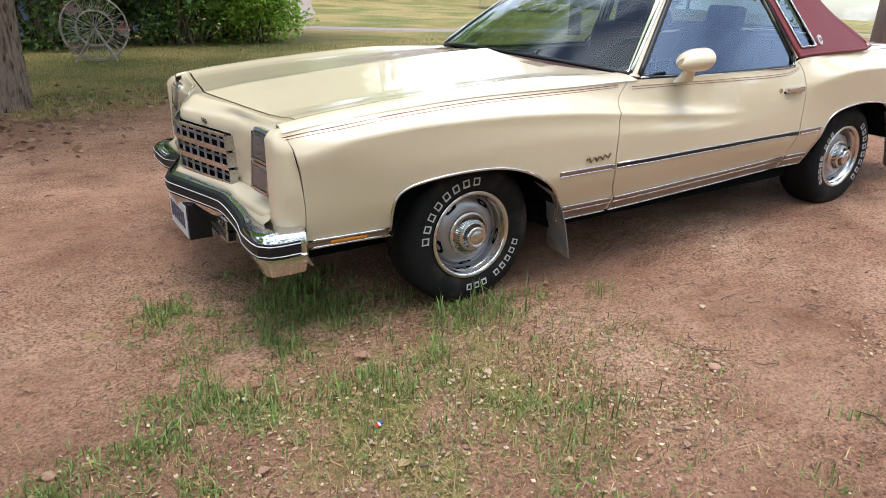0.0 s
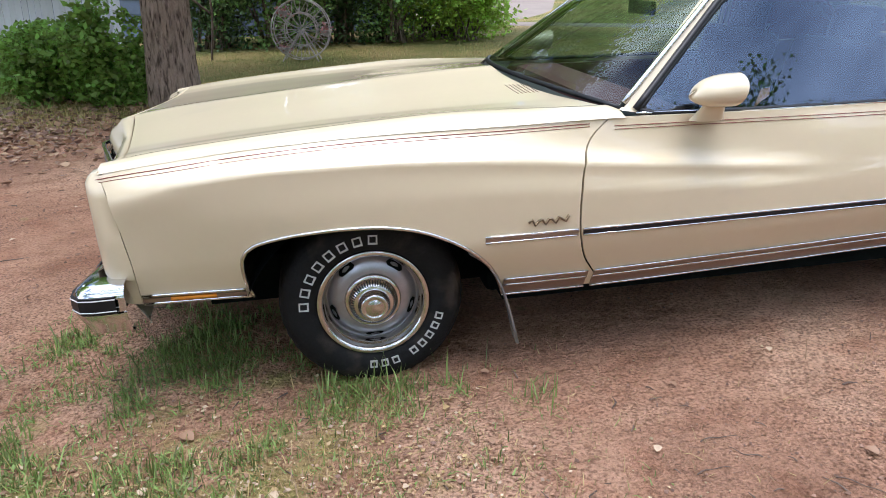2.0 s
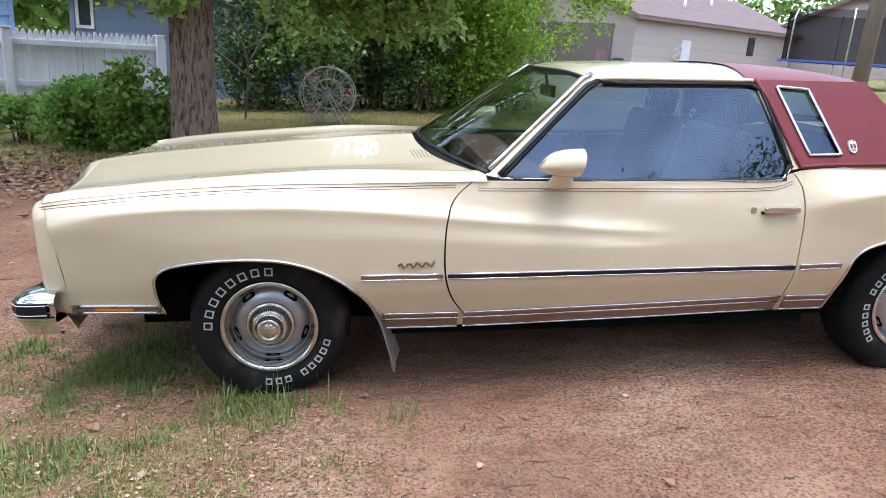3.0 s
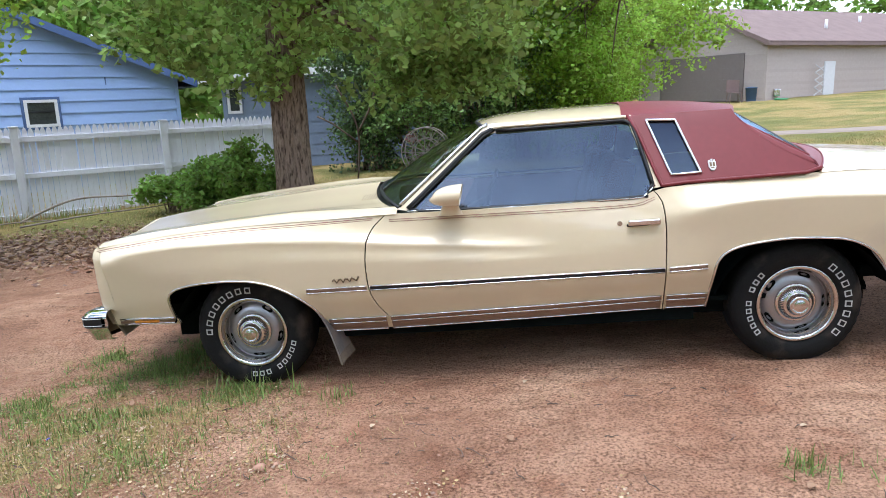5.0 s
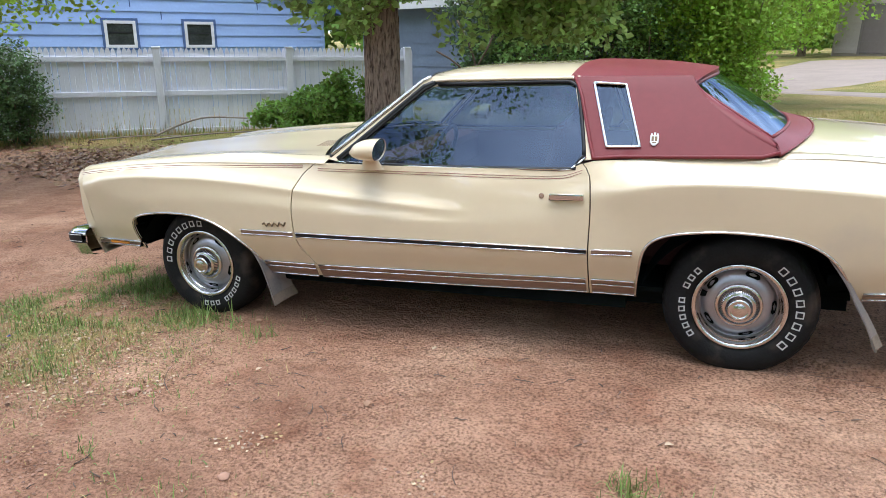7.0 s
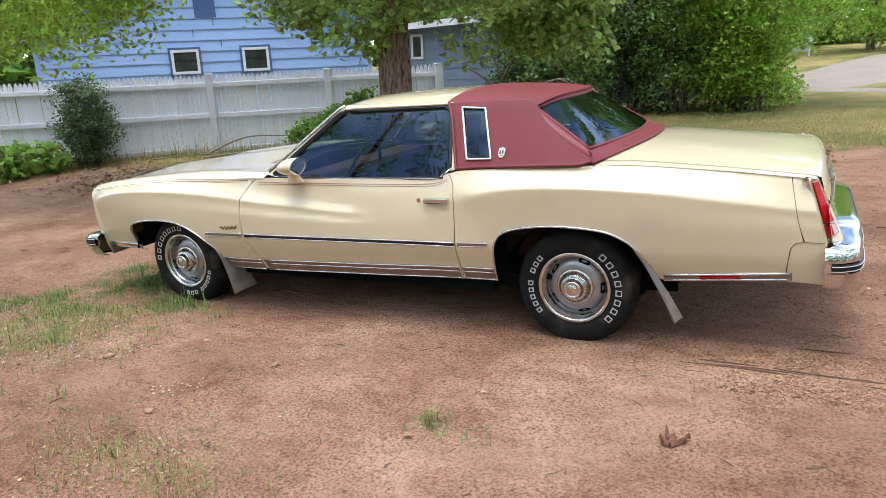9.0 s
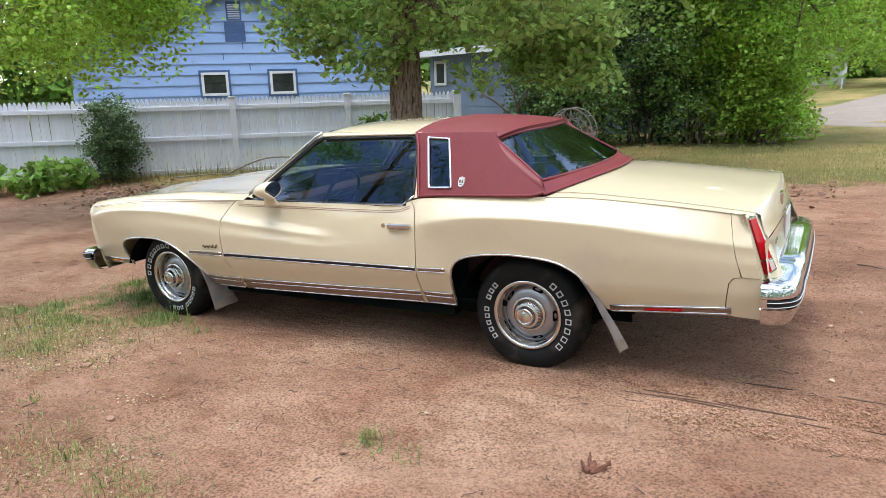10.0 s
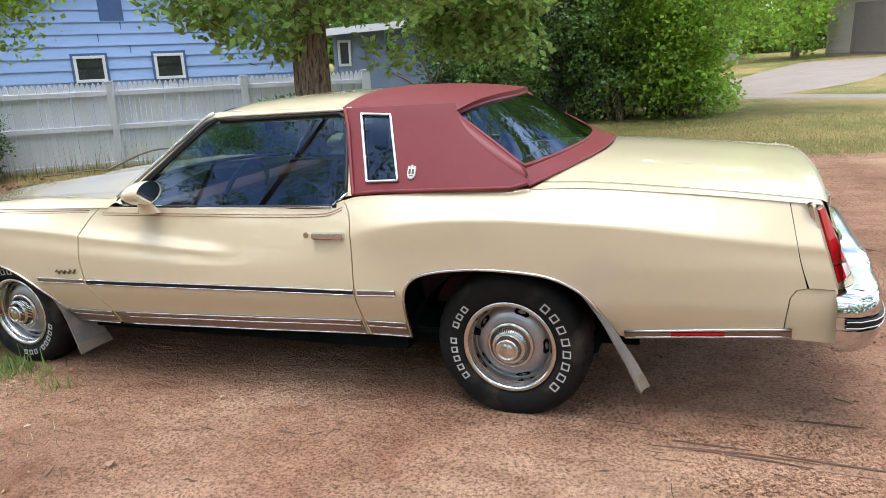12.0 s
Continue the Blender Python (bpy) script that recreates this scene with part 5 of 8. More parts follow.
for x0, x1, core in ((0.385, 0.716, M_TAN), (0.735, 2.268, M_BLACK), (2.29, 2.478, M_TAN)):
    side_mould = ribbon_on_side("side_moulding", x0, x1, lambda x: mould_z(x) - 0.012, lambda x: mould_z(x) + 0.012, car, core, 0.005, "slim side moulding with bright edges")
    for dz in (-0.011, 0.011):
        strip_on_side("bright_edge", [(x, mould_z(x) + dz) for x in np.linspace(x0, x1, 12)], side_w, car, M_CHROME, 0.0038, 0.005)
for x0, x1 in ((0.47, 0.790), (0.815, 2.258), (2.285, 2.484)):
    ribbon_on_side("sill_moulding", x0, x1, lambda x: sill_z(x) - 0.068, lambda x: sill_z(x) - 0.018, car, M_TAN, 0.004, "brown and bright sill moulding")
    ribbon_on_side("sill_bead", x0, x1, lambda x: sill_z(x) - 0.018, lambda x: sill_z(x) + 0.008, car, M_TAN, 0.008)
    for dz in (-0.070, -0.020, 0.008):
        strip_on_side("bright_edge", [(x, sill_z(x) + dz) for x in np.linspace(x0, x1, 12)], side_w, car, M_CHROME, 0.0045, 0.006)


def low_f(x):
    return 0.418


def low_r(x):
    return float(np.interp(x, [3.40, 4.03], [0.404, 0.445]))


for x0, x1, f0, lens, l0, l1, lm in ((-0.772, -0.432, low_f, "side_marker", -0.68, -0.53, M_AMBER), (3.425, 4.018, low_r, "side_marker", 3.60, 3.79, M_RED)):
    ribbon_on_side("lower_moulding", x0, x1, lambda x: f0(x) - 0.020, lambda x: f0(x) + 0.002, car, M_TAN, 0.006, "brown and bright lower moulding")
    for dz in (-0.020, 0.012):
        strip_on_side("bright_edge", [(x, f0(x) + dz) for x in np.linspace(x0, x1, 8)], side_w, car, M_CHROME, 0.006, 0.005)
    ribbon_on_side(lens, l0, l1, lambda x: f0(x) - 0.014, lambda x: f0(x) + 0.003, car, lm, 0.011, "slim coloured side marker lamp")
# bright beads round the wheel openings
strip_on_side("arch_trim", smooth_line(ARCH_F, 0.02), side_w, car, M_STEEL, 0.007, 0.001, "thin bright wheel-opening trim")
strip_on_side("arch_trim", smooth_line(ARCH_R, 0.02), side_w, car, M_STEEL, 0.007, 0.001, "thin bright wheel-opening trim")
for s in (-1, 1):
    w = side_w(2.17, 0.807)
    hd = hang("door_handle", bm_mesh("door_handle", box(2.092, 2.252, YC + s * (w + 0.014) - 0.014, YC + s * (w + 0.014) + 0.014, 0.793, 0.822, bevel=0.007), M_CHROME), car, "chrome lift-up door handle")
    part("recess", box(2.086, 2.258, YC + s * w - 0.006, YC + s * w + 0.006, 0.786, 0.800, bevel=0.004), M_BLACK, hd)
    v, f = tube([(2.052, YC + s * (side_w(2.052, 0.806) - 0.005), 0.806), (2.052, YC + s * (side_w(2.052, 0.806) + 0.006), 0.806)], 0.013, 16)
    hang("door_lock", mesh_of("door_lock", v, f, M_STEEL), car)
    # flag-shaped mirror: tapering body that widens to the glass, on a flared foot
    wm = side_w(1.20, 0.92) + 0.0
    rows = []
    for t in np.linspace(0, 1, 14):
        x, r1, r2 = 1.10 + 0.155 * t ** 1.5, 0.004 + 0.076 * math.sin(min(1, t * 1.15) * 1.5708) ** 0.8, 0.002 + 0.047 * math.sin(min(1, t * 1.15) * 1.5708) ** 0.8
        zc = 1.022 - 0.004 * (1 - t)
        rows.append([(x + 0.012 * math.sin(a), YC + s * (wm + 0.075) + r1 * math.cos(a), zc + (r2 + 0.006) * math.sin(a) * 1.0) for a in np.linspace(0, 6.2832, 21)[:-1]])
    v, f = grid_mesh(rows, closed=True)
    f += [tuple(range(20))]
    mir = hang("door_mirror", mesh_of("door_mirror", v, f, M_PAINT, True), car, "cream bullet-shaped door mirror")
    hang("mirror_glass", mesh_of("mirror_glass", [(p[0] - 0.004, p[1], p[2]) for p in rows[-1]], [tuple(range(20))], M_CHROME), mir)
    rows = [[(1.19 + 0.008 * h + rr * 1.25 * math.cos(a), YC + s * (wm + 0.03 + 0.045 * h) + rr * 0.6 * math.sin(a), 0.915 + 0.085 * h) for a in np.linspace(0, 6.2832, 17)[:-1]] for h, rr in ((0, 0.052), (0.2, 0.045), (0.6, 0.034), (1.0, 0.032))]
    hang("mirror_foot", mesh_of("mirror_foot", *grid_mesh(rows, closed=True), M_PAINT, True), mir)
    # script badge and roof crest as plain shapes
    ws_ = lambda x, z: side_w(x, z) + 0.004
    bad = [(0.535 + 0.012 * k, 0.612 + 0.012 * math.sin(k * 2.2) + 0.0006 * k) for k in range(13)]
    hang("script_badge", mesh_of("script_badge", *tube([(x, YC + s * ws_(x, z), z) for x, z in bad], 0.005, 5), M_SCRIPT, True), car, "small dark bronze script badge")
    cz, cw = 1.06, house_w(1.06) + 0.008
    bm = bmesh.new()
    for x0, x1, z0, z1 in ((2.524, 2.561, 1.040, 1.074), (2.528, 2.557, 1.031, 1.040), (2.535, 2.550, 1.025, 1.031), (2.526, 2.534, 1.074, 1.083), (2.5385, 2.5465, 1.074, 1.088), (2.551, 2.559, 1.074, 1.083)):
        add_box(bm, x0, x1, -0.005, 0.005, z0 - cz, z1 - cz)
    bmesh.ops.transform(bm, matrix=Matrix.Translation((0, YC + s * cw, cz)) @ Matrix.Rotation(s * radians(31.6), 4, "X"), verts=bm.verts)
    crest_ob = part("roof_crest", bm, M_PLATE, car, "small pale crest on the vinyl")
    bm = bmesh.new()
    for x0, x1, z0, z1 in ((2.530, 2.540, 1.046, 1.068), (2.545, 2.555, 1.046, 1.068), (2.534, 2.551, 1.036, 1.041)):
        add_box(bm, x0, x1, -0.0062, 0.0062, z0 - cz, z1 - cz)
    bmesh.ops.transform(bm, matrix=Matrix.Translation((0, YC + s * cw, cz)) @ Matrix.Rotation(s * radians(31.6), 4, "X"), verts=bm.verts)
    part("inlay", bm, M_SCRIPT, crest_ob)
    # mud flaps: hung from the rear of each wheel opening, swept back to a cut lower edge
    for edge_, wo, wi in (([(0.335, 0.500), (0.400, 0.448), (0.452, 0.360), (0.487, 0.245), (0.515, 0.120)], 0.928, 0.73), ([(3.275, 0.575), (3.342, 0.478), (3.392, 0.380), (3.443, 0.280), (3.484, 0.178)], 0.905, 0.855)):
        line_ = smooth_line(edge_, 0.02)
        n_l = len(line_)

        def flap_sheet(i0, i1, lift):
            rows_ = []
            for i in range(i0, i1):
                t = i / (n_l - 1)
                row = [(line_[i][0] + 0.03 * u * u * t, YC + s * (wo + 0.008 * (1 - t) - (wo - wi) * u * (0.45 + 0.55 * t)), line_[i][1] + 0.012 * u) for u in np.linspace(0, 1, 7)]
                rows_.append([(x - lift, y, z) for x, y, z in row] + [(x + 0.007 + lift, y, z) for x, y, z in reversed(row)])
            v, f = grid_mesh(rows_, True)
            return v, f + [tuple(range(14)), tuple(range(len(v) - 14, len(v)))]

        flap = hang("mud_flap", mesh_of("mud_flap", *flap_sheet(0, n_l, 0.0), M_FLAP, True), car, "dusty grey rubber mud flap")
        flap.data.set_sharp_from_angle(angle=radians(40))
        hang("flap_edge", mesh_of("flap_edge", *flap_sheet(n_l - 4, n_l, 0.002), M_FLAP_EDGE), flap, "tan stiffening strip")


# ---- wheels ----
def lathe(profile, n=72, flat_below=None):
    """Rings of (radius, y) turned about the y axis."""
    rows = [[(r * math.cos(a), y, r * math.sin(a)) for a in np.linspace(0, 6.2832, n + 1)[:-1]] for r, y in profile]
    return grid_mesh(rows, closed=True)


def road_wheel(x, s, turn):
    y0 = 0.03 if s < 0 else 2 * YC - 0.03
    hub = hang("wheel", bm_mesh("wheel", bmesh.new(), M_RIM), car)
    hub.data = mesh_of("wheel", *lathe([(0.176, 0.030), (0.170, 0.062), (0.166, 0.066), (0.160, 0.056), (0.150, 0.044), (0.136, 0.034), (0.118, 0.027), (0.10, 0.025), (0.06, 0.030), (0.0, 0.035)]), M_RIM, True)
    hub.location = Vector((x, y0, HUB_Z)) - car.location
    hub.rotation_euler = (0, 0, 0 if s < 0 else math.pi)
    tyre_v, tyre_f = lathe([(0.188, 0.03), (0.196, 0.008), (0.215, -0.012), (0.25, -0.020), (0.285, -0.018), (0.31, -0.006), (0.326, 0.012), (0.334, 0.032), (0.337, 0.06), (0.338, 0.11), (0.337, 0.16), (0.334, 0.188), (0.31, 0.225), (0.25, 0.24), (0.19, 0.20)], 120)
    tv = []
    for i, (px, py, pz) in enumerate(tyre_v):
        ring_i, k = divmod(i, 120)
        r = math.hypot(px, pz)
        if ring_i in (6, 7, 8, 9, 10, 11):
            q = r - (0.007 if (k + ring_i) % 3 == 0 else 0.0)
            px, pz = px * q / r, pz * q / r
        low_ = -HUB_Z - 0.012
        if pz < low_:
            py += (0.02 if py > 0.1 else -0.02) * min(1, (low_ - pz) * 30)
            pz = low_
        tv.append((px, py, pz))

    def piece(name, v, f, m, smooth=True, label="", rot=0.0):
        ob = new(name, mesh_of(name, v, f, m, smooth))
        ob.parent = hub
        ob.rotation_euler = (0, rot, 0)
        return tagged(ob, label)

    piece("tyre", tv, tyre_f, M_TYRE, label="black tyre with raised white sidewall marks")
    piece("trim_ring", *lathe([(0.204, 0.004), (0.206, -0.007), (0.201, -0.013), (0.194, -0.014), (0.186, -0.010), (0.181, -0.001), (0.179, 0.012), (0.174, 0.018), (0.171, 0.022), (0.169, 0.040), (0.170, 0.060)]), M_RING, label="polished trim ring")
    piece("centre_disc", *lathe([(0.104, 0.030), (0.103, 0.018), (0.098, 0.011), (0.090, 0.010)]), M_RING)
    piece("centre_cap", *lathe([(0.090, 0.012), (0.086, 0.004), (0.080, -0.006), (0.072, -0.014), (0.066, -0.018), (0.060, -0.017), (0.057, -0.022), (0.051, -0.042), (0.048, -0.048), (0.043, -0.051), (0.038, -0.050), (0.036, -0.047), (0.030, -0.047), (0.028, -0.049), (0.0, -0.050)], 60), M_RING, label="ribbed bright centre cap")

    def ribs(count, q, h):
        fin_v, fin_f = [], []
        for k in range(count):
            a = 6.2832 * k / count
            c, sn = math.cos(a), math.sin(a)
            b0 = len(fin_v)
            for r, y in q:
                fin_v += [(r * c - h * sn, y, r * sn + h * c), (r * c + h * sn, y, r * sn - h * c)]
            fin_f += [(b0 + 2 * i, b0 + 2 * i + 1, b0 + 2 * i + 3, b0 + 2 * i + 2) for i in range(len(q) - 1)]
        return fin_v, fin_f

    piece("cap_ribs", *ribs(52, [(0.0870, 0.0035), (0.0805, -0.0075), (0.0715, -0.0158)], 0.0021), M_BLACK, False, "dark fine ribs")
    piece("cap_ribs", *ribs(40, [(0.0578, -0.0225), (0.0518, -0.0425)], 0.0017), M_BLACK, False, "dark fine ribs")
    for k in range(5):
        a = 6.2832 * k / 5 + turn + radians(54)
        slot = []
        for t in np.linspace(-1, 1, 9):
            slot.append((0.1495 + 0.0105 * math.sqrt(max(0, 1 - t ** 6)), a + 0.235 * t))
        for t in np.linspace(1, -1, 9):
            slot.append((0.1495 - 0.0105 * math.sqrt(max(0, 1 - t ** 6)), a + 0.235 * t))
        face_y = curve((0.136, 0.034), (0.150, 0.044), (0.160, 0.056), (0.166, 0.066))
        piece("slot", [(r * math.cos(b), face_y(r) - 0.0028, r * math.sin(b)) for r, b in slot], [tuple(range(len(slot)))], M_SHADE_BLACK, False)
    # raised sidewall marks as plain hollow blocks
    marks = [(176 - 12.6 * k, 0.0165) for k in range(8)] + [(-17 - 9.8 * k, 0.0135) for k in range(5)] + [(-74 - 9.8 * k, 0.0135) for k in range(3)]
    for d, hw in marks:
        a, r0, r1, t_ = radians(d) + turn, 0.232, 0.232 + hw * 2.1, 0.0055

        def ring_(c, y):
            return [(r * math.cos(a + w / r), y, r * math.sin(a + w / r)) for r, w in ((r0 + c, -hw + c), (r0 + c, hw - c), (r1 - c, hw - c), (r1 - c, -hw + c))]

        v = ring_(0, -0.012) + ring_(0, -0.0212) + ring_(t_, -0.0212) + ring_(t_, -0.012)
        piece("sidewall_mark", v, [(4 * g + i, 4 * g + (i + 1) % 4, 4 * g + 4 + (i + 1) % 4, 4 * g + 4 + i) for g in range(3) for i in range(4)], M_WHITE_RUBBER, False)
    return hub


for x_, turn_ in ((0.0, 0.0), (AXLE_R, radians(-128))):
    road_wheel(x_, -1, turn_)
    road_wheel(x_, 1, turn_ + 1.0)

# ---- fence ----
F0, FU, FN = Vector((-5.93, 8.54, 0)), Vector((0.766, 0.643, 0)), Vector((0.643, -0.766, 0))
F_TURN = math.atan2(FU.y, FU.x)


def fence_at(s, out_=0.0):
    p = F0 + FU * s + FN * out_
    return Vector((p.x, p.y, -0.45))


def build_fence():
    fence = thing("picket_fence", "weathered pale grey wooden picket fence", "fence", tuple(fence_at(0)))

    def piece(name, me, s, out_, z=0.0, twist=0.0):
        ob = new(name, me)
        ob.parent = fence
        p = fence_at(s, out_)
        ob.matrix_basis = Matrix.Translation(p - fence.location + Vector((0, 0, z))) @ Matrix.Rotation(F_TURN, 4, "Z") @ Matrix.Rotation(twist, 4, "Y")
        return ob

    rng = random.Random(5)
    pick = []
    for w in (0.083, 0.087, 0.08):
        v = []
        for y in (-0.009, 0.009):
            v += [(-w / 2, y, 0.02), (w / 2, y, 0.02), (w / 2, y, 1.60), (w * 0.30, y, 1.665), (0, y, 1.70), (-w * 0.30, y, 1.665), (-w / 2, y, 1.60)]
        f = [tuple(range(7)), tuple(range(13, 6, -1))] + [(i, 7 + i, 7 + (i + 1) % 7, (i + 1) % 7) for i in range(7)]
        pick.append(mesh_of("picket", v, f, M_FENCE))
    s = -14.0
    while s < 3.6:
        piece("picket", pick[rng.randrange(3)], s, 0, rng.uniform(-0.012, 0.012), rng.gauss(0, 0.004))
        s += 0.0905
    post = bm_mesh("post", add_box(box(-0.065, 0.065, -0.045, 0.045, -0.1, 1.69, bevel=0.008), -0.075, 0.075, -0.055, 0.055, 1.69, 1.715, bevel=0.005), M_FENCE)
    rail = bm_mesh("rail", box(-1.216, 1.216, -0.02, 0.02, -0.045, 0.045, bevel=0.004), M_FENCE)
    for k in range(-5, 3):
        sp = -1.41 + 2.436 * k
        piece("post", post, sp, 0.055)
        for z in (1.49, 0.86, 0.16):
            if k < 2:
                piece("rail", rail, sp + 1.218, 0.03, z, rng.gauss(0, 0.004))


build_fence()


# ---- blue house with its gable to the yard ----
def gable_house(name, label, centre, turn, half, depth, base, eave, pitch, siding, trim, roof_m, exposure, over=0.42, rows_named="siding_board", lap=0.032):
    """A house whose gable wall stands at centre, faces -y before its turn, with board siding in real laps."""
    house = thing(name, label, "house", centre)
    house.rotation_euler = (0, 0, turn)

    def put(nm, me, label_="", parent=house):
        ob = new(nm, me)
        ob.parent = parent
        return tagged(ob, label_)

    apex = eave + pitch * half
    wall = [(-half, 0.0, base), (half, 0.0, base), (half, 0.0, eave), (0, 0.0, apex), (-half, 0.0, eave)]
    core = wall + [(x, depth, z) for x, _, z in wall]
    put("wall", mesh_of("wall", core, [(0, 1, 2, 3, 4), (9, 8, 7, 6, 5), (0, 5, 6, 1), (1, 6, 7, 2), (4, 3, 8, 9), (2, 7, 8, 3), (0, 4, 9, 5)], siding))
    z = base
    while z < apex - 0.05:
        z1 = min(z + exposure, apex - 0.02)
        wa = half if z <= eave else half * (apex - z) / (apex - eave)
        wb = half if z1 <= eave else half * (apex - z1) / (apex - eave)
        v = [(-wa, -lap, z), (wa, -lap, z), (wb, -0.010, z1), (-wb, -0.010, z1), (-wa, -0.006, z), (wa, -0.006, z), (wb, -0.002, z1), (-wb, -0.002, z1)]
        put(rows_named, mesh_of(rows_named, v, [(0, 1, 2, 3), (0, 4, 5, 1), (1, 5, 6, 2), (3, 7, 4, 0), (2, 6, 7, 3)], siding))
        z += exposure
    for s in (-1, 1):
        z = base
        while z < eave - 0.05:
            z1 = min(z + exposure, eave)
            v = [(s * (half + 0.030), 0, z), (s * (half + 0.030), depth, z), (s * (half + 0.010), depth, z1), (s * (half + 0.010), 0, z1)]
            v += [(s * (half + 0.004), y, zz) for y, zz in ((0, z), (depth, z))]
            put(rows_named, mesh_of(rows_named, v, [(0, 1, 2, 3), (0, 4, 5, 1)], siding))
            z += exposure
        e = half + over
        ze = eave - pitch * over
        th = 0.05
        v = [(0, -over, apex + 0.06), (0, depth + over, apex + 0.06), (s * e, depth + over, ze + 0.06), (s * e, -over, ze + 0.06)]
        v += [(x, y, zz - th) for x, y, zz in v]
        put("roof_slope", mesh_of("roof_slope", v, [(0, 1, 2, 3), (7, 6, 5, 4), (0, 4, 5, 1), (1, 5, 6, 2), (2, 6, 7, 3), (3, 7, 4, 0)], roof_m))
        v = [(0, -over - 0.02, apex + 0.05), (s * e, -over - 0.02, ze + 0.05), (s * e, -over - 0.02, ze - 0.13), (0, -over - 0.02, apex - 0.13)]
        v += [(x, y + 0.03, zz) for x, y, zz in v]
        put("barge_board", mesh_of("barge_board", v, [(0, 1, 2, 3), (7, 6, 5, 4), (0, 4, 5, 1), (1, 5, 6, 2), (2, 6, 7, 3), (3, 7, 4, 0)], trim))
        v = [(s * e, -over, ze + 0.03), (s * e, depth + over, ze + 0.03), (s * e, depth + over, ze - 0.13), (s * e, -over, ze - 0.13)]
        v += [(x - s * 0.03, y, zz) for x, y, zz in v]
        put("fascia", mesh_of("fascia", v, [(0, 1, 2, 3), (7, 6, 5, 4), (0, 4, 5, 1), (1, 5, 6, 2), (2, 6, 7, 3), (3, 7, 4, 0)], trim))
        v = [(s * e, -over, ze - 0.11), (s * half, -over, ze - 0.11), (s * half, depth + over, ze - 0.11), (s * e, depth + over, ze - 0.11)]
        put("soffit", mesh_of("soffit", v, [(0, 1, 2, 3)], trim))
        put("corner_board", bm_mesh("corner_board", box(s * half - 0.06, s * half + 0.045, -0.045, 0.05, base, eave), siding))
    return house, put


def wall_window(put, house, x0, x1, z0, z1, trim=None, frame_w=0.07, wall_y=-0.03):
    win = put("window", bm_mesh("window", box(x0, x1, wall_y - 0.012, wall_y + 0.02, z0, z1), M_PANE), "small window with white frame and dark panes")

    def bit(nm, bm, m):
        ob = new(nm, bm_mesh(nm, bm, m))
        ob.parent = win

    if trim:
        for a in ((x0 - 0.13, x1 + 0.13, z1 + 0.07, z1 + 0.13), (x0 - 0.13, x1 + 0.13, z0 - 0.13, z0 - 0.07), (x0 - 0.13, x0 - 0.07, z0 - 0.07, z1 + 0.07), (x1 + 0.07, x1 + 0.13, z0 - 0.07, z1 + 0.07)):
            bit("casing", box(a[0], a[1], wall_y - 0.03, wall_y + 0.02, a[2], a[3], bevel=0.004), trim)
    for a in ((x0 - 0.07, x1 + 0.07, z1, z1 + 0.07), (x0 - 0.07, x1 + 0.07, z0 - 0.07, z0), (x0 - 0.07, x0, z0, z1), (x1, x1 + 0.07, z0, z1)):
        bit("window_frame", box(a[0], a[1], wall_y - 0.045, wall_y + 0.02, a[2], a[3], bevel=0.005), M_WHITE)
    bit("sash_rail", box(x0, x1, wall_y - 0.02, wall_y + 0.01, (z0 + z1) / 2 + 0.02, (z0 + z1) / 2 + 0.05), M_BLACK)
    return win


H_TURN = math.atan2(0.719, 0.695)
blue_house, put_b = gable_house("blue_house", "pale blue lap-sided house with small white windows behind the fence", (-10.49, 11.54, -0.60), H_TURN, 4.35, 9.0, 0.05, 2.88, 0.40, M_BLUE, M_BLUE_DARK, M_ROOF, 0.283, lap=0.055)
for x0 in (-1.07, 0.79):
    wall_window(put_b, blue_house, x0, x0 + 0.58, 1.80, 2.30, M_BLUE_DARK, wall_y=-0.05)
put_b("vent_panel", bm_mesh("vent_panel", box(-0.40, 0.15, -0.06, 0.0, 3.18, 3.70, bevel=0.006), M_BLUE_DARK), "dark blue panel below the gable vent")
louver = put_b("gable_vent", bm_mesh("gable_vent", box(-0.32, 0.08, -0.055, 0.0, 3.74, 4.25, bevel=0.006), M_BLUE_DARK), "louvred gable vent")
for k in range(7):
    bm = bmesh.new()
    add_box(bm, -0.28, 0.04, -0.02, 0.02, -0.006, 0.006, m=Matrix.Translation((0, -0.065, 3.80 + 0.06 * k)) @ Matrix.Rotation(radians(-35), 4, "X"))
    ob = new("slat", bm_mesh("slat", bm, M_FENCE))
    ob.parent = louver
for xs_, z_ in ((-2.3, 2.75), (-0.5, 2.75), (0.2, 2.47), (0.05, 3.03), (2.6, 2.75)):
    put_b("joint_cover", bm_mesh("joint_cover", box(xs_ - 0.012, xs_ + 0.012, -0.04, -0.01, z_ - 0.16, z_ + 0.15), M_BLUE_DARK))

# blue outbuilding behind the shrubs
shed, put_s = gable_house("blue_outbuilding", "pale blue outbuilding half hidden by tall shrubs", (-1.9, 15.2, -0.22), radians(4), 4.35, 6.0, 0.0, 2.42, 0.05, M_SHED, M_WHITE, M_ROOF, 0.30, 0.5)
wall_window(put_s, shed, -4.2, -3.95, 1.55, 2.1)

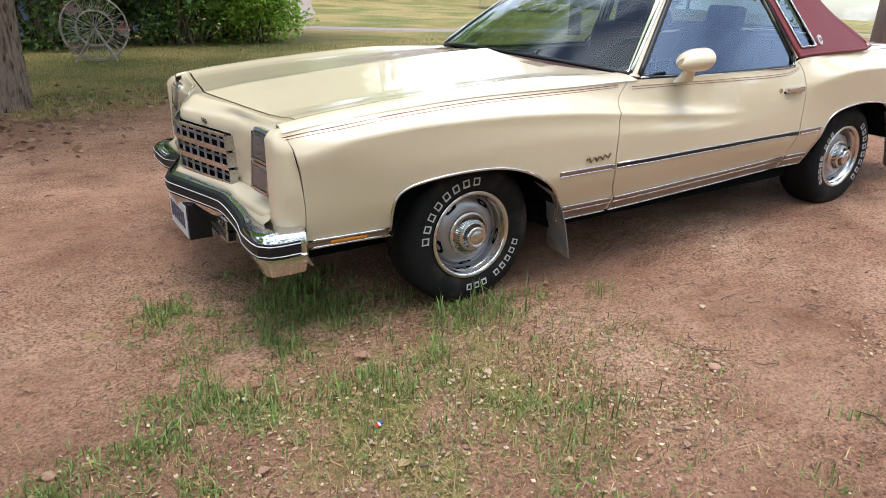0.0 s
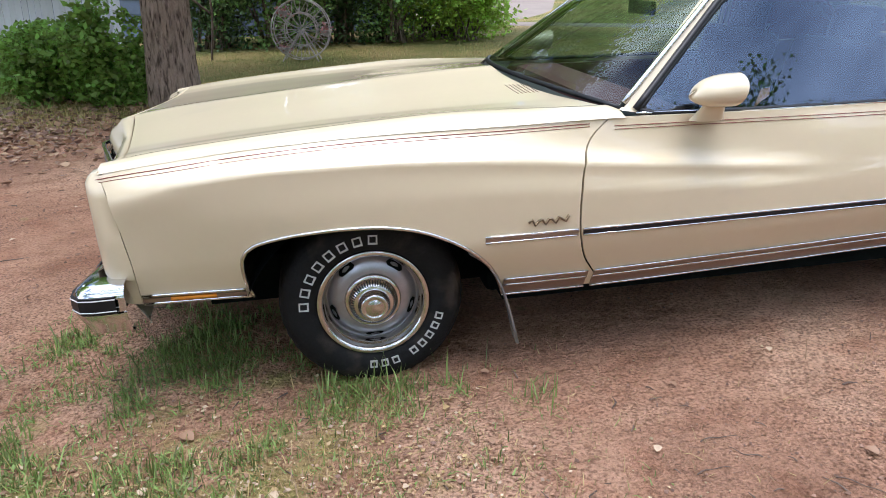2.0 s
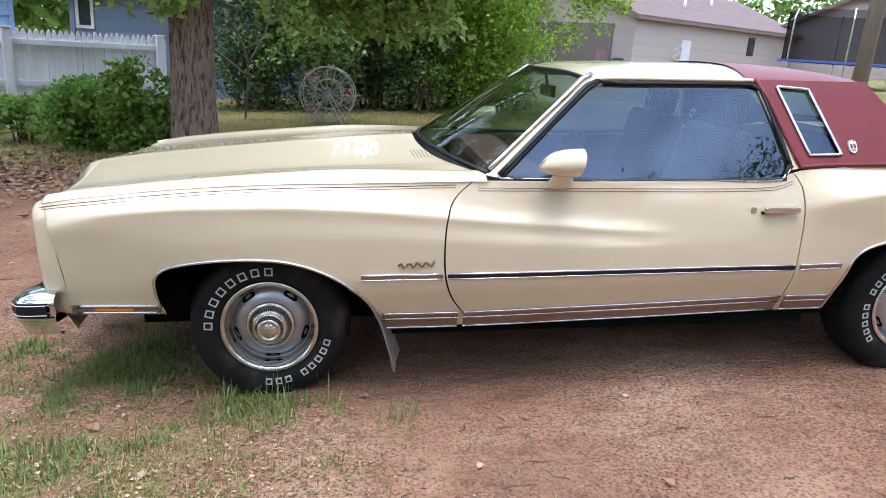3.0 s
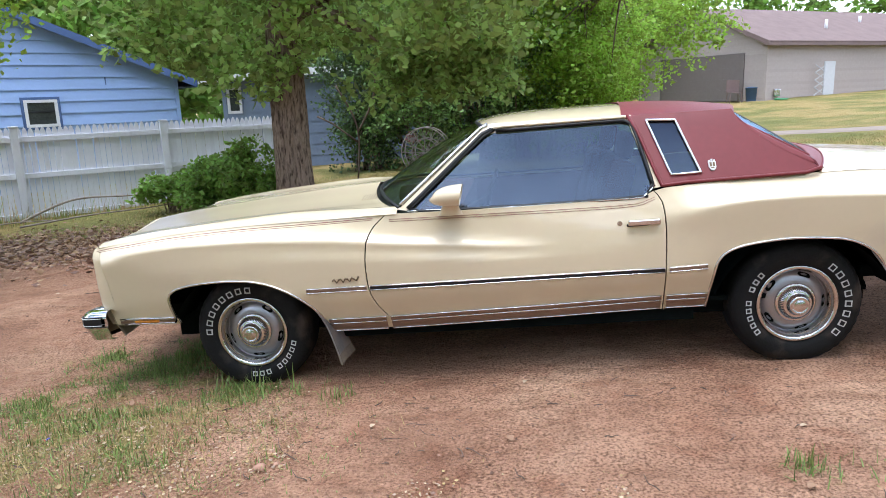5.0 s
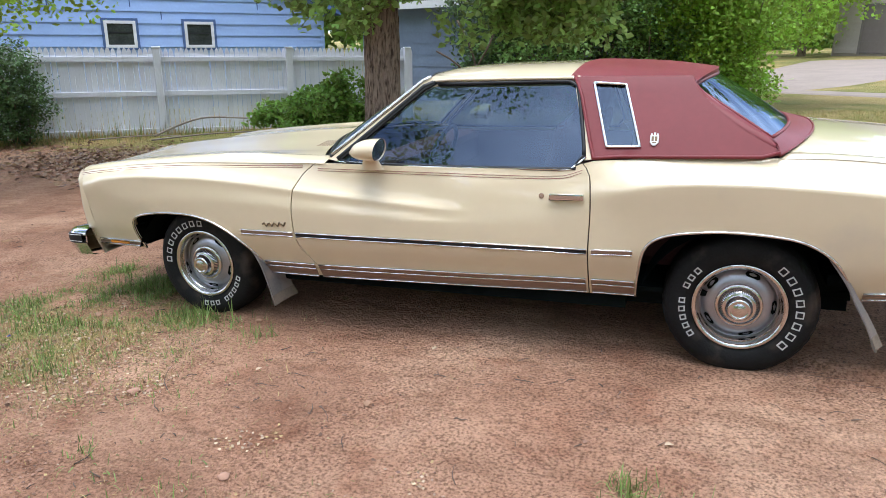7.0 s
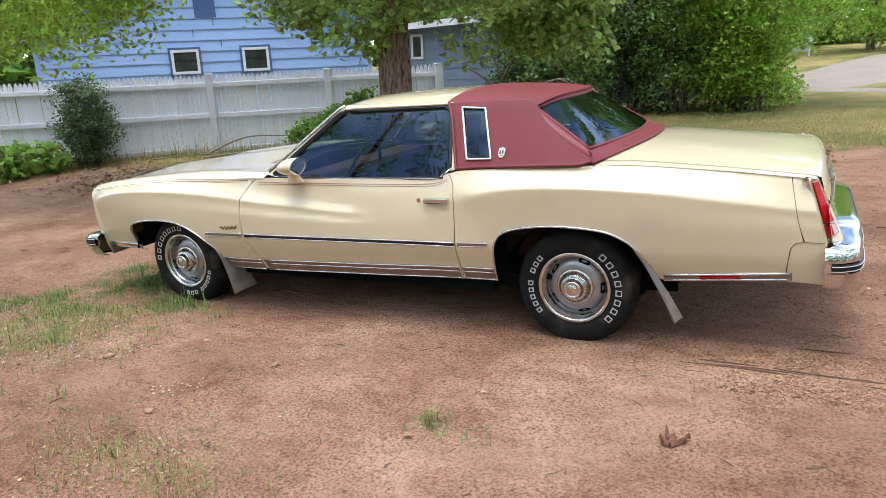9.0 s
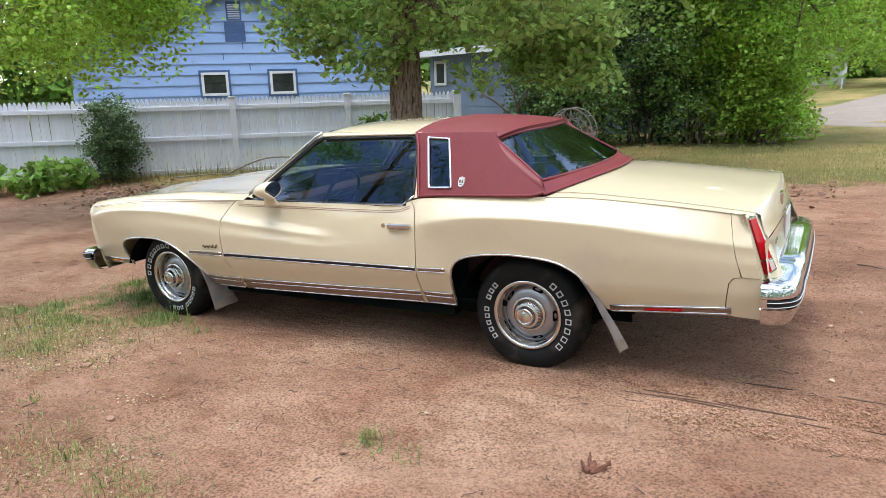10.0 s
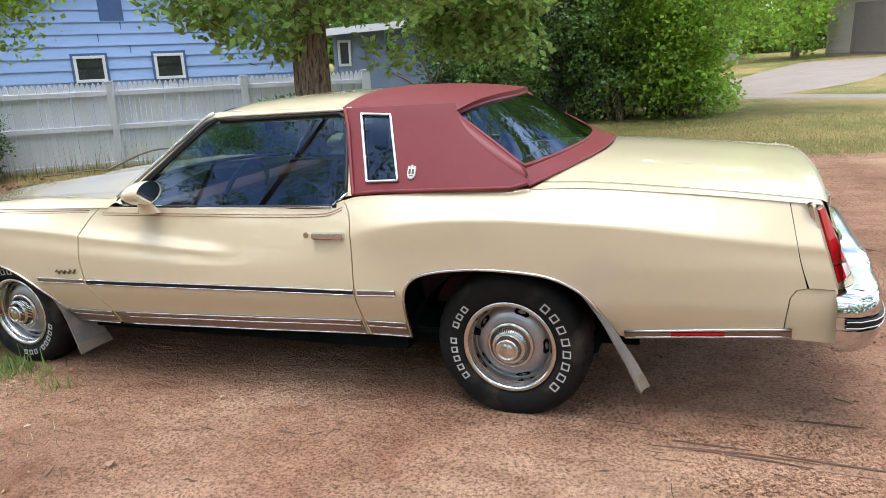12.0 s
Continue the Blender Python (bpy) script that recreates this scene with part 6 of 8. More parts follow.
# ---- beige house with garage ----
G0, GD, GZ = Vector((12.05, 27.7, 0)), Vector((0.52, -0.854, 0)), 0.50
GT = math.atan2(GD.y, GD.x)
GC = G0 - GD * 3.85
garage, put_g = gable_house("beige_garage", "beige lap-sided garage with taupe door and brown roof", (GC.x, GC.y, GZ), GT, 3.85, 14.0, 0.1, 2.90, 0.42, M_BEIGE, M_ROOF_BROWN, M_ROOF_BROWN, 0.13, 0.4)
gd = put_g("garage_door", bm_mesh("garage_door", box(-2.20, 2.60, -0.06, -0.02, 0.36, 2.28), M_TAUPE), "closed taupe sectional garage door")
for k in range(4):
    ob = new("door_panel", bm_mesh("door_panel", box(-2.19, 2.59, -0.075, -0.055, 0.38 + 0.475 * k, 0.845 + 0.475 * k, bevel=0.004), M_TAUPE))
    ob.parent = gd
for a in ((-2.33, 2.73, 2.28, 2.40), (-2.33, -2.20, 0.3, 2.28), (2.60, 2.73, 0.3, 2.28)):
    put_g("door_trim", bm_mesh("door_trim", box(a[0], a[1], -0.09, -0.01, a[2], a[3]), M_TAUPE))
sd = put_g("side_door", bm_mesh("side_door", box(3.85, 3.91, 3.55, 4.25, 0.25, 1.95, bevel=0.01), M_WHITE), "white side door")
put_g("side_window", bm_mesh("side_window", box(3.85, 3.91, 9.3, 9.9, 1.5, 2.4), M_PANE), "dark side window")
put_g("plinth", bm_mesh("plinth", box(-3.87, 3.87, -0.05, 14.0, 0.05, 0.34), M_ROAD), "grey concrete plinth")
wing_house, put_w = gable_house("beige_house", "beige lap-sided house with brown shingle roof", tuple(G0 + Vector((0.854, 0.52, 0)) * 14.0 + Vector((0.52, -0.854, 0)) * 3.2 + Vector((0, 0, GZ + 0.2))), GT, 4.0, 10.0, 0.1, 3.0, 0.42, M_BEIGE, M_ROOF_BROWN, M_ROOF_BROWN, 0.13, 0.4)
# lattice trellis by the side door
tre = thing("trellis", "white folding lattice trellis against the garage wall", "trellis")
for k in range(5):
    for s in (-1, 1):
        a = G0 + Vector((0.854, 0.52, 0)) * 2.75 + Vector((0.52, -0.854, 0)) * 0.22
        p0, p1 = a + Vector((0, 0, GZ + 0.2 + 0.32 * k)), a + Vector((0.854, 0.52, 0)) * 0.7 + Vector((0, 0, GZ + 0.52 + 0.32 * k))
        if s < 0:
            p0, p1 = p0 + Vector((0, 0, 0.32)), p1 - Vector((0, 0, 0.32))
        hang("lath", mesh_of("lath", *tube([p0, p1], 0.02, 4), M_WHITE), tre)
# patio chair and blue bin by the garage corner
chair_at = G0 - GD * 0.9 + Vector((-0.854, -0.52, 0)) * 0.8
zc_ = 0.30 + GZ
pc = thing("patio_chair", "brown metal patio chair on the garage apron", "chair", (chair_at.x, chair_at.y, zc_))
for dx, dy in ((-0.25, -0.25), (0.25, -0.25), (-0.25, 0.25), (0.25, 0.25)):
    hang("leg", mesh_of("leg", *tube([(chair_at.x + dx, chair_at.y + dy, zc_), (chair_at.x + dx * 0.9, chair_at.y + dy * 0.9, zc_ + 0.45)], 0.02, 5), M_ROOF_BROWN), pc)
part("seat", box(chair_at.x - 0.27, chair_at.x + 0.27, chair_at.y - 0.27, chair_at.y + 0.27, zc_ + 0.43, zc_ + 0.47, bevel=0.01), M_ROOF_BROWN, pc)
part("backrest", box(chair_at.x - 0.27, chair_at.x + 0.27, chair_at.y + 0.24, chair_at.y + 0.29, zc_ + 0.47, zc_ + 0.98, bevel=0.015), M_ROOF_BROWN, pc)
M_BIN = mat("blue plastic", (0.06, 0.11, 0.20), 0.5, vary=0.1)
bin_at = chair_at + Vector((0.85, 0.25, 0))
rows = [[(bin_at.x + r * math.cos(a), bin_at.y + r * math.sin(a), zc_ + z) for a in np.linspace(0, 6.2832, 17)[:-1]] for r, z in ((0.26, 0), (0.30, 0.6), (0.32, 0.6), (0.32, 0.64), (0.02, 0.68))]
tagged(new("tub", mesh_of("tub", *grid_mesh(rows, True), M_BIN, True)), "dark blue plastic tub beside the garage", "bin")

tub_at = chair_at + Vector((1.75, -0.55, 0))
rows = [[(tub_at.x + r * math.cos(a), tub_at.y + r * math.sin(a), zc_ - 0.12 + z) for a in np.linspace(0, 6.2832, 17)[:-1]] for r, z in ((0.22, 0), (0.26, 0.22), (0.28, 0.22), (0.28, 0.27), (0.02, 0.28))]
tagged(new("tub", mesh_of("tub", *grid_mesh(rows, True), mat("green plastic", (0.05, 0.25, 0.10), 0.5, vary=0.1), True)), "low green plastic tub by the garage corner", "bin")
meter = thing("gas_meter", "small grey meter with pipes at the garage corner", "meter")
mp_ = G0 + Vector((0.854, 0.52, 0)) * 0.55 + GD * 0.12 + Vector((0, 0, GZ))
part("meter_box", box(mp_.x - 0.13, mp_.x + 0.13, mp_.y - 0.1, mp_.y + 0.1, mp_.z + 0.55, mp_.z + 0.85, bevel=0.03), M_STEEL, meter)
hang("pipe", mesh_of("pipe", *tube([(mp_.x, mp_.y, mp_.z), (mp_.x, mp_.y, mp_.z + 0.56)], 0.03, 7), M_STEEL), meter)
for d_, y_, h_ in ((2.6, 5.2, 0.45), (1.6, 9.0, 0.35)):
    zr_ = 2.90 + 0.42 * (3.85 - d_)
    put_g("roof_vent", mesh_of("roof_vent", *tube([(d_, y_, zr_ - 0.1), (d_, y_, zr_ + h_)], 0.07, 9), M_WHITE, True), "pale vent pipe")

# ---- white house far up the street, trampoline, pole ----
far_house, put_f = gable_house("white_house", "small white house with brown roof far up the street", (1.4, 39, 0), radians(0), 3.0, 7.0, 0.1, 2.3, 0.45, M_WHITE, M_ROOF_BROWN, M_ROOF_BROWN, 0.4)
wall_window(put_f, far_house, 1.4, 2.3, 0.9, 1.8)

sz_ = ground_z(4.3, 33.0)
sign = thing("road_sign", "small white sign on a post beside the street", "sign", (4.3, 33.0, sz_))
hang("post", mesh_of("post", *tube([(4.3, 33.0, sz_ - 0.1), (4.3, 33.0, sz_ + 1.0)], 0.035, 6), M_FENCE), sign)
part("sign_board", box(4.16, 4.44, 32.93, 32.96, sz_ + 0.55, sz_ + 1.05, bevel=0.01), M_WHITE, sign)


def build_trampoline(x, y):
    z = ground_z(x, y)
    t = thing("trampoline", "round trampoline with blue pad and dark net", "trampoline", (x, y, z))
    pad = mat("blue pad", (0.03, 0.09, 0.42), 0.6, vary=0.1)
    net = glass_mat("dark netting", (0.45, 0.45, 0.47), (0.05, 0.05, 0.05), 0.02)
    ring_ = lambda r, zz: [(x + r * math.cos(a), y + r * math.sin(a), z + zz) for a in np.linspace(0, 6.2832, 33)]
    rows_ = [ring_(1.7, 0.86), ring_(2.1, 0.88), ring_(2.1, 0.82), ring_(1.7, 0.82)]
    hang("pad", mesh_of("pad", *grid_mesh(rows_), pad), t)
    hang("net", mesh_of("net", *grid_mesh([ring_(1.95, 0.9), ring_(1.95, 2.6)]), net), t)
    hang("mat", mesh_of("mat", ring_(1.7, 0.84)[:-1], [tuple(range(32))], M_BLACK), t)
    for k in range(6):
        a = 6.2832 * k / 6
        p = (x + 2.05 * math.cos(a), y + 2.05 * math.sin(a))
        hang("pole", mesh_of("pole", *tube([(*p, z), (*p, z + 2.3), (x + 1.95 * math.cos(a), y + 1.95 * math.sin(a), z + 2.65)], 0.03, 6), M_STEEL), t)


build_trampoline(17.8, 22.0)
M_POLE = mat("weathered pole wood", (0.23, 0.19, 0.16), 0.9, vary=0.2, scale=5, stretch=(1, 1, 0.1), bump=0.4, bump_scale=30)
px_, py_ = 10.5, 10.9
tagged(new("utility_pole", mesh_of("utility_pole", *tube([(px_, py_, ground_z(px_, py_) - 0.2), (px_ + 0.05, py_, 4.5), (px_ + 0.1, py_, 9.5)], [0.16, 0.145, 0.12], 14), M_POLE, True)), "leaning weathered wooden utility pole", "pole")


# ---- street and drive ----
def ribbon(name, pts, widths, material, lift, label):
    line = smooth_line(pts, 0.6)
    rows_ = []
    for i, p in enumerate(line):
        d = line[min(i + 1, len(line) - 1)] - line[max(i - 1, 0)]
        n = np.array([-d[1], d[0]]) / np.linalg.norm(d)
        w = np.interp(i / (len(line) - 1), np.linspace(0, 1, len(widths)), widths)
        row = []
        for k in range(-4, 5):
            q = p + n * w * k / 8
            row.append((q[0], q[1], ground_z(q[0], q[1]) + lift - (0.03 if abs(k) == 4 else 0)))
        rows_.append(row)
    return tagged(new(name, mesh_of(name, *grid_mesh(rows_), material, True)), label, name, kind="structure")


ribbon("road", [(4.0, 16.6), (6.9, 14.3), (9.3, 12.8), (16, 10.4), (50, 2)], (0.9, 1.1, 2.0), M_ROAD, 0.02, "narrow grey gravel lane across the lawn")
ribbon("drive", [(-12, 27), (-3, 20.5), (2.6, 18.0), (5.2, 20.0), (7.0, 24.5), (8.6, 28.6)], (4.2, 4.2, 4.4, 4.2, 4.4), M_ROAD, 0.03, "grey gravel drive climbing to the garage")


# ---- trees and shrubs ----
def clump_points(rng, centres, radius, per):
    """Leaf places in flat, drooping sprays that point outward from the middle of the crown."""
    cs = np.array(centres)
    mid = cs.mean(0)
    axis = cs - mid
    axis[:, 2] *= 0.4
    axis /= np.linalg.norm(axis, axis=1)[:, None] + 1e-9
    axis += rng.normal(size=axis.shape) * 0.45
    axis[:, 2] -= rng.uniform(0.0, 0.7, len(cs))
    axis /= np.linalg.norm(axis, axis=1)[:, None] + 1e-9
    ax, c, r = np.repeat(axis, per, 0), np.repeat(cs, per, 0), np.repeat(radius, per)[:, None]
    off = rng.normal(size=c.shape)
    off /= np.linalg.norm(off, axis=1)[:, None] + 1e-9
    off *= rng.uniform(0.15, 1, len(c))[:, None] ** 0.55
    along = (off * ax).sum(1)[:, None]
    off += ax * along * 0.75
    off[:, 2] *= 0.62
    return c + off * r


def bark_trunk(points, radii, sides_=40, seed=1, rough=0.045):
    """A trunk with ridged bark: long plates parted by narrow furrows that fork and join."""
    line = smooth_line(points, 0.035 if sides_ > 60 else 0.08)
    rad = np.interp(np.linspace(0, 1, len(line)), np.linspace(0, 1, len(radii)), radii)
    rows_ = []
    for p, r in zip(line, rad):
        row, z = [], p[2]
        for k in range(sides_):
            a = 6.2832 * k / sides_
            c, n = math.cos(a), math.sin(a)
            wob = 0.7 * noise.noise((c * 3, n * 3, z * 4 + seed))
            d = noise.noise((c * 5.2 + wob, n * 5.2 + wob, z * 1.9 + seed))
            d2 = noise.noise((c * 9, n * 9, z * 6 + seed))
            lump = noise.noise((c * 1.3, n * 1.3, z * 0.8 + seed))
            q = r * (1 + 0.05 * lump + rough * 0.6 * d2 - rough * 2.2 * math.exp(-(d / 0.10) ** 2))
            row.append((p[0] + q * c, p[1] + q * n, z))
        rows_.append(row)
    return grid_mesh(rows_, True)


def tree(name, label, base, trunk_r, fork, centre, radii, clumps, per, leaf, material, seed, clump_r=0.5, limbs=9, low=-1.0, sides_=40, long=1.5, lean=(0, 0), droop=0.2, extra=()):
    rng = np.random.default_rng(seed)
    z0 = ground_z(base[0], base[1])
    t = thing(name, label, "tree", (base[0], base[1], z0))
    top = (base[0] + lean[0], base[1] + lean[1], fork)
    mid = (base[0] + lean[0] * 0.4, base[1] + lean[1] * 0.4, z0 + (fork - z0) * 0.5)
    hang("trunk", mesh_of("trunk", *bark_trunk([(base[0], base[1], z0 - 0.15), (base[0], base[1], z0 + 0.25), mid, top], [trunk_r * 1.25, trunk_r * 1.06, trunk_r, trunk_r * 0.95], sides_, seed), M_BARK, True), t)
    cs, rs = [], []
    while len(cs) < clumps:
        d = rng.normal(size=3)
        d /= np.linalg.norm(d)
        if d[2] < low:
            continue
        q = np.array(centre) + d * np.array(radii) * rng.uniform(0.62, 1.0) ** 0.6
        if noise.noise((q[0] * 0.55, q[1] * 0.55, q[2] * 0.55 + seed)) < -0.22:
            continue
        cs.append(q)
        rs.append(clump_r * rng.uniform(0.6, 1.3))
    for q in extra:
        cs.append(np.array(q))
        rs.append(clump_r * rng.uniform(0.5, 0.85))
    pieces = []
    for k in range(limbs):
        q = Vector(cs[(k * 37) % len(cs)])
        s_ = Vector(top) + Vector((0, 0, -0.25 + 0.6 * (k % 3) * 0.2))
        m1 = s_.lerp(q, 0.4) + Vector((rng.uniform(-0.3, 0.3), rng.uniform(-0.3, 0.3), 0.35))
        limb_pts = smooth_line([s_, m1, q], 0.25)
        pieces.append(tube(limb_pts, list(np.linspace(trunk_r * 0.45, 0.015, len(limb_pts))), 7))
        for j in range(4):
            r2 = Vector(cs[(k * 37 + 5 * j + 11) % len(cs)])
            st = Vector(limb_pts[int(len(limb_pts) * (0.4 + 0.14 * j))])
            if (r2 - st).length < 2.6:
                pieces.append(tube([st, st.lerp(r2, 0.5) + Vector((0, 0, 0.12)), r2], [0.03, 0.018, 0.006], 5))
    for q in pieces:
        hang("limb", mesh_of("limb", *q, M_BARK, True), t)
    pts = clump_points(rng, cs, np.array(rs), per)
    hang("crown", cards("crown", pts, leaf * rng.uniform(0.6, 1.3, len(pts)), 0.35, material, rng=rng, long=long, droop=droop), t)
    return t


tree("oak_tree", "rough-barked shade tree with drooping green leaves", (-1.65, 6.08), 0.24, 2.8, (-0.8, 6.6, 3.95), (3.8, 3.4, 2.35), 330, 125, 0.084, M_OAK, 11, 0.50, 12, low=-0.80, sides_=150,
     extra=[(-1.3, 5.3, 2.5), (-0.7, 5.5, 2.45), (-2.1, 5.4, 2.9), (-0.3, 5.9, 2.25), (0.2, 6.2, 2.4), (-1.7, 5.1, 3.0), (-2.6, 5.9, 2.6), (0.7, 6.5, 2.6), (-0.9, 6.1, 2.7), (0.4, 5.9, 2.9), (-0.2, 5.4, 2.9), (1.2, 6.8, 2.9), (-3.2, 6.2, 2.7), (-1.1, 5.2, 2.95), (-0.5, 7.2, 2.5), (0.1, 7.5, 2.6), (-1.0, 6.9, 2.8), (-1.2, 5.6, 2.95), (-0.9, 5.7, 3.1), (-1.5, 5.5, 2.7), (-0.1, 6.9, 2.3)] + [(2.3 + 2.3 * math.cos(2.4 * i) * (0.3 + 0.7 * (i % 7) / 6), 7.2 + 1.8 * math.sin(2.4 * i) * (0.3 + 0.7 * (i % 5) / 4), 4.4 + 2.6 * (i % 9) / 8) for i in range(60)]
     + [(-0.55 + 1.95 * ((i * 0.618) % 1), 6.3 + 1.5 * ((i * 0.381) % 1), 1.62 + 0.85 * ((i * 0.274) % 1)) for i in range(30)]
     + [(-2.05, 5.5, 1.80), (-2.3, 5.5, 1.95), (-3.5, 5.5, 2.40), (-3.1, 5.6, 2.35), (-1.6, 5.6, 1.95), (-1.8, 5.65, 1.72), (-1.45, 5.65, 2.15), (-2.7, 5.6, 2.3)])
tree("ash_tree", "bright green leafy tree beyond the shrubs", (3.1, 13.2), 0.16, 3.4, (3.3, 12.5, 3.9), (2.5, 2.0, 2.6), 300, 120, 0.068, M_LEAF_LIGHT, 12, 0.48, 10, low=-0.9,
     extra=[(4.9, 12.3, 2.6), (5.3, 12.3, 2.7), (5.7, 12.2, 2.5), (5.2, 12.1, 2.2), (4.6, 12.2, 2.0), (5.6, 12.5, 3.0), (4.8, 12.0, 3.0), (5.9, 12.4, 2.8), (4.4, 11.9, 1.7)])
tree("maple_tree", "leafy green tree at the end of the fence", (-8.8, 2.2), 0.2, 2.6, (-6.4, 3.5, 3.5), (2.1, 1.9, 2.0), 190, 150, 0.062, M_LEAF_LIGHT, 13, 0.55, 9, low=-0.85,
     extra=[(x, y, z - 0.45) for x, y, z in ((-7.6, 2.6, 2.4), (-7.9, 1.9, 2.0), (-8.4, 1.3, 2.3), (-7.2, 3.1, 2.7), (-8.9, 0.9, 2.8), (-9.3, 2.2, 2.3), (-8.2, 0.6, 3.2), (-9.0, 0.2, 2.4))])


def shrub(name, label, centre, radii, clumps, per, leaf, material, seed, clump_r=0.35, stems=9, long=1.5, hollow=0.45, height_bias=0.0):
    rng = np.random.default_rng(seed)
    z0 = ground_z(centre[0], centre[1])
    t = thing(name, label, "shrub", (centre[0], centre[1], z0))
    cs, rs = [], []
    while len(cs) < clumps:
        d = rng.uniform(-1, 1, 3)
        n = np.linalg.norm(d)
        if not hollow < n < 1:
            continue
        q = np.array([centre[0], centre[1], z0 + radii[2] * 0.92]) + d * np.array(radii)
        if q[2] < z0 + 0.12 or noise.noise((q[0] * 0.8, q[1] * 0.8, q[2] * 0.8 + seed)) < -0.28:
            continue
        cs.append(q)
        rs.append(clump_r * rng.uniform(0.6, 1.3))
    pieces = []
    for k in range(stems):
        q = Vector(cs[(k * 7) % len(cs)])
        b = Vector((centre[0] + rng.uniform(-0.35, 0.35) * radii[0], centre[1] + rng.uniform(-0.35, 0.35) * radii[1], z0 - 0.05))
        pts_ = smooth_line([b, b.lerp(q, 0.5) + Vector((0, 0, 0.2 * radii[2])), q], 0.3)
        r = 0.012 + 0.018 * radii[2] / 2
        pieces.append(tube(pts_, list(np.linspace(r, 0.005, len(pts_))), 6))
    for q in pieces:
        hang("stem", mesh_of("stem", *q, M_BARK, True), t)
    pts = clump_points(rng, cs, np.array(rs), per)
    hang("leaves", cards("leaves", pts, leaf * rng.uniform(0.6, 1.3, len(pts)), 0.35, material, rng=rng, long=long, droop=0.15), t)
    return t


# every other shrub takes the leaf colour that has inner shade mixed in
for k, (x, y, rx, ry, rz, m, n_c) in enumerate(((-1.95, 12.7, 0.95, 0.9, 2.0, M_LEAF_DEEP_SHADE, 95), (-0.75, 12.5, 1.25, 1.0, 2.5, M_LEAF_DARK, 130), (0.55, 12.9, 1.15, 1.1, 2.7, M_LEAF_DEEP_SHADE, 120), (1.65, 12.6, 1.2, 1.1, 2.4, M_LEAF_DARK, 125),
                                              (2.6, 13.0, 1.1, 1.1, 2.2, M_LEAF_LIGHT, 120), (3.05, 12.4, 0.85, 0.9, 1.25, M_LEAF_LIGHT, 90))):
    shrub("tall_shrub", {M_LEAF_DARK: "tall dark green shrub with many thin stems", M_LEAF_DEEP_SHADE: "tall deep green shrub, its inner shade put into the leaf colour"}.get(m, "bright green shrub spreading over the lawn edge"), (x, y), (rx, ry, rz), n_c, 120, 0.06, m, 30 + k, 0.46, 16, hollow=0.3)
shrub("berry_bush", "broad-leaved green bush against the fence", (-3.1, 6.9), (0.52, 0.45, 0.46), 70, 95, 0.05, M_LEAF, 40, 0.2)
shrub("berry_bush", "leafy green bush beside the tree trunk", (-2.35, 6.45), (0.34, 0.32, 0.62), 60, 85, 0.055, M_LEAF, 41, 0.2)
shrub("berry_bush", "low green bush at the fence foot", (-4.3, 7.5), (0.45, 0.4, 0.33), 26, 60, 0.06, M_LEAF, 42, 0.18)
pA = fence_at(-3.75, 0.6)
shrub("lilac_shrub", "narrow upright dark green shrub before the fence", (pA.x, pA.y), (0.46, 0.40, 0.90), 80, 130, 0.036, M_LEAF_DEEP_SHADE, 43, 0.22)
pB = fence_at(-4.8, 1.1)
shrub("rhubarb_plant", "low plant with broad green leaves", (pB.x, pB.y), (0.75, 0.6, 0.30), 30, 26, 0.14, M_LEAF, 44, 0.22, long=1.2)
pC = fence_at(-6.2, 1.4)
shrub("rhubarb_plant", "low plant with broad green leaves", (pC.x, pC.y), (0.8, 0.6, 0.30), 30, 26, 0.14, M_LEAF, 45, 0.22, long=1.2)
# bare sapling beside the outbuilding
sap = join(*[tube(smooth_line(p, 0.2), 0.02, 5) for p in ([(-1.75, 10.6, -0.15), (-1.7, 10.6, 0.95), (-2.1, 10.6, 1.8)], [(-1.7, 10.6, 0.85), (-1.35, 10.6, 1.5), (-1.25, 10.6, 2.2)], [(-1.7, 10.6, 0.65), (-2.2, 10.5, 1.05), (-2.5, 10.5, 1.2)])])
tagged(new("bare_sapling", mesh_of("bare_sapling", *sap, M_TWIG, True)), "thin bare sapling before the outbuilding wall", "sapling")

# trees behind the eye, which the paint and glass reflect
for k, (x, y, h, r) in enumerate(((-6.2, -6.2, 8.6, 3.7), (0.6, -9.6, 7.3, 3.9), (7.0, -9.0, 7.6, 4.2), (15.5, -7.5, 6.4, 3.9), (-12.5, -6.5, 6.8, 4.0), (12.0, 1.0, 8.2, 3.7))):
    tree("yard_tree", "tall leafy tree across the yard", (x, y), 0.24, 3.0, (x + (1.3 if k == 0 else 0), y + (2.3 if k == 0 else 0), h), (r, r, r * 0.8), 85 if k == 0 else 150, 300, 0.055, M_LEAF_DARK, 60 + k, 0.52, 2 if k == 0 else 5, low=-0.75, sides_=20)
for k, (x, y) in enumerate(((-1.0, 30.0), (6.8, 35.0), (-6.0, 29.0))):
    tree("street_tree", "tall green tree beside the drive", (x, y), 0.17, 3.2, (x, y, 5.0), (3.6, 3.4, 4.3), 170, 70, 0.17, M_LEAF_LIGHT, 66 + k, 0.8, 6, low=-0.9, sides_=16)


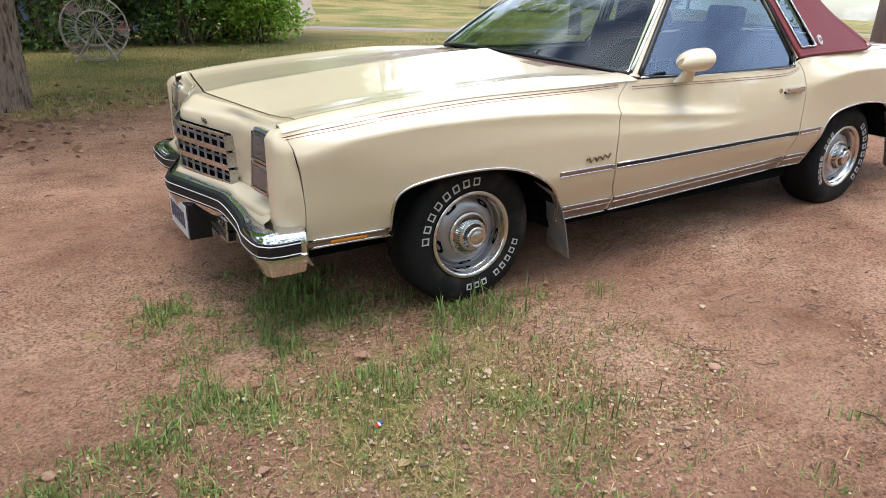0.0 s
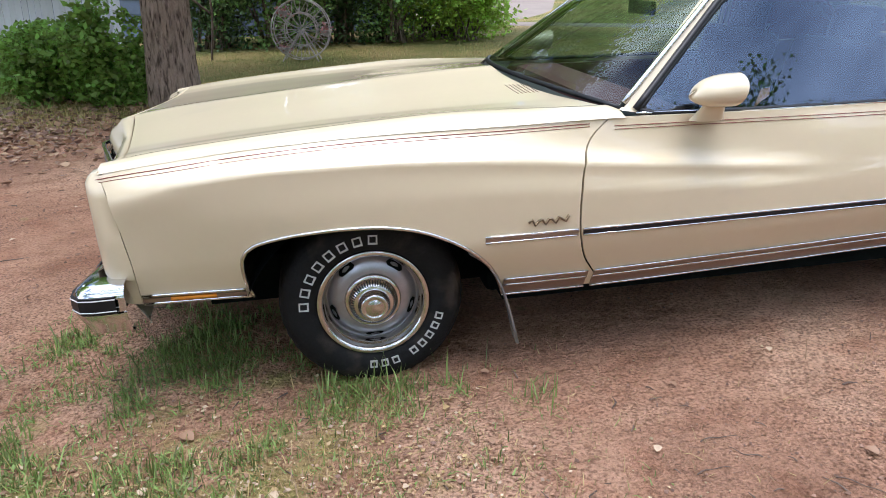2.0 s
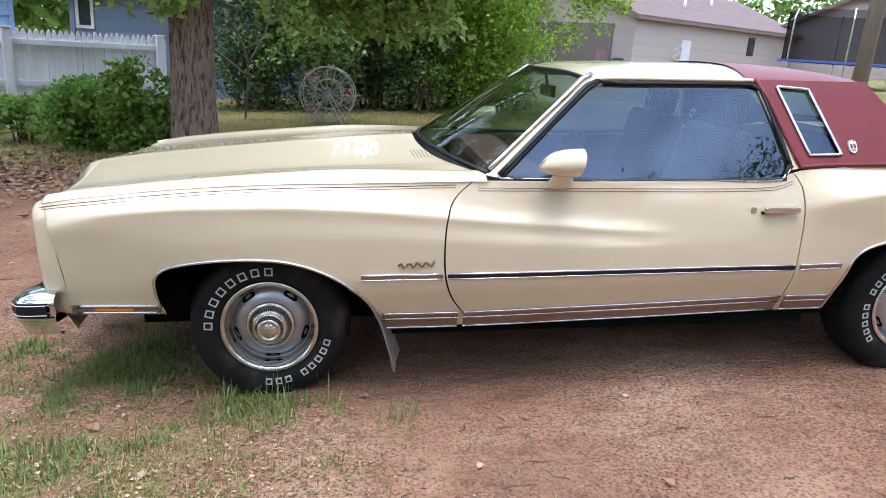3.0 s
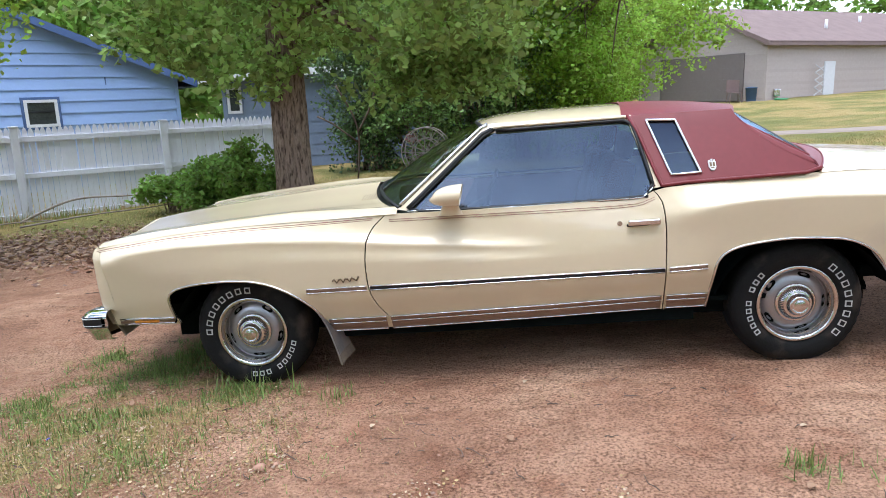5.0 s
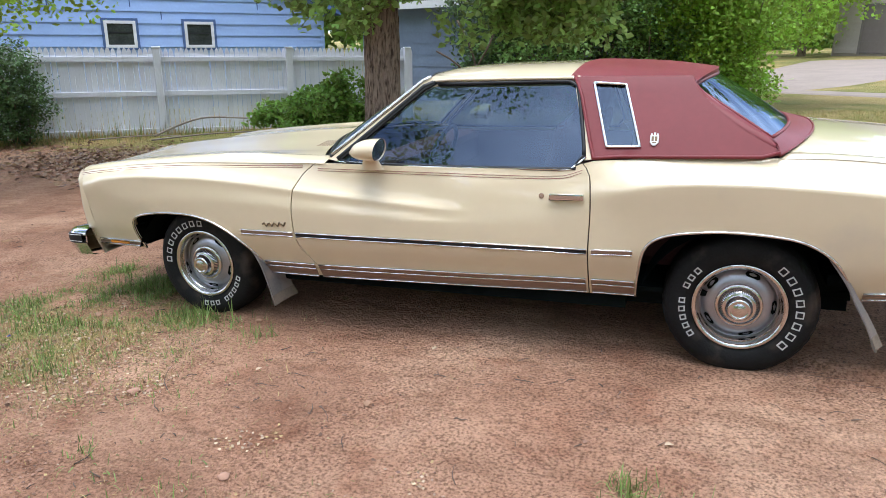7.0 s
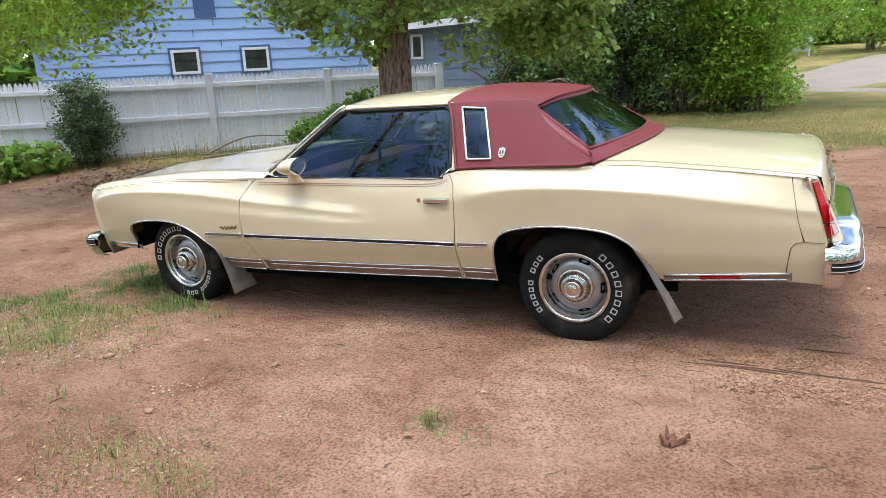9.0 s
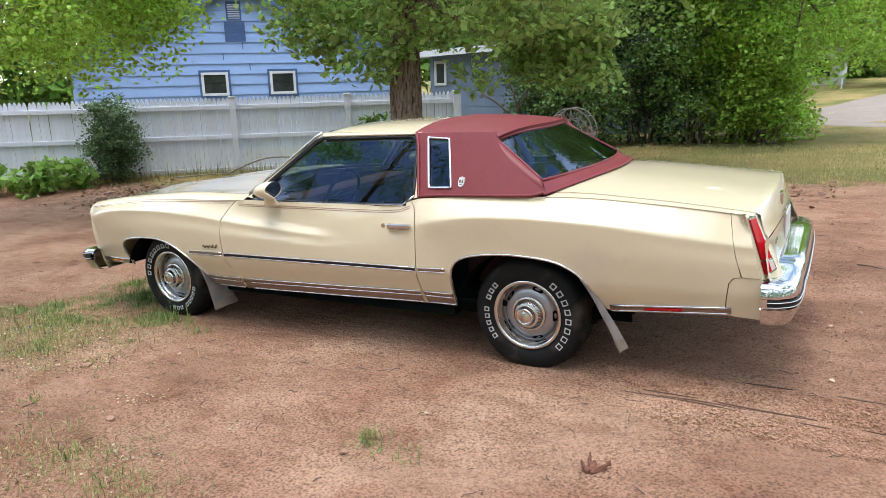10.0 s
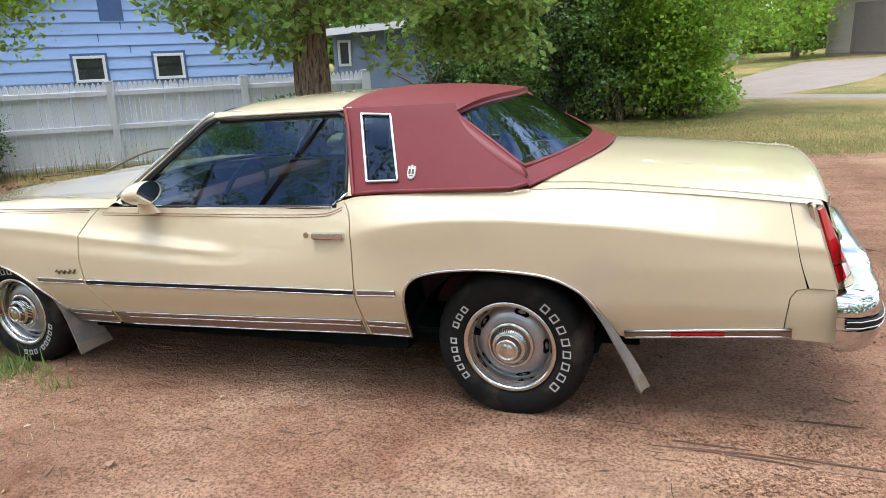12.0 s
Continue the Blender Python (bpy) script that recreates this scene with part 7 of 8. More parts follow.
# far woods, and unseen belts of leaves that shape the car's reflections
def woods():
    rng = np.random.default_rng(77)
    cs, rs = [], []
    for x in np.arange(-60, 90, 2.2):
        d = 62 + 10 * math.sin(x * 0.09)
        for z in np.arange(1.5, 11, 1.5):
            cs.append((x + rng.uniform(-1, 1), d + rng.uniform(-2.5, 2.5), z + 2 + rng.uniform(-0.8, 0.8)))
            rs.append(rng.uniform(0.9, 1.9))
    for x in np.arange(-34, -6, 1.5):
        for z in np.arange(1.5, 9, 1.3):
            cs.append((x + rng.uniform(-1, 1), 27 + rng.uniform(-2, 2) - 0.2 * x, z + rng.uniform(-0.8, 0.8)))
            rs.append(rng.uniform(0.8, 1.5))
    # next two belts are out of view, added to dim the low horizon light
    for x in np.arange(-26, 34, 1.7):
        for z in np.arange(0.6, 8, 1.5):
            cs.append((x + rng.uniform(-1, 1), -19 + rng.uniform(-2, 2), z + rng.uniform(-0.8, 0.8)))
            rs.append(rng.uniform(0.9, 1.7))
    for y in np.arange(-18, 10, 1.7):
        for z in np.arange(0.6, 8, 1.5):
            cs.append((31 + rng.uniform(-2, 2), y + rng.uniform(-1, 1), z + rng.uniform(-0.8, 0.8)))
            rs.append(rng.uniform(0.9, 1.7))
    for y in np.arange(3, 34, 1.4):
        for z in np.arange(0.4, 10, 1.0):
            cs.append((-26 + rng.uniform(-2, 2), y + rng.uniform(-1, 1), z + rng.uniform(-0.8, 0.8)))
            rs.append(rng.uniform(0.8, 1.6))
    for x in np.arange(-24, 15, 1.5):
        for z in np.arange(0.8, 11, 1.2):
            cs.append((x + rng.uniform(-1, 1), 50 + rng.uniform(-2.5, 2.5), z + rng.uniform(-0.6, 0.6)))
            rs.append(rng.uniform(0.9, 1.7))
    pts = clump_points(rng, cs, np.array(rs), 110)
    me = cards("far_trees", pts, 0.40 * rng.uniform(0.6, 1.4, len(pts)), 0.35, M_LEAF, rng=rng)
    tagged(new("far_trees", me), "green tree lines beyond the houses, with added unseen belts behind the eye", "trees", kind="stuff")
    trunks = []
    for x in np.arange(-58, 88, 6.3):
        d = 60 + 10 * math.sin(x * 0.09)
        trunks.append(tube([(x, d, 0.5), (x + 0.3, d, 7)], [0.3, 0.15], 7))
    tagged(new("far_trunks", mesh_of("far_trunks", *join(*trunks), M_BARK)), "trunks of the distant trees", "trees", kind="stuff")


woods()


# ---- wire ferris wheel planter ----
def ferris():
    cx, cy, cz, r = -0.22, 9.95, 0.47, 0.47
    z0 = ground_z(cx, cy)
    t = thing("ferris_wheel_planter", "rusty white wire ferris wheel garden planter", "planter", (cx, cy, z0))
    tilt = radians(-8)
    ux, uy = math.cos(tilt), math.sin(tilt)

    def at_(a, rr, dep):
        return (cx + rr * math.cos(a) * ux - dep * uy, cy + rr * math.cos(a) * uy + dep * ux, cz + rr * math.sin(a))

    for dep in (-0.12, 0.12):
        for rr in (r, r * 0.55):
            hang("ring", mesh_of("ring", *tube([at_(a, rr, dep) for a in np.linspace(0, 6.2832, 37)], 0.011, 5, caps=False), M_WIRE), t)
        for k in range(12):
            a = 6.2832 * k / 12 + (0.26 if dep > 0 else 0.0)
            hang("spoke", mesh_of("spoke", *tube([at_(a, 0.03, dep), at_(a, r, dep)], 0.008, 4), M_WIRE), t)
            hang("brace", mesh_of("brace", *tube([at_(a, r * 0.55, dep), at_(a + 0.26, r, dep), at_(a + 0.52, r * 0.55, dep)], 0.006, 4), M_WIRE), t)
        for sgn in (-1, 1):
            p1 = (cx + sgn * 0.30 * ux - dep * 1.6 * uy, cy + sgn * 0.34 * uy + dep * 1.6 * ux, z0)
            hang("leg", mesh_of("leg", *tube([at_(0, 0.0, dep * 1.3), p1], 0.013, 5), M_WIRE), t)
    flower = mat("dusty pink flowers", (0.42, 0.20, 0.18), 0.8, vary=0.3, per_island=0.3)
    rng = np.random.default_rng(8)
    for k in range(8):
        a = 6.2832 * k / 8
        hang("cross_bar", mesh_of("cross_bar", *tube([at_(a, r, -0.12), at_(a, r, 0.12)], 0.008, 4), M_WIRE), t)
        if k in (0, 3, 5):
            c = np.array(at_(a, r * 0.86, 0))
            rows_ = [[(c[0] + q * math.cos(b), c[1] + q * math.sin(b), c[2] - 0.1 + h) for b in np.linspace(0, 6.2832, 11)[:-1]] for q, h in ((0.05, 0), (0.09, 0.08), (0.095, 0.10))]
            b_ = hang("basket", mesh_of("basket", *grid_mesh(rows_, True), M_WIRE), t)
            pts = c + rng.normal(size=(60, 3)) * (0.06, 0.06, 0.04)
            tagged(hang("flowers", cards("flowers", pts, np.full(60, 0.035), 0.3, flower, rng=rng), b_), kind="stuff")


ferris()

tagged(new("yard_post", mesh_of("yard_post", *tube([(12.6, 4.8, 0.3), (12.6, 4.8, 3.7)], [0.15, 0.14], 12), M_POLE, True)), "weathered round wooden post on the lawn", "post")

# ---- grass, litter and loose things on the soil ----
RNG = np.random.default_rng(21)


def on_ground(xy, lift=0.0):
    return np.array([(x, y, ground_z(x, y) + lift) for x, y in xy])


def scatter(n, x0, x1, y0, y1, keep):
    """n places in a rectangle, kept where keep(x, y) is above a random draw."""
    out = []
    while len(out) < n:
        x, y = RNG.uniform(x0, x1), RNG.uniform(y0, y1)
        if RNG.uniform() < keep(x, y):
            out.append((x, y))
    return out


BLOBS = ((-1.12, 0.52, 0.22, 0.7), (-0.8, 0.36, 0.28, 1.0), (-0.45, 0.22, 0.2, 0.9), (-1.02, 0.1, 0.2, 1.0), (-1.2, -0.22, 0.2, 1.0), (-1.45, -0.45, 0.24, 1.0), (-0.1, -0.08, 0.2, 0.9), (-0.35, -0.3, 0.22, 0.7), (-0.75, -0.45, 0.4, 0.3), (-0.5, -0.9, 0.4, 0.25), (-1.7, -0.75, 0.3, 0.9))


def patch(x, y):
    """Cover of the broken grass before the front wheel."""
    c = max(a * math.exp(-((x - bx) ** 2 + (y - by) ** 2) / (r * r)) for bx, by, r, a in BLOBS)
    n = noise.noise((x * 3.1, y * 3.1, 1.5)) + 0.7 * noise.noise((x * 8.5, y * 8.5, 4.5))
    return max(0.0, min(1.0, c * (0.75 + 1.1 * n)))


def straw_cover(x, y):
    c = math.exp(-(((x + 0.55) / 0.75) ** 2 + ((y + 0.75) / 0.55) ** 2))
    return max(0.0, min(1.0, c * (0.9 + 0.9 * noise.noise((x * 4, y * 4, 8))) + 0.012))


OPEN_PATCHES = ((1.45, -1.80, 0.20, 300, 480), (1.05, -1.75, 0.18, 200, 360), (1.85, -1.80, 0.14, 160, 300))


def stuff(name, me, label, category):
    return tagged(new(name, me), label, category, kind="stuff")


tuft_at = scatter(620, -2.2, 0.6, -1.5, 1.0, patch)
q_ = [(x + RNG.normal(0, 0.028), y + RNG.normal(0, 0.028)) for x, y in tuft_at for _ in range(RNG.integers(8, 30))]
p = on_ground(q_)
stuff("grass_patch", blades("grass_patch", p, RNG.gamma(2.2, 0.0145, len(p)) + 0.010, M_GRASS, RNG, 1.3, 0.0026), "short green grass growing in tufts through the soil", "grass")
p = on_ground(scatter(7500, -2.1, 0.8, -1.6, 0.8, lambda x, y: 0.5 * patch(x, y) + 0.35 * straw_cover(x, y)))
stuff("fine_grass", blades("fine_grass", p, RNG.gamma(3, 0.007, len(p)) + 0.008, M_GRASS, RNG, 1.3, 0.0020), "thin low green grass among straw", "grass")
p = on_ground(scatter(7000, -2.1, 1.9, -2.3, 0.5, lambda x, y: 0.8 * straw_cover(x, y) + 0.25 * patch(x, y)))
stuff("dry_grass", blades("dry_grass", p, RNG.gamma(3, 0.011, len(p)) + 0.01, M_STRAW, RNG, 1.25, 0.0016), "dry straw-coloured grass stalks", "grass")
# sparse straw and grass on the open soil farther along
for bx, by, r_, n_g, n_s in OPEN_PATCHES:
    q_ = [(bx + RNG.normal(0, r_), by + RNG.normal(0, r_ * 0.8)) for _ in range(n_g + n_s)]
    p = on_ground(q_)
    stuff("sparse_grass", blades("sparse_grass", p[:n_g], RNG.gamma(2.4, 0.012, n_g) + 0.008, M_GRASS, RNG, 1.0, 0.0022), "sparse green grass on open soil", "grass")
    stuff("sparse_straw", blades("sparse_straw", p[n_g:], RNG.gamma(2.4, 0.012, n_s) + 0.008, M_STRAW, RNG, 1.2, 0.0018), "sparse dry straw on open soil", "grass")
# tall blades against the front tyre
p = on_ground([(RNG.normal(-0.02, 0.22), RNG.normal(-0.10, 0.06)) for _ in range(70)])
stuff("tall_grass", blades("tall_grass", p, RNG.uniform(0.06, 0.17, len(p)), M_GRASS, RNG, 0.4, 0.003), "tall grass blades beside the front tyre", "grass")


def tuft(x, y, n, h, m=M_GRASS, spread=0.05, label="small green grass tuft on bare soil"):
    q = on_ground([(x + RNG.normal(0, spread), y + RNG.normal(0, spread)) for _ in range(n)])
    tagged(new("grass_tuft", blades("grass_tuft", q, RNG.uniform(0.4, 1.0, n) * h, m, RNG, 0.7, 0.0024)), label, "grass tuft", "tufts on the soil", kind="stuff")


for x, y, n, h in ((2.58, -1.06, 90, 0.11), (2.82, -1.12, 30, 0.08), (0.28, -0.60, 26, 0.06), (0.52, -0.24, 40, 0.13), (0.40, -1.0, 20, 0.05), (1.75, -1.85, 40, 0.08), (2.95, -1.75, 20, 0.07),
                   (0.55, -1.45, 30, 0.06), (0.15, -1.6, 40, 0.07), (1.35, -1.75, 50, 0.08), (1.6, -1.45, 24, 0.05)):
    tuft(x, y, n, h)
# pale husks and soil crumbs
def crumbs(name, pts, size, m, label):
    n = len(pts)
    d = RNG.normal(size=(n, 6, 3))
    base = np.array([(1, 0, 0), (-1, 0, 0), (0, 1, 0), (0, -1, 0), (0, 0, 0.8), (0, 0, -0.5)])
    v = pts[:, None, :] + (base + 0.25 * d) * size[:, None, None]
    f = np.array([(0, 2, 4), (2, 1, 4), (1, 3, 4), (3, 0, 4), (2, 0, 5), (1, 2, 5), (3, 1, 5), (0, 3, 5)])
    me = mesh_of(name, v.reshape(-1, 3).tolist(), (np.arange(n)[:, None, None] * 6 + f).reshape(-1, 3).tolist(), m)
    stuff(name, me, label, "litter")


p = on_ground(scatter(1700, -1.9, 1.6, -2.4, 0.2, straw_cover), 0.003)
crumbs("seed_husks", p, RNG.gamma(2.0, 0.0010, len(p)) + 0.0012, M_CHIP, "pale seed husks strewn over grass and soil")
p = on_ground(scatter(36000, -3.5, 6.5, -3.0, 4.5, lambda x, y: min(1, 0.05 + 1.6 * max(0, noise.noise((x * 1.2, y * 1.2, 7)) + 0.15) ** 1.5 + (0.5 if x > 3.1 and -0.1 < y < 1.6 else 0))), 0.001)
crumbs("soil_crumbs", p, RNG.gamma(1.3, 0.0014, len(p)) + 0.0012, M_CRUMB, "loose crumbs of reddish soil")

# flat brown bits of leaf and chaff, thickest where the straw lies and in small heaps on the soil
HEAPS = ((0.0, -1.06, 0.10, 170), (0.45, -0.92, 0.07, 90), (0.30, -0.56, 0.06, 50), (-0.02, -0.90, 0.12, 140), (1.12, -1.18, 0.06, 60), (0.16, -0.62, 0.05, 40), (1.03, -1.21, 0.05, 50), (0.36, -1.02, 0.07, 50), (1.3, -1.9, 0.2, 160), (1.62, -1.68, 0.15, 110), (1.85, -1.22, 0.05, 40))
q_ = scatter(2600, -1.9, 0.6, -2.0, 0.3, lambda x, y: 0.75 * straw_cover(x, y) + 0.25 * patch(x, y)) + [(hx + RNG.normal(0, r_), hy + RNG.normal(0, r_)) for hx, hy, r_, n_ in HEAPS for _ in range(n_)]
p = on_ground(q_, 0.004)
p[:, 2] += np.abs(RNG.normal(0, 0.005, len(p)))
for nm_, m_, a_ in (("leaf_bits", M_DEAD, 0), ("chaff", M_STRAW, 1), ("pale_chaff", M_PALE_LEAF, 2)):
    sel = p[a_::3]
    stuff(nm_, cards(nm_, sel, 0.0085 * RNG.uniform(0.5, 1.8, len(sel)), 0.93, m_, rng=RNG), "flat dry bits of leaf strewn on the soil", "litter")
# single dead leaves
def dead_leaf(x, y, size, m, turn, label):
    v = []
    for i in range(7):
        t = i / 6
        w = size * 0.34 * math.sin(3.1416 * t ** 0.8) * (1 + 0.25 * (i % 2))
        z = 0.006 + size * 0.10 * math.sin(t * 2.6)
        v += [(t * size, -w, z + w * 0.45), (t * size, 0, z), (t * size, w, z + w * 0.3)]
    f = []
    for i in range(6):
        for k in range(2):
            f.append((i * 3 + k, i * 3 + k + 1, i * 3 + k + 4, i * 3 + k + 3))
    ob = new("dead_leaf", mesh_of("dead_leaf", v, f, m, True))
    ob.location, ob.rotation_euler = (x, y, ground_z(x, y)), (0, 0, turn)
    tagged(ob, label, "leaf", "dead leaves on the soil")


dead_leaf(0.787, -0.648, 0.035, M_PALE_LEAF, 1.0, "small pale dead leaf on bare soil")
dead_leaf(-0.635, -0.23, 0.06, M_DEAD, 2.6, "pale curled dead leaf among grass")
for k in range(22):
    dead_leaf(RNG.normal(-0.7, 0.5), RNG.normal(-0.55, 0.4), RNG.uniform(0.018, 0.045), (M_PALE_LEAF, M_DEAD, M_STRAW)[k % 3], RNG.uniform(0, 6.28), "small dry leaf among the grass")
for k in range(46):
    x, y = RNG.uniform(-3.0, 5.5), RNG.uniform(-2.4, 3.2)
    if abs(y - 0.87) < 0.9 and -1 < x < 4.2:
        continue
    dead_leaf(x, y, RNG.uniform(0.018, 0.045), M_DEAD if k % 3 else M_PALE_LEAF, RNG.uniform(0, 6.28), "small dry leaf on the soil")


def twig(x, y, length, turn, r=0.004, bend=0.1):
    pts = [(x + length * t * math.cos(turn) + bend * length * math.sin(t * 3.1) * -math.sin(turn), y + length * t * math.sin(turn) + bend * length * math.sin(t * 3.1) * math.cos(turn), ground_z(x, y) + r + 0.004 * math.sin(9 * t)) for t in np.linspace(0, 1, 8)]
    v, f = tube(pts, list(np.linspace(r, r * 0.4, 8)), 6)
    tagged(new("twig", mesh_of("twig", v, f, M_TWIG, True)), "thin dry twig on the soil", "twig", "twigs on the soil")


for x, y, l, a, r in ((0.52, -0.95, 0.24, 2.2, 0.005), (0.62, -1.12, 0.12, 2.4, 0.005), (0.95, -0.62, 0.14, 0.0, 0.004), (1.62, -0.42, 0.13, -0.1, 0.006), (1.1, -0.72, 0.10, 2.5, 0.004), (0.86, -0.76, 0.12, 0.1, 0.004),
                       (1.85, -0.79, 0.06, 0.1, 0.006), (3.8, -0.33, 0.22, -0.2, 0.003), (4.3, -0.1, 0.3, -0.25, 0.0035), (5.0, 1.6, 0.35, 2.0, 0.012), (4.6, 2.8, 0.4, -0.5, 0.01), (3.3, -0.28, 0.16, 0.1, 0.003),
                       (1.25, -0.85, 0.14, -0.8, 0.004), (2.0, -1.2, 0.12, 1.9, 0.004), (-2.0, 1.6, 0.5, 0.3, 0.006), (-2.6, 2.4, 0.6, 0.1, 0.006), (-0.5, -0.95, 0.2, 0.5, 0.004), (3.2, -1.3, 0.1, 0.9, 0.004), (1.5, -1.1, 0.09, 2.0, 0.005)):
    twig(x, y, l, a, r * 0.6)


# short dark bits of twig and root strewn in drifts
bits = []
for x, y in scatter(620, -3.6, 6.2, -2.6, 4.6, lambda x, y: 0.12 + 0.88 * max(0.0, noise.noise((x * 0.8, y * 0.8, 31)) + 0.1)):
    if -0.75 < x < 4.0 and 0.1 < y < 1.65:
        continue
    turn_, l_, r_ = RNG.uniform(0, 6.28), RNG.gamma(2.0, 0.016) + 0.015, RNG.uniform(0.0012, 0.0032)
    z_ = ground_z(x, y) + r_
    kink = RNG.normal(0, 0.25)
    bits.append(tube([(x, y, z_), (x + 0.5 * l_ * math.cos(turn_), y + 0.5 * l_ * math.sin(turn_), z_ + 0.003), (x + l_ * math.cos(turn_ + kink), y + l_ * math.sin(turn_ + kink), z_)], [r_, r_, r_ * 0.5], 5))
stuff("twig_litter", mesh_of("twig_litter", *join(*bits), M_TWIG, True), "short dark bits of twig strewn on the soil", "litter")


def bark_scrap(x, y):
    """Two splintered strips joined at one end."""
    pieces = []
    for turn, length, wid in ((1.85, 0.11, 0.022), (0.85, 0.10, 0.026), (1.4, 0.05, 0.045), (2.6, 0.05, 0.02)):
        rows_ = []
        for i in range(9):
            t = i / 8
            w = wid * (0.55 + 0.45 * math.cos(t * 1.3)) * (0.75 + 0.5 * noise.noise((i * 0.9, turn * 5, 3)))
            cx, cy = x + length * t * math.cos(turn), y - 0.05 + length * t * math.sin(turn)
            row = []
            for k in range(7):
                u = k / 6 - 0.5
                row.append((cx - w * u * math.sin(turn), cy + w * u * math.cos(turn), ground_z(x, y) + 0.008 + 0.022 * t * t + 0.012 * math.cos(u * 3) + 0.008 * noise.noise((i * 0.8, k * 2.1, turn))))
            rows_.append(row + [(a, b, c - 0.010) for a, b, c in reversed(row)])
        pieces.append(grid_mesh(rows_, True))
    ob = new("bark_scrap", mesh_of("bark_scrap", *join(*pieces), mat("reddish bark", (0.17, 0.07, 0.042), 0.9, vary=0.35, scale=30, bump=0.6, bump_scale=60)))
    tagged(ob, "splintered reddish scrap of bark on the soil", "bark")


bark_scrap(3.60, -0.87)
for x, y, s in ((0.386, -1.015, 0.026), (0.44, -0.98, 0.014), (-1.75, -0.35, 0.02), (1.18, -1.42, 0.02)):
    bm = bmesh.new()
    bmesh.ops.create_icosphere(bm, subdivisions=2, radius=s)
    for vv in bm.verts:
        vv.co *= 1 + 0.45 * noise.noise(vv.co * 55) + 0.2 * noise.noise(vv.co * 140)
        vv.co.z *= 0.55
    ob = new("soil_clod", bm_mesh("soil_clod", bm, M_CRUMB, True))
    ob.location = (x, y, ground_z(x, y) + s * 0.3)
    tagged(ob, "hard clod of reddish soil", "clod", "clods on the soil")
# candy wrapper
bm = bmesh.new()
wr = thing("wrapper_scrap", "tiny red, white and blue wrapper scrap in grass", "litter", (-0.833, -0.673, ground_z(-0.833, -0.673)))
for k, c in enumerate(((0.65, 0.03, 0.03), (0.75, 0.74, 0.74), (0.05, 0.08, 0.4))):
    part("wrapper_band", box(-0.842 + 0.007 * k, -0.835 + 0.007 * k, -0.681, -0.665, wr.location.z + 0.008 + 0.003 * k, wr.location.z + 0.012 + 0.004 * k, bevel=0.001), mat("wrapper %d" % k, c, 0.4), wr)

# lawn beyond the soil, weeds along the fence, litter under the trees
def lawn_cover(x, y):
    e = y - lawn_edge(x)
    return max(0.0, min(1.0, 0.5 + 0.8 * e + 0.8 * noise.noise((x * 0.9, y * 0.9, 2))))


p = on_ground(scatter(62000, -5.0, 9.5, 4.6, 11.5, lawn_cover))
stuff("lawn_green", blades("lawn_green", p[:30000], RNG.gamma(4, 0.007, 30000) + 0.012, M_LAWN, RNG, 0.8, 0.0035), "green lawn grass behind the drive", "grass")
stuff("lawn_dry", blades("lawn_dry", p[30000:], RNG.gamma(4, 0.007, len(p) - 30000) + 0.012, M_LAWN_DRY, RNG, 0.9, 0.0035), "dry straw-coloured lawn grass", "grass")
edge_pts = [(x, lawn_edge(x) + RNG.normal(0.2, 0.35)) for x in RNG.uniform(-7, 10, 7000)]
p = on_ground(edge_pts)
stuff("lawn_edge", blades("lawn_edge", p, RNG.gamma(4, 0.011, len(p)) + 0.015, M_LAWN_DRY, RNG, 0.8, 0.0035), "ragged dry grass along the edge of the soil", "grass")
fw = [fence_at(s, 0.15 + abs(RNG.normal(0, 0.35))) for s in RNG.uniform(-10, 3.6, 6500)]
p = np.array([tuple(q) for q in fw])
stuff("fence_weeds", blades("fence_weeds", p[:3600], RNG.gamma(4, 0.05, 3600) + 0.05, M_STRAW, RNG, 0.4, 0.006), "dry weeds along the foot of the fence", "weeds")
stuff("fence_grass", blades("fence_grass", p[3600:], RNG.gamma(4, 0.05, len(p) - 3600) + 0.05, M_GRASS, RNG, 0.4, 0.006), "green weeds along the foot of the fence", "weeds")
lit = [(RNG.normal(-4.6, 1.5), RNG.normal(4.9, 0.6)) for _ in range(5500)] + [(RNG.uniform(-4, 4.5), lawn_edge(0) + RNG.normal(0.3, 0.5)) for _ in range(900)]
p = on_ground(lit, 0.012)
stuff("leaf_litter", cards("leaf_litter", p + RNG.normal(size=p.shape) * (0, 0, 0.008), 0.05 * RNG.uniform(0.6, 1.3, len(p)), 0.95, M_DEAD, rng=RNG), "brown leaf litter before the fence", "litter")
# fallen branches lying along the fence
for pts, r in (([(-6.6, 6.9, 0.1), (-5.9, 7.3, 0.38), (-5.1, 7.6, 0.36), (-4.2, 7.9, 0.3)], 0.022), ([(-6.3, 6.5, 0.09), (-5.4, 6.9, 0.16), (-4.5, 7.2, 0.18), (-3.9, 7.3, 0.24)], 0.018), ([(-7.4, 6.2, 0.09), (-6.5, 6.6, 0.15), (-5.8, 6.8, 0.13)], 0.016)):
    ln = smooth_line([(x, y, z + fall_x(x) + 0.03) for x, y, z in pts], 0.12)
    tagged(new("fallen_branch", mesh_of("fallen_branch", *tube(ln, list(np.linspace(r, r * 0.35, len(ln))), 7), M_POLE, True)), "bare grey fallen branch lying in the weeds", "branch", "branches by the fence")


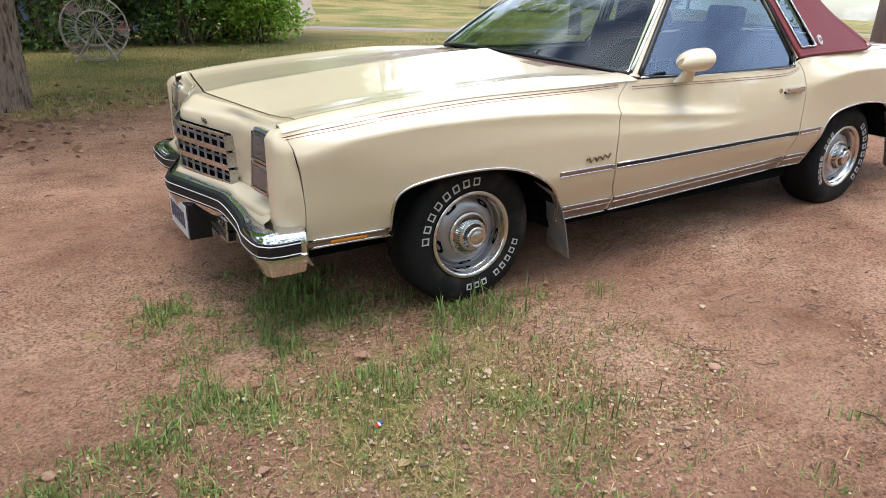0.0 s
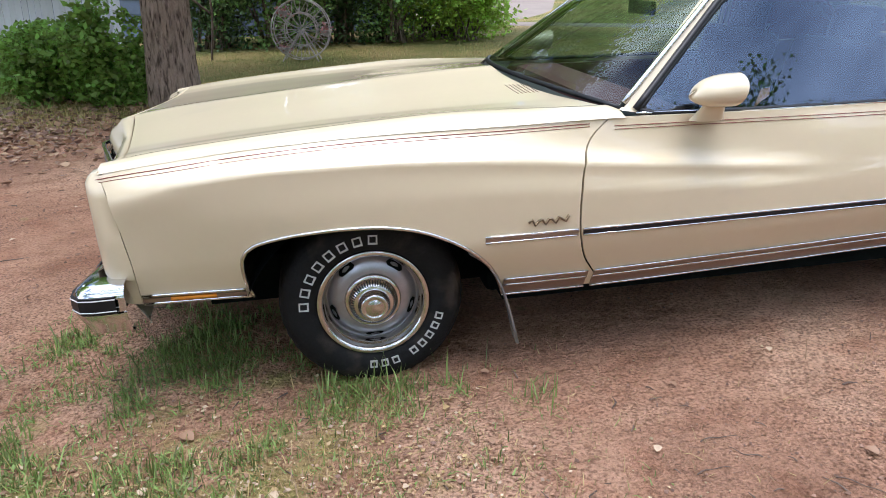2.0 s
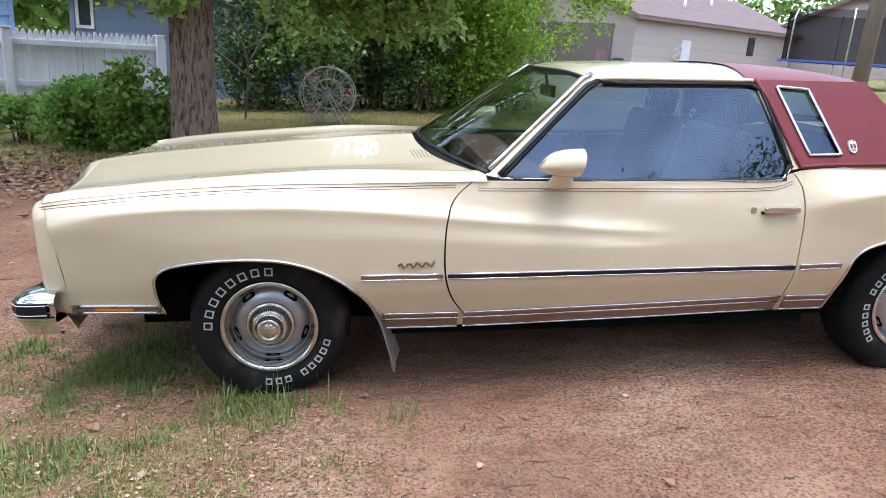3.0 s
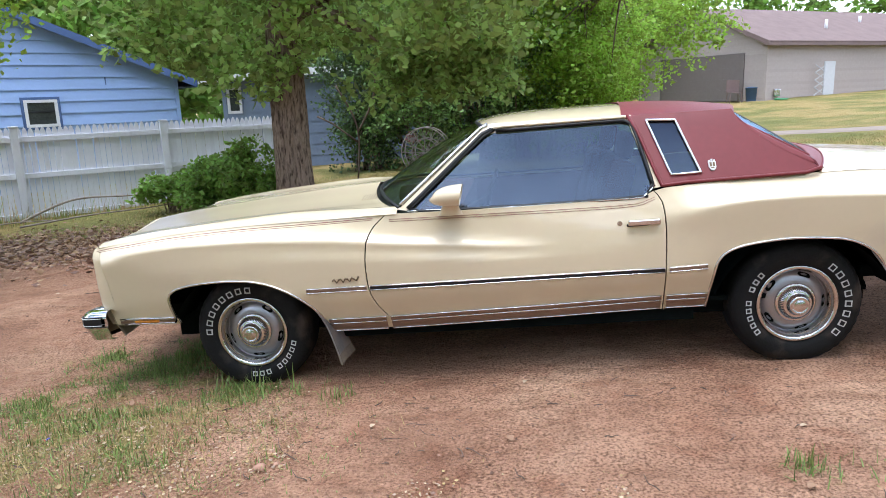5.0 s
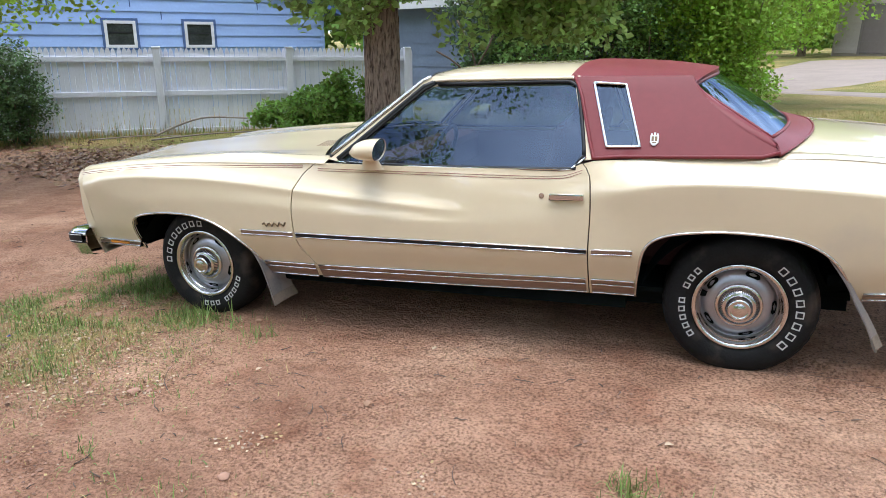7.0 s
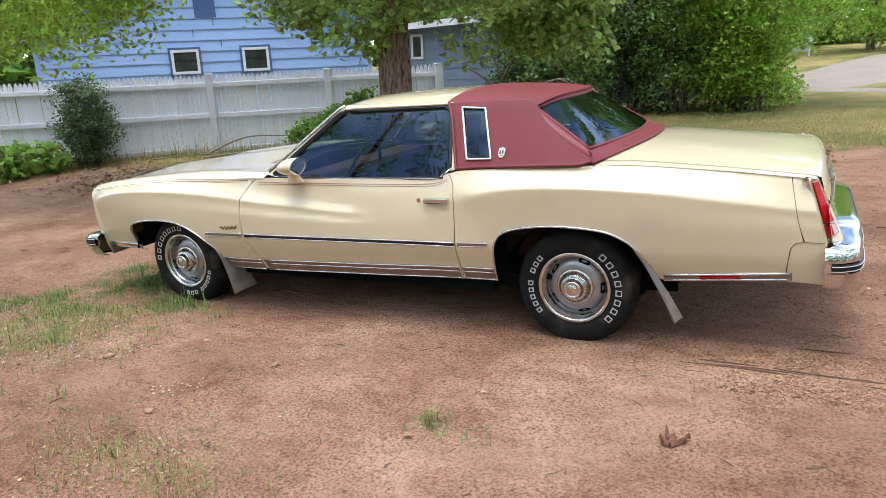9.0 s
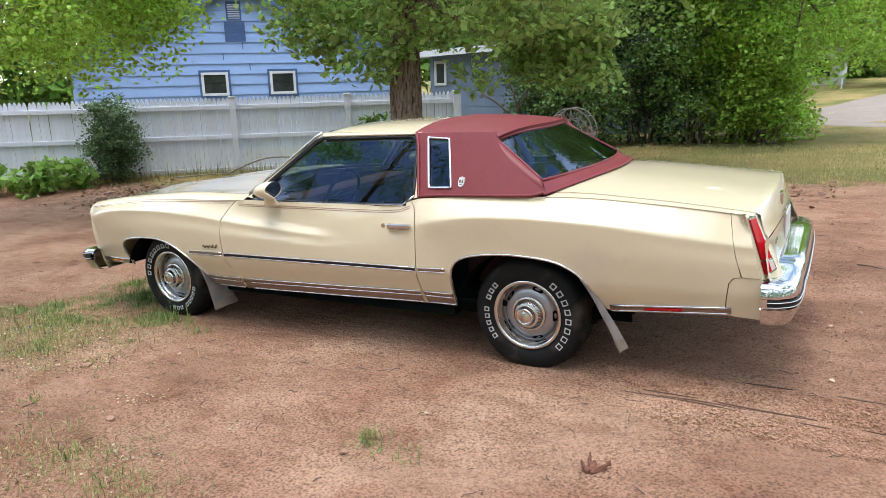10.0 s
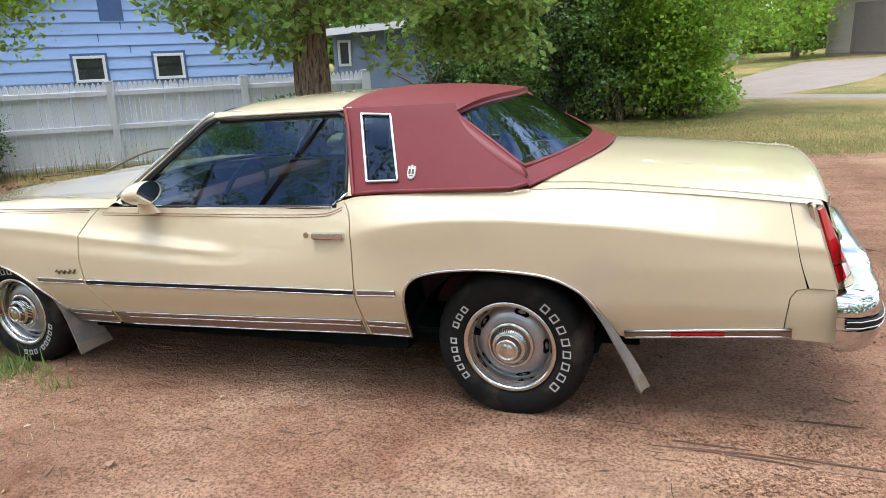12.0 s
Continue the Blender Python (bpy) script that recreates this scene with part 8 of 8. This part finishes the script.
# ---- tyre prints pressed into the soil behind the rear wheel ----
def tyre_print(pts, width, ridges, label):
    ln = smooth_line(pts, 0.035)
    rows_ = []
    for i, q in enumerate(ln):
        d = ln[min(i + 1, len(ln) - 1)] - ln[max(i - 1, 0)]
        n = np.array([-d[1], d[0]]) / np.linalg.norm(d)
        row = []
        m_ = ridges * 2
        for k in range(m_ + 1):
            u = k / m_ - 0.5
            c = q + n * width * u
            fade = min(1, i / 12, (len(ln) - 1 - i) / 25) * (0.75 + 0.5 * noise.noise((c[0] * 5, c[1] * 5, 2)))
            edge_ = 0.0 if k in (0, m_) else 1.0
            row.append((c[0], c[1], ground_z(c[0], c[1]) - 0.012 + edge_ * (0.0135 + fade * (0.019 if k % 2 else -0.006) + 0.004 * noise.noise((c[0] * 14, c[1] * 14, 8)) * fade)))
        rows_.append(row)
    tagged(new("tyre_print", mesh_of("tyre_print", *grid_mesh(rows_), M_GROUND)), label, "tyre print", kind="stuff")


tyre_print([(3.2, 0.12), (4.0, 0.05), (4.9, -0.02), (6.2, 0.05), (7.6, 0.3)], 0.24, 7, "ribbed tyre print in the soil behind the car")
tyre_print([(3.5, -0.22), (4.3, -0.28), (5.3, -0.30), (7.0, -0.15)], 0.22, 6, "ribbed tyre print in the soil behind the car")


# thin dark tubes that stand in for the broken shadows of the tread's ridges
def tread_ribs(pts, width, ribs, label):
    ln = smooth_line(pts, 0.03)
    pieces = []
    for r_i in range(ribs):
        off, run = (r_i / (ribs - 1) - 0.5) * width, []
        for i, q in enumerate(ln):
            d = ln[min(i + 1, len(ln) - 1)] - ln[max(i - 1, 0)]
            n = np.array([-d[1], d[0]]) / np.linalg.norm(d)
            c = q + n * (off + 0.004 * noise.noise((i * 0.4, r_i * 3.1, 1)))
            if noise.noise((i * 0.17, r_i * 2.3, 6)) > 0.02:
                run.append((c[0], c[1], ground_z(c[0], c[1]) + 0.0005))
            if len(run) > 3 and (noise.noise((i * 0.17, r_i * 2.3, 6)) <= 0.02 or i == len(ln) - 1):
                k = len(run)
                pieces.append(tube(run, [0.001 + 0.0032 * math.sin(3.1416 * (j + 0.5) / k) for j in range(k)], 5))
                run = []
    tagged(new("tread_ribs", mesh_of("tread_ribs", *join(*pieces), M_RIB_SHADE)), label, "tyre print", kind="stuff")


tread_ribs([(3.25, 0.12), (3.76, 0.10), (4.25, 0.09), (4.9, 0.08), (6.2, 0.10)], 0.20, 6, "dark broken lines for the shade of the tread ribs behind the car")
tread_ribs([(3.5, -0.14), (4.25, -0.16), (5.2, -0.20), (6.4, -0.16)], 0.10, 3, "dark broken lines for the shade of the tread ribs behind the car")
tread_ribs([(3.6, -0.04), (4.25, -0.10), (5.2, -0.12), (6.4, -0.05)], 0.10, 3, "dark broken lines for the shade of the tread ribs behind the car")
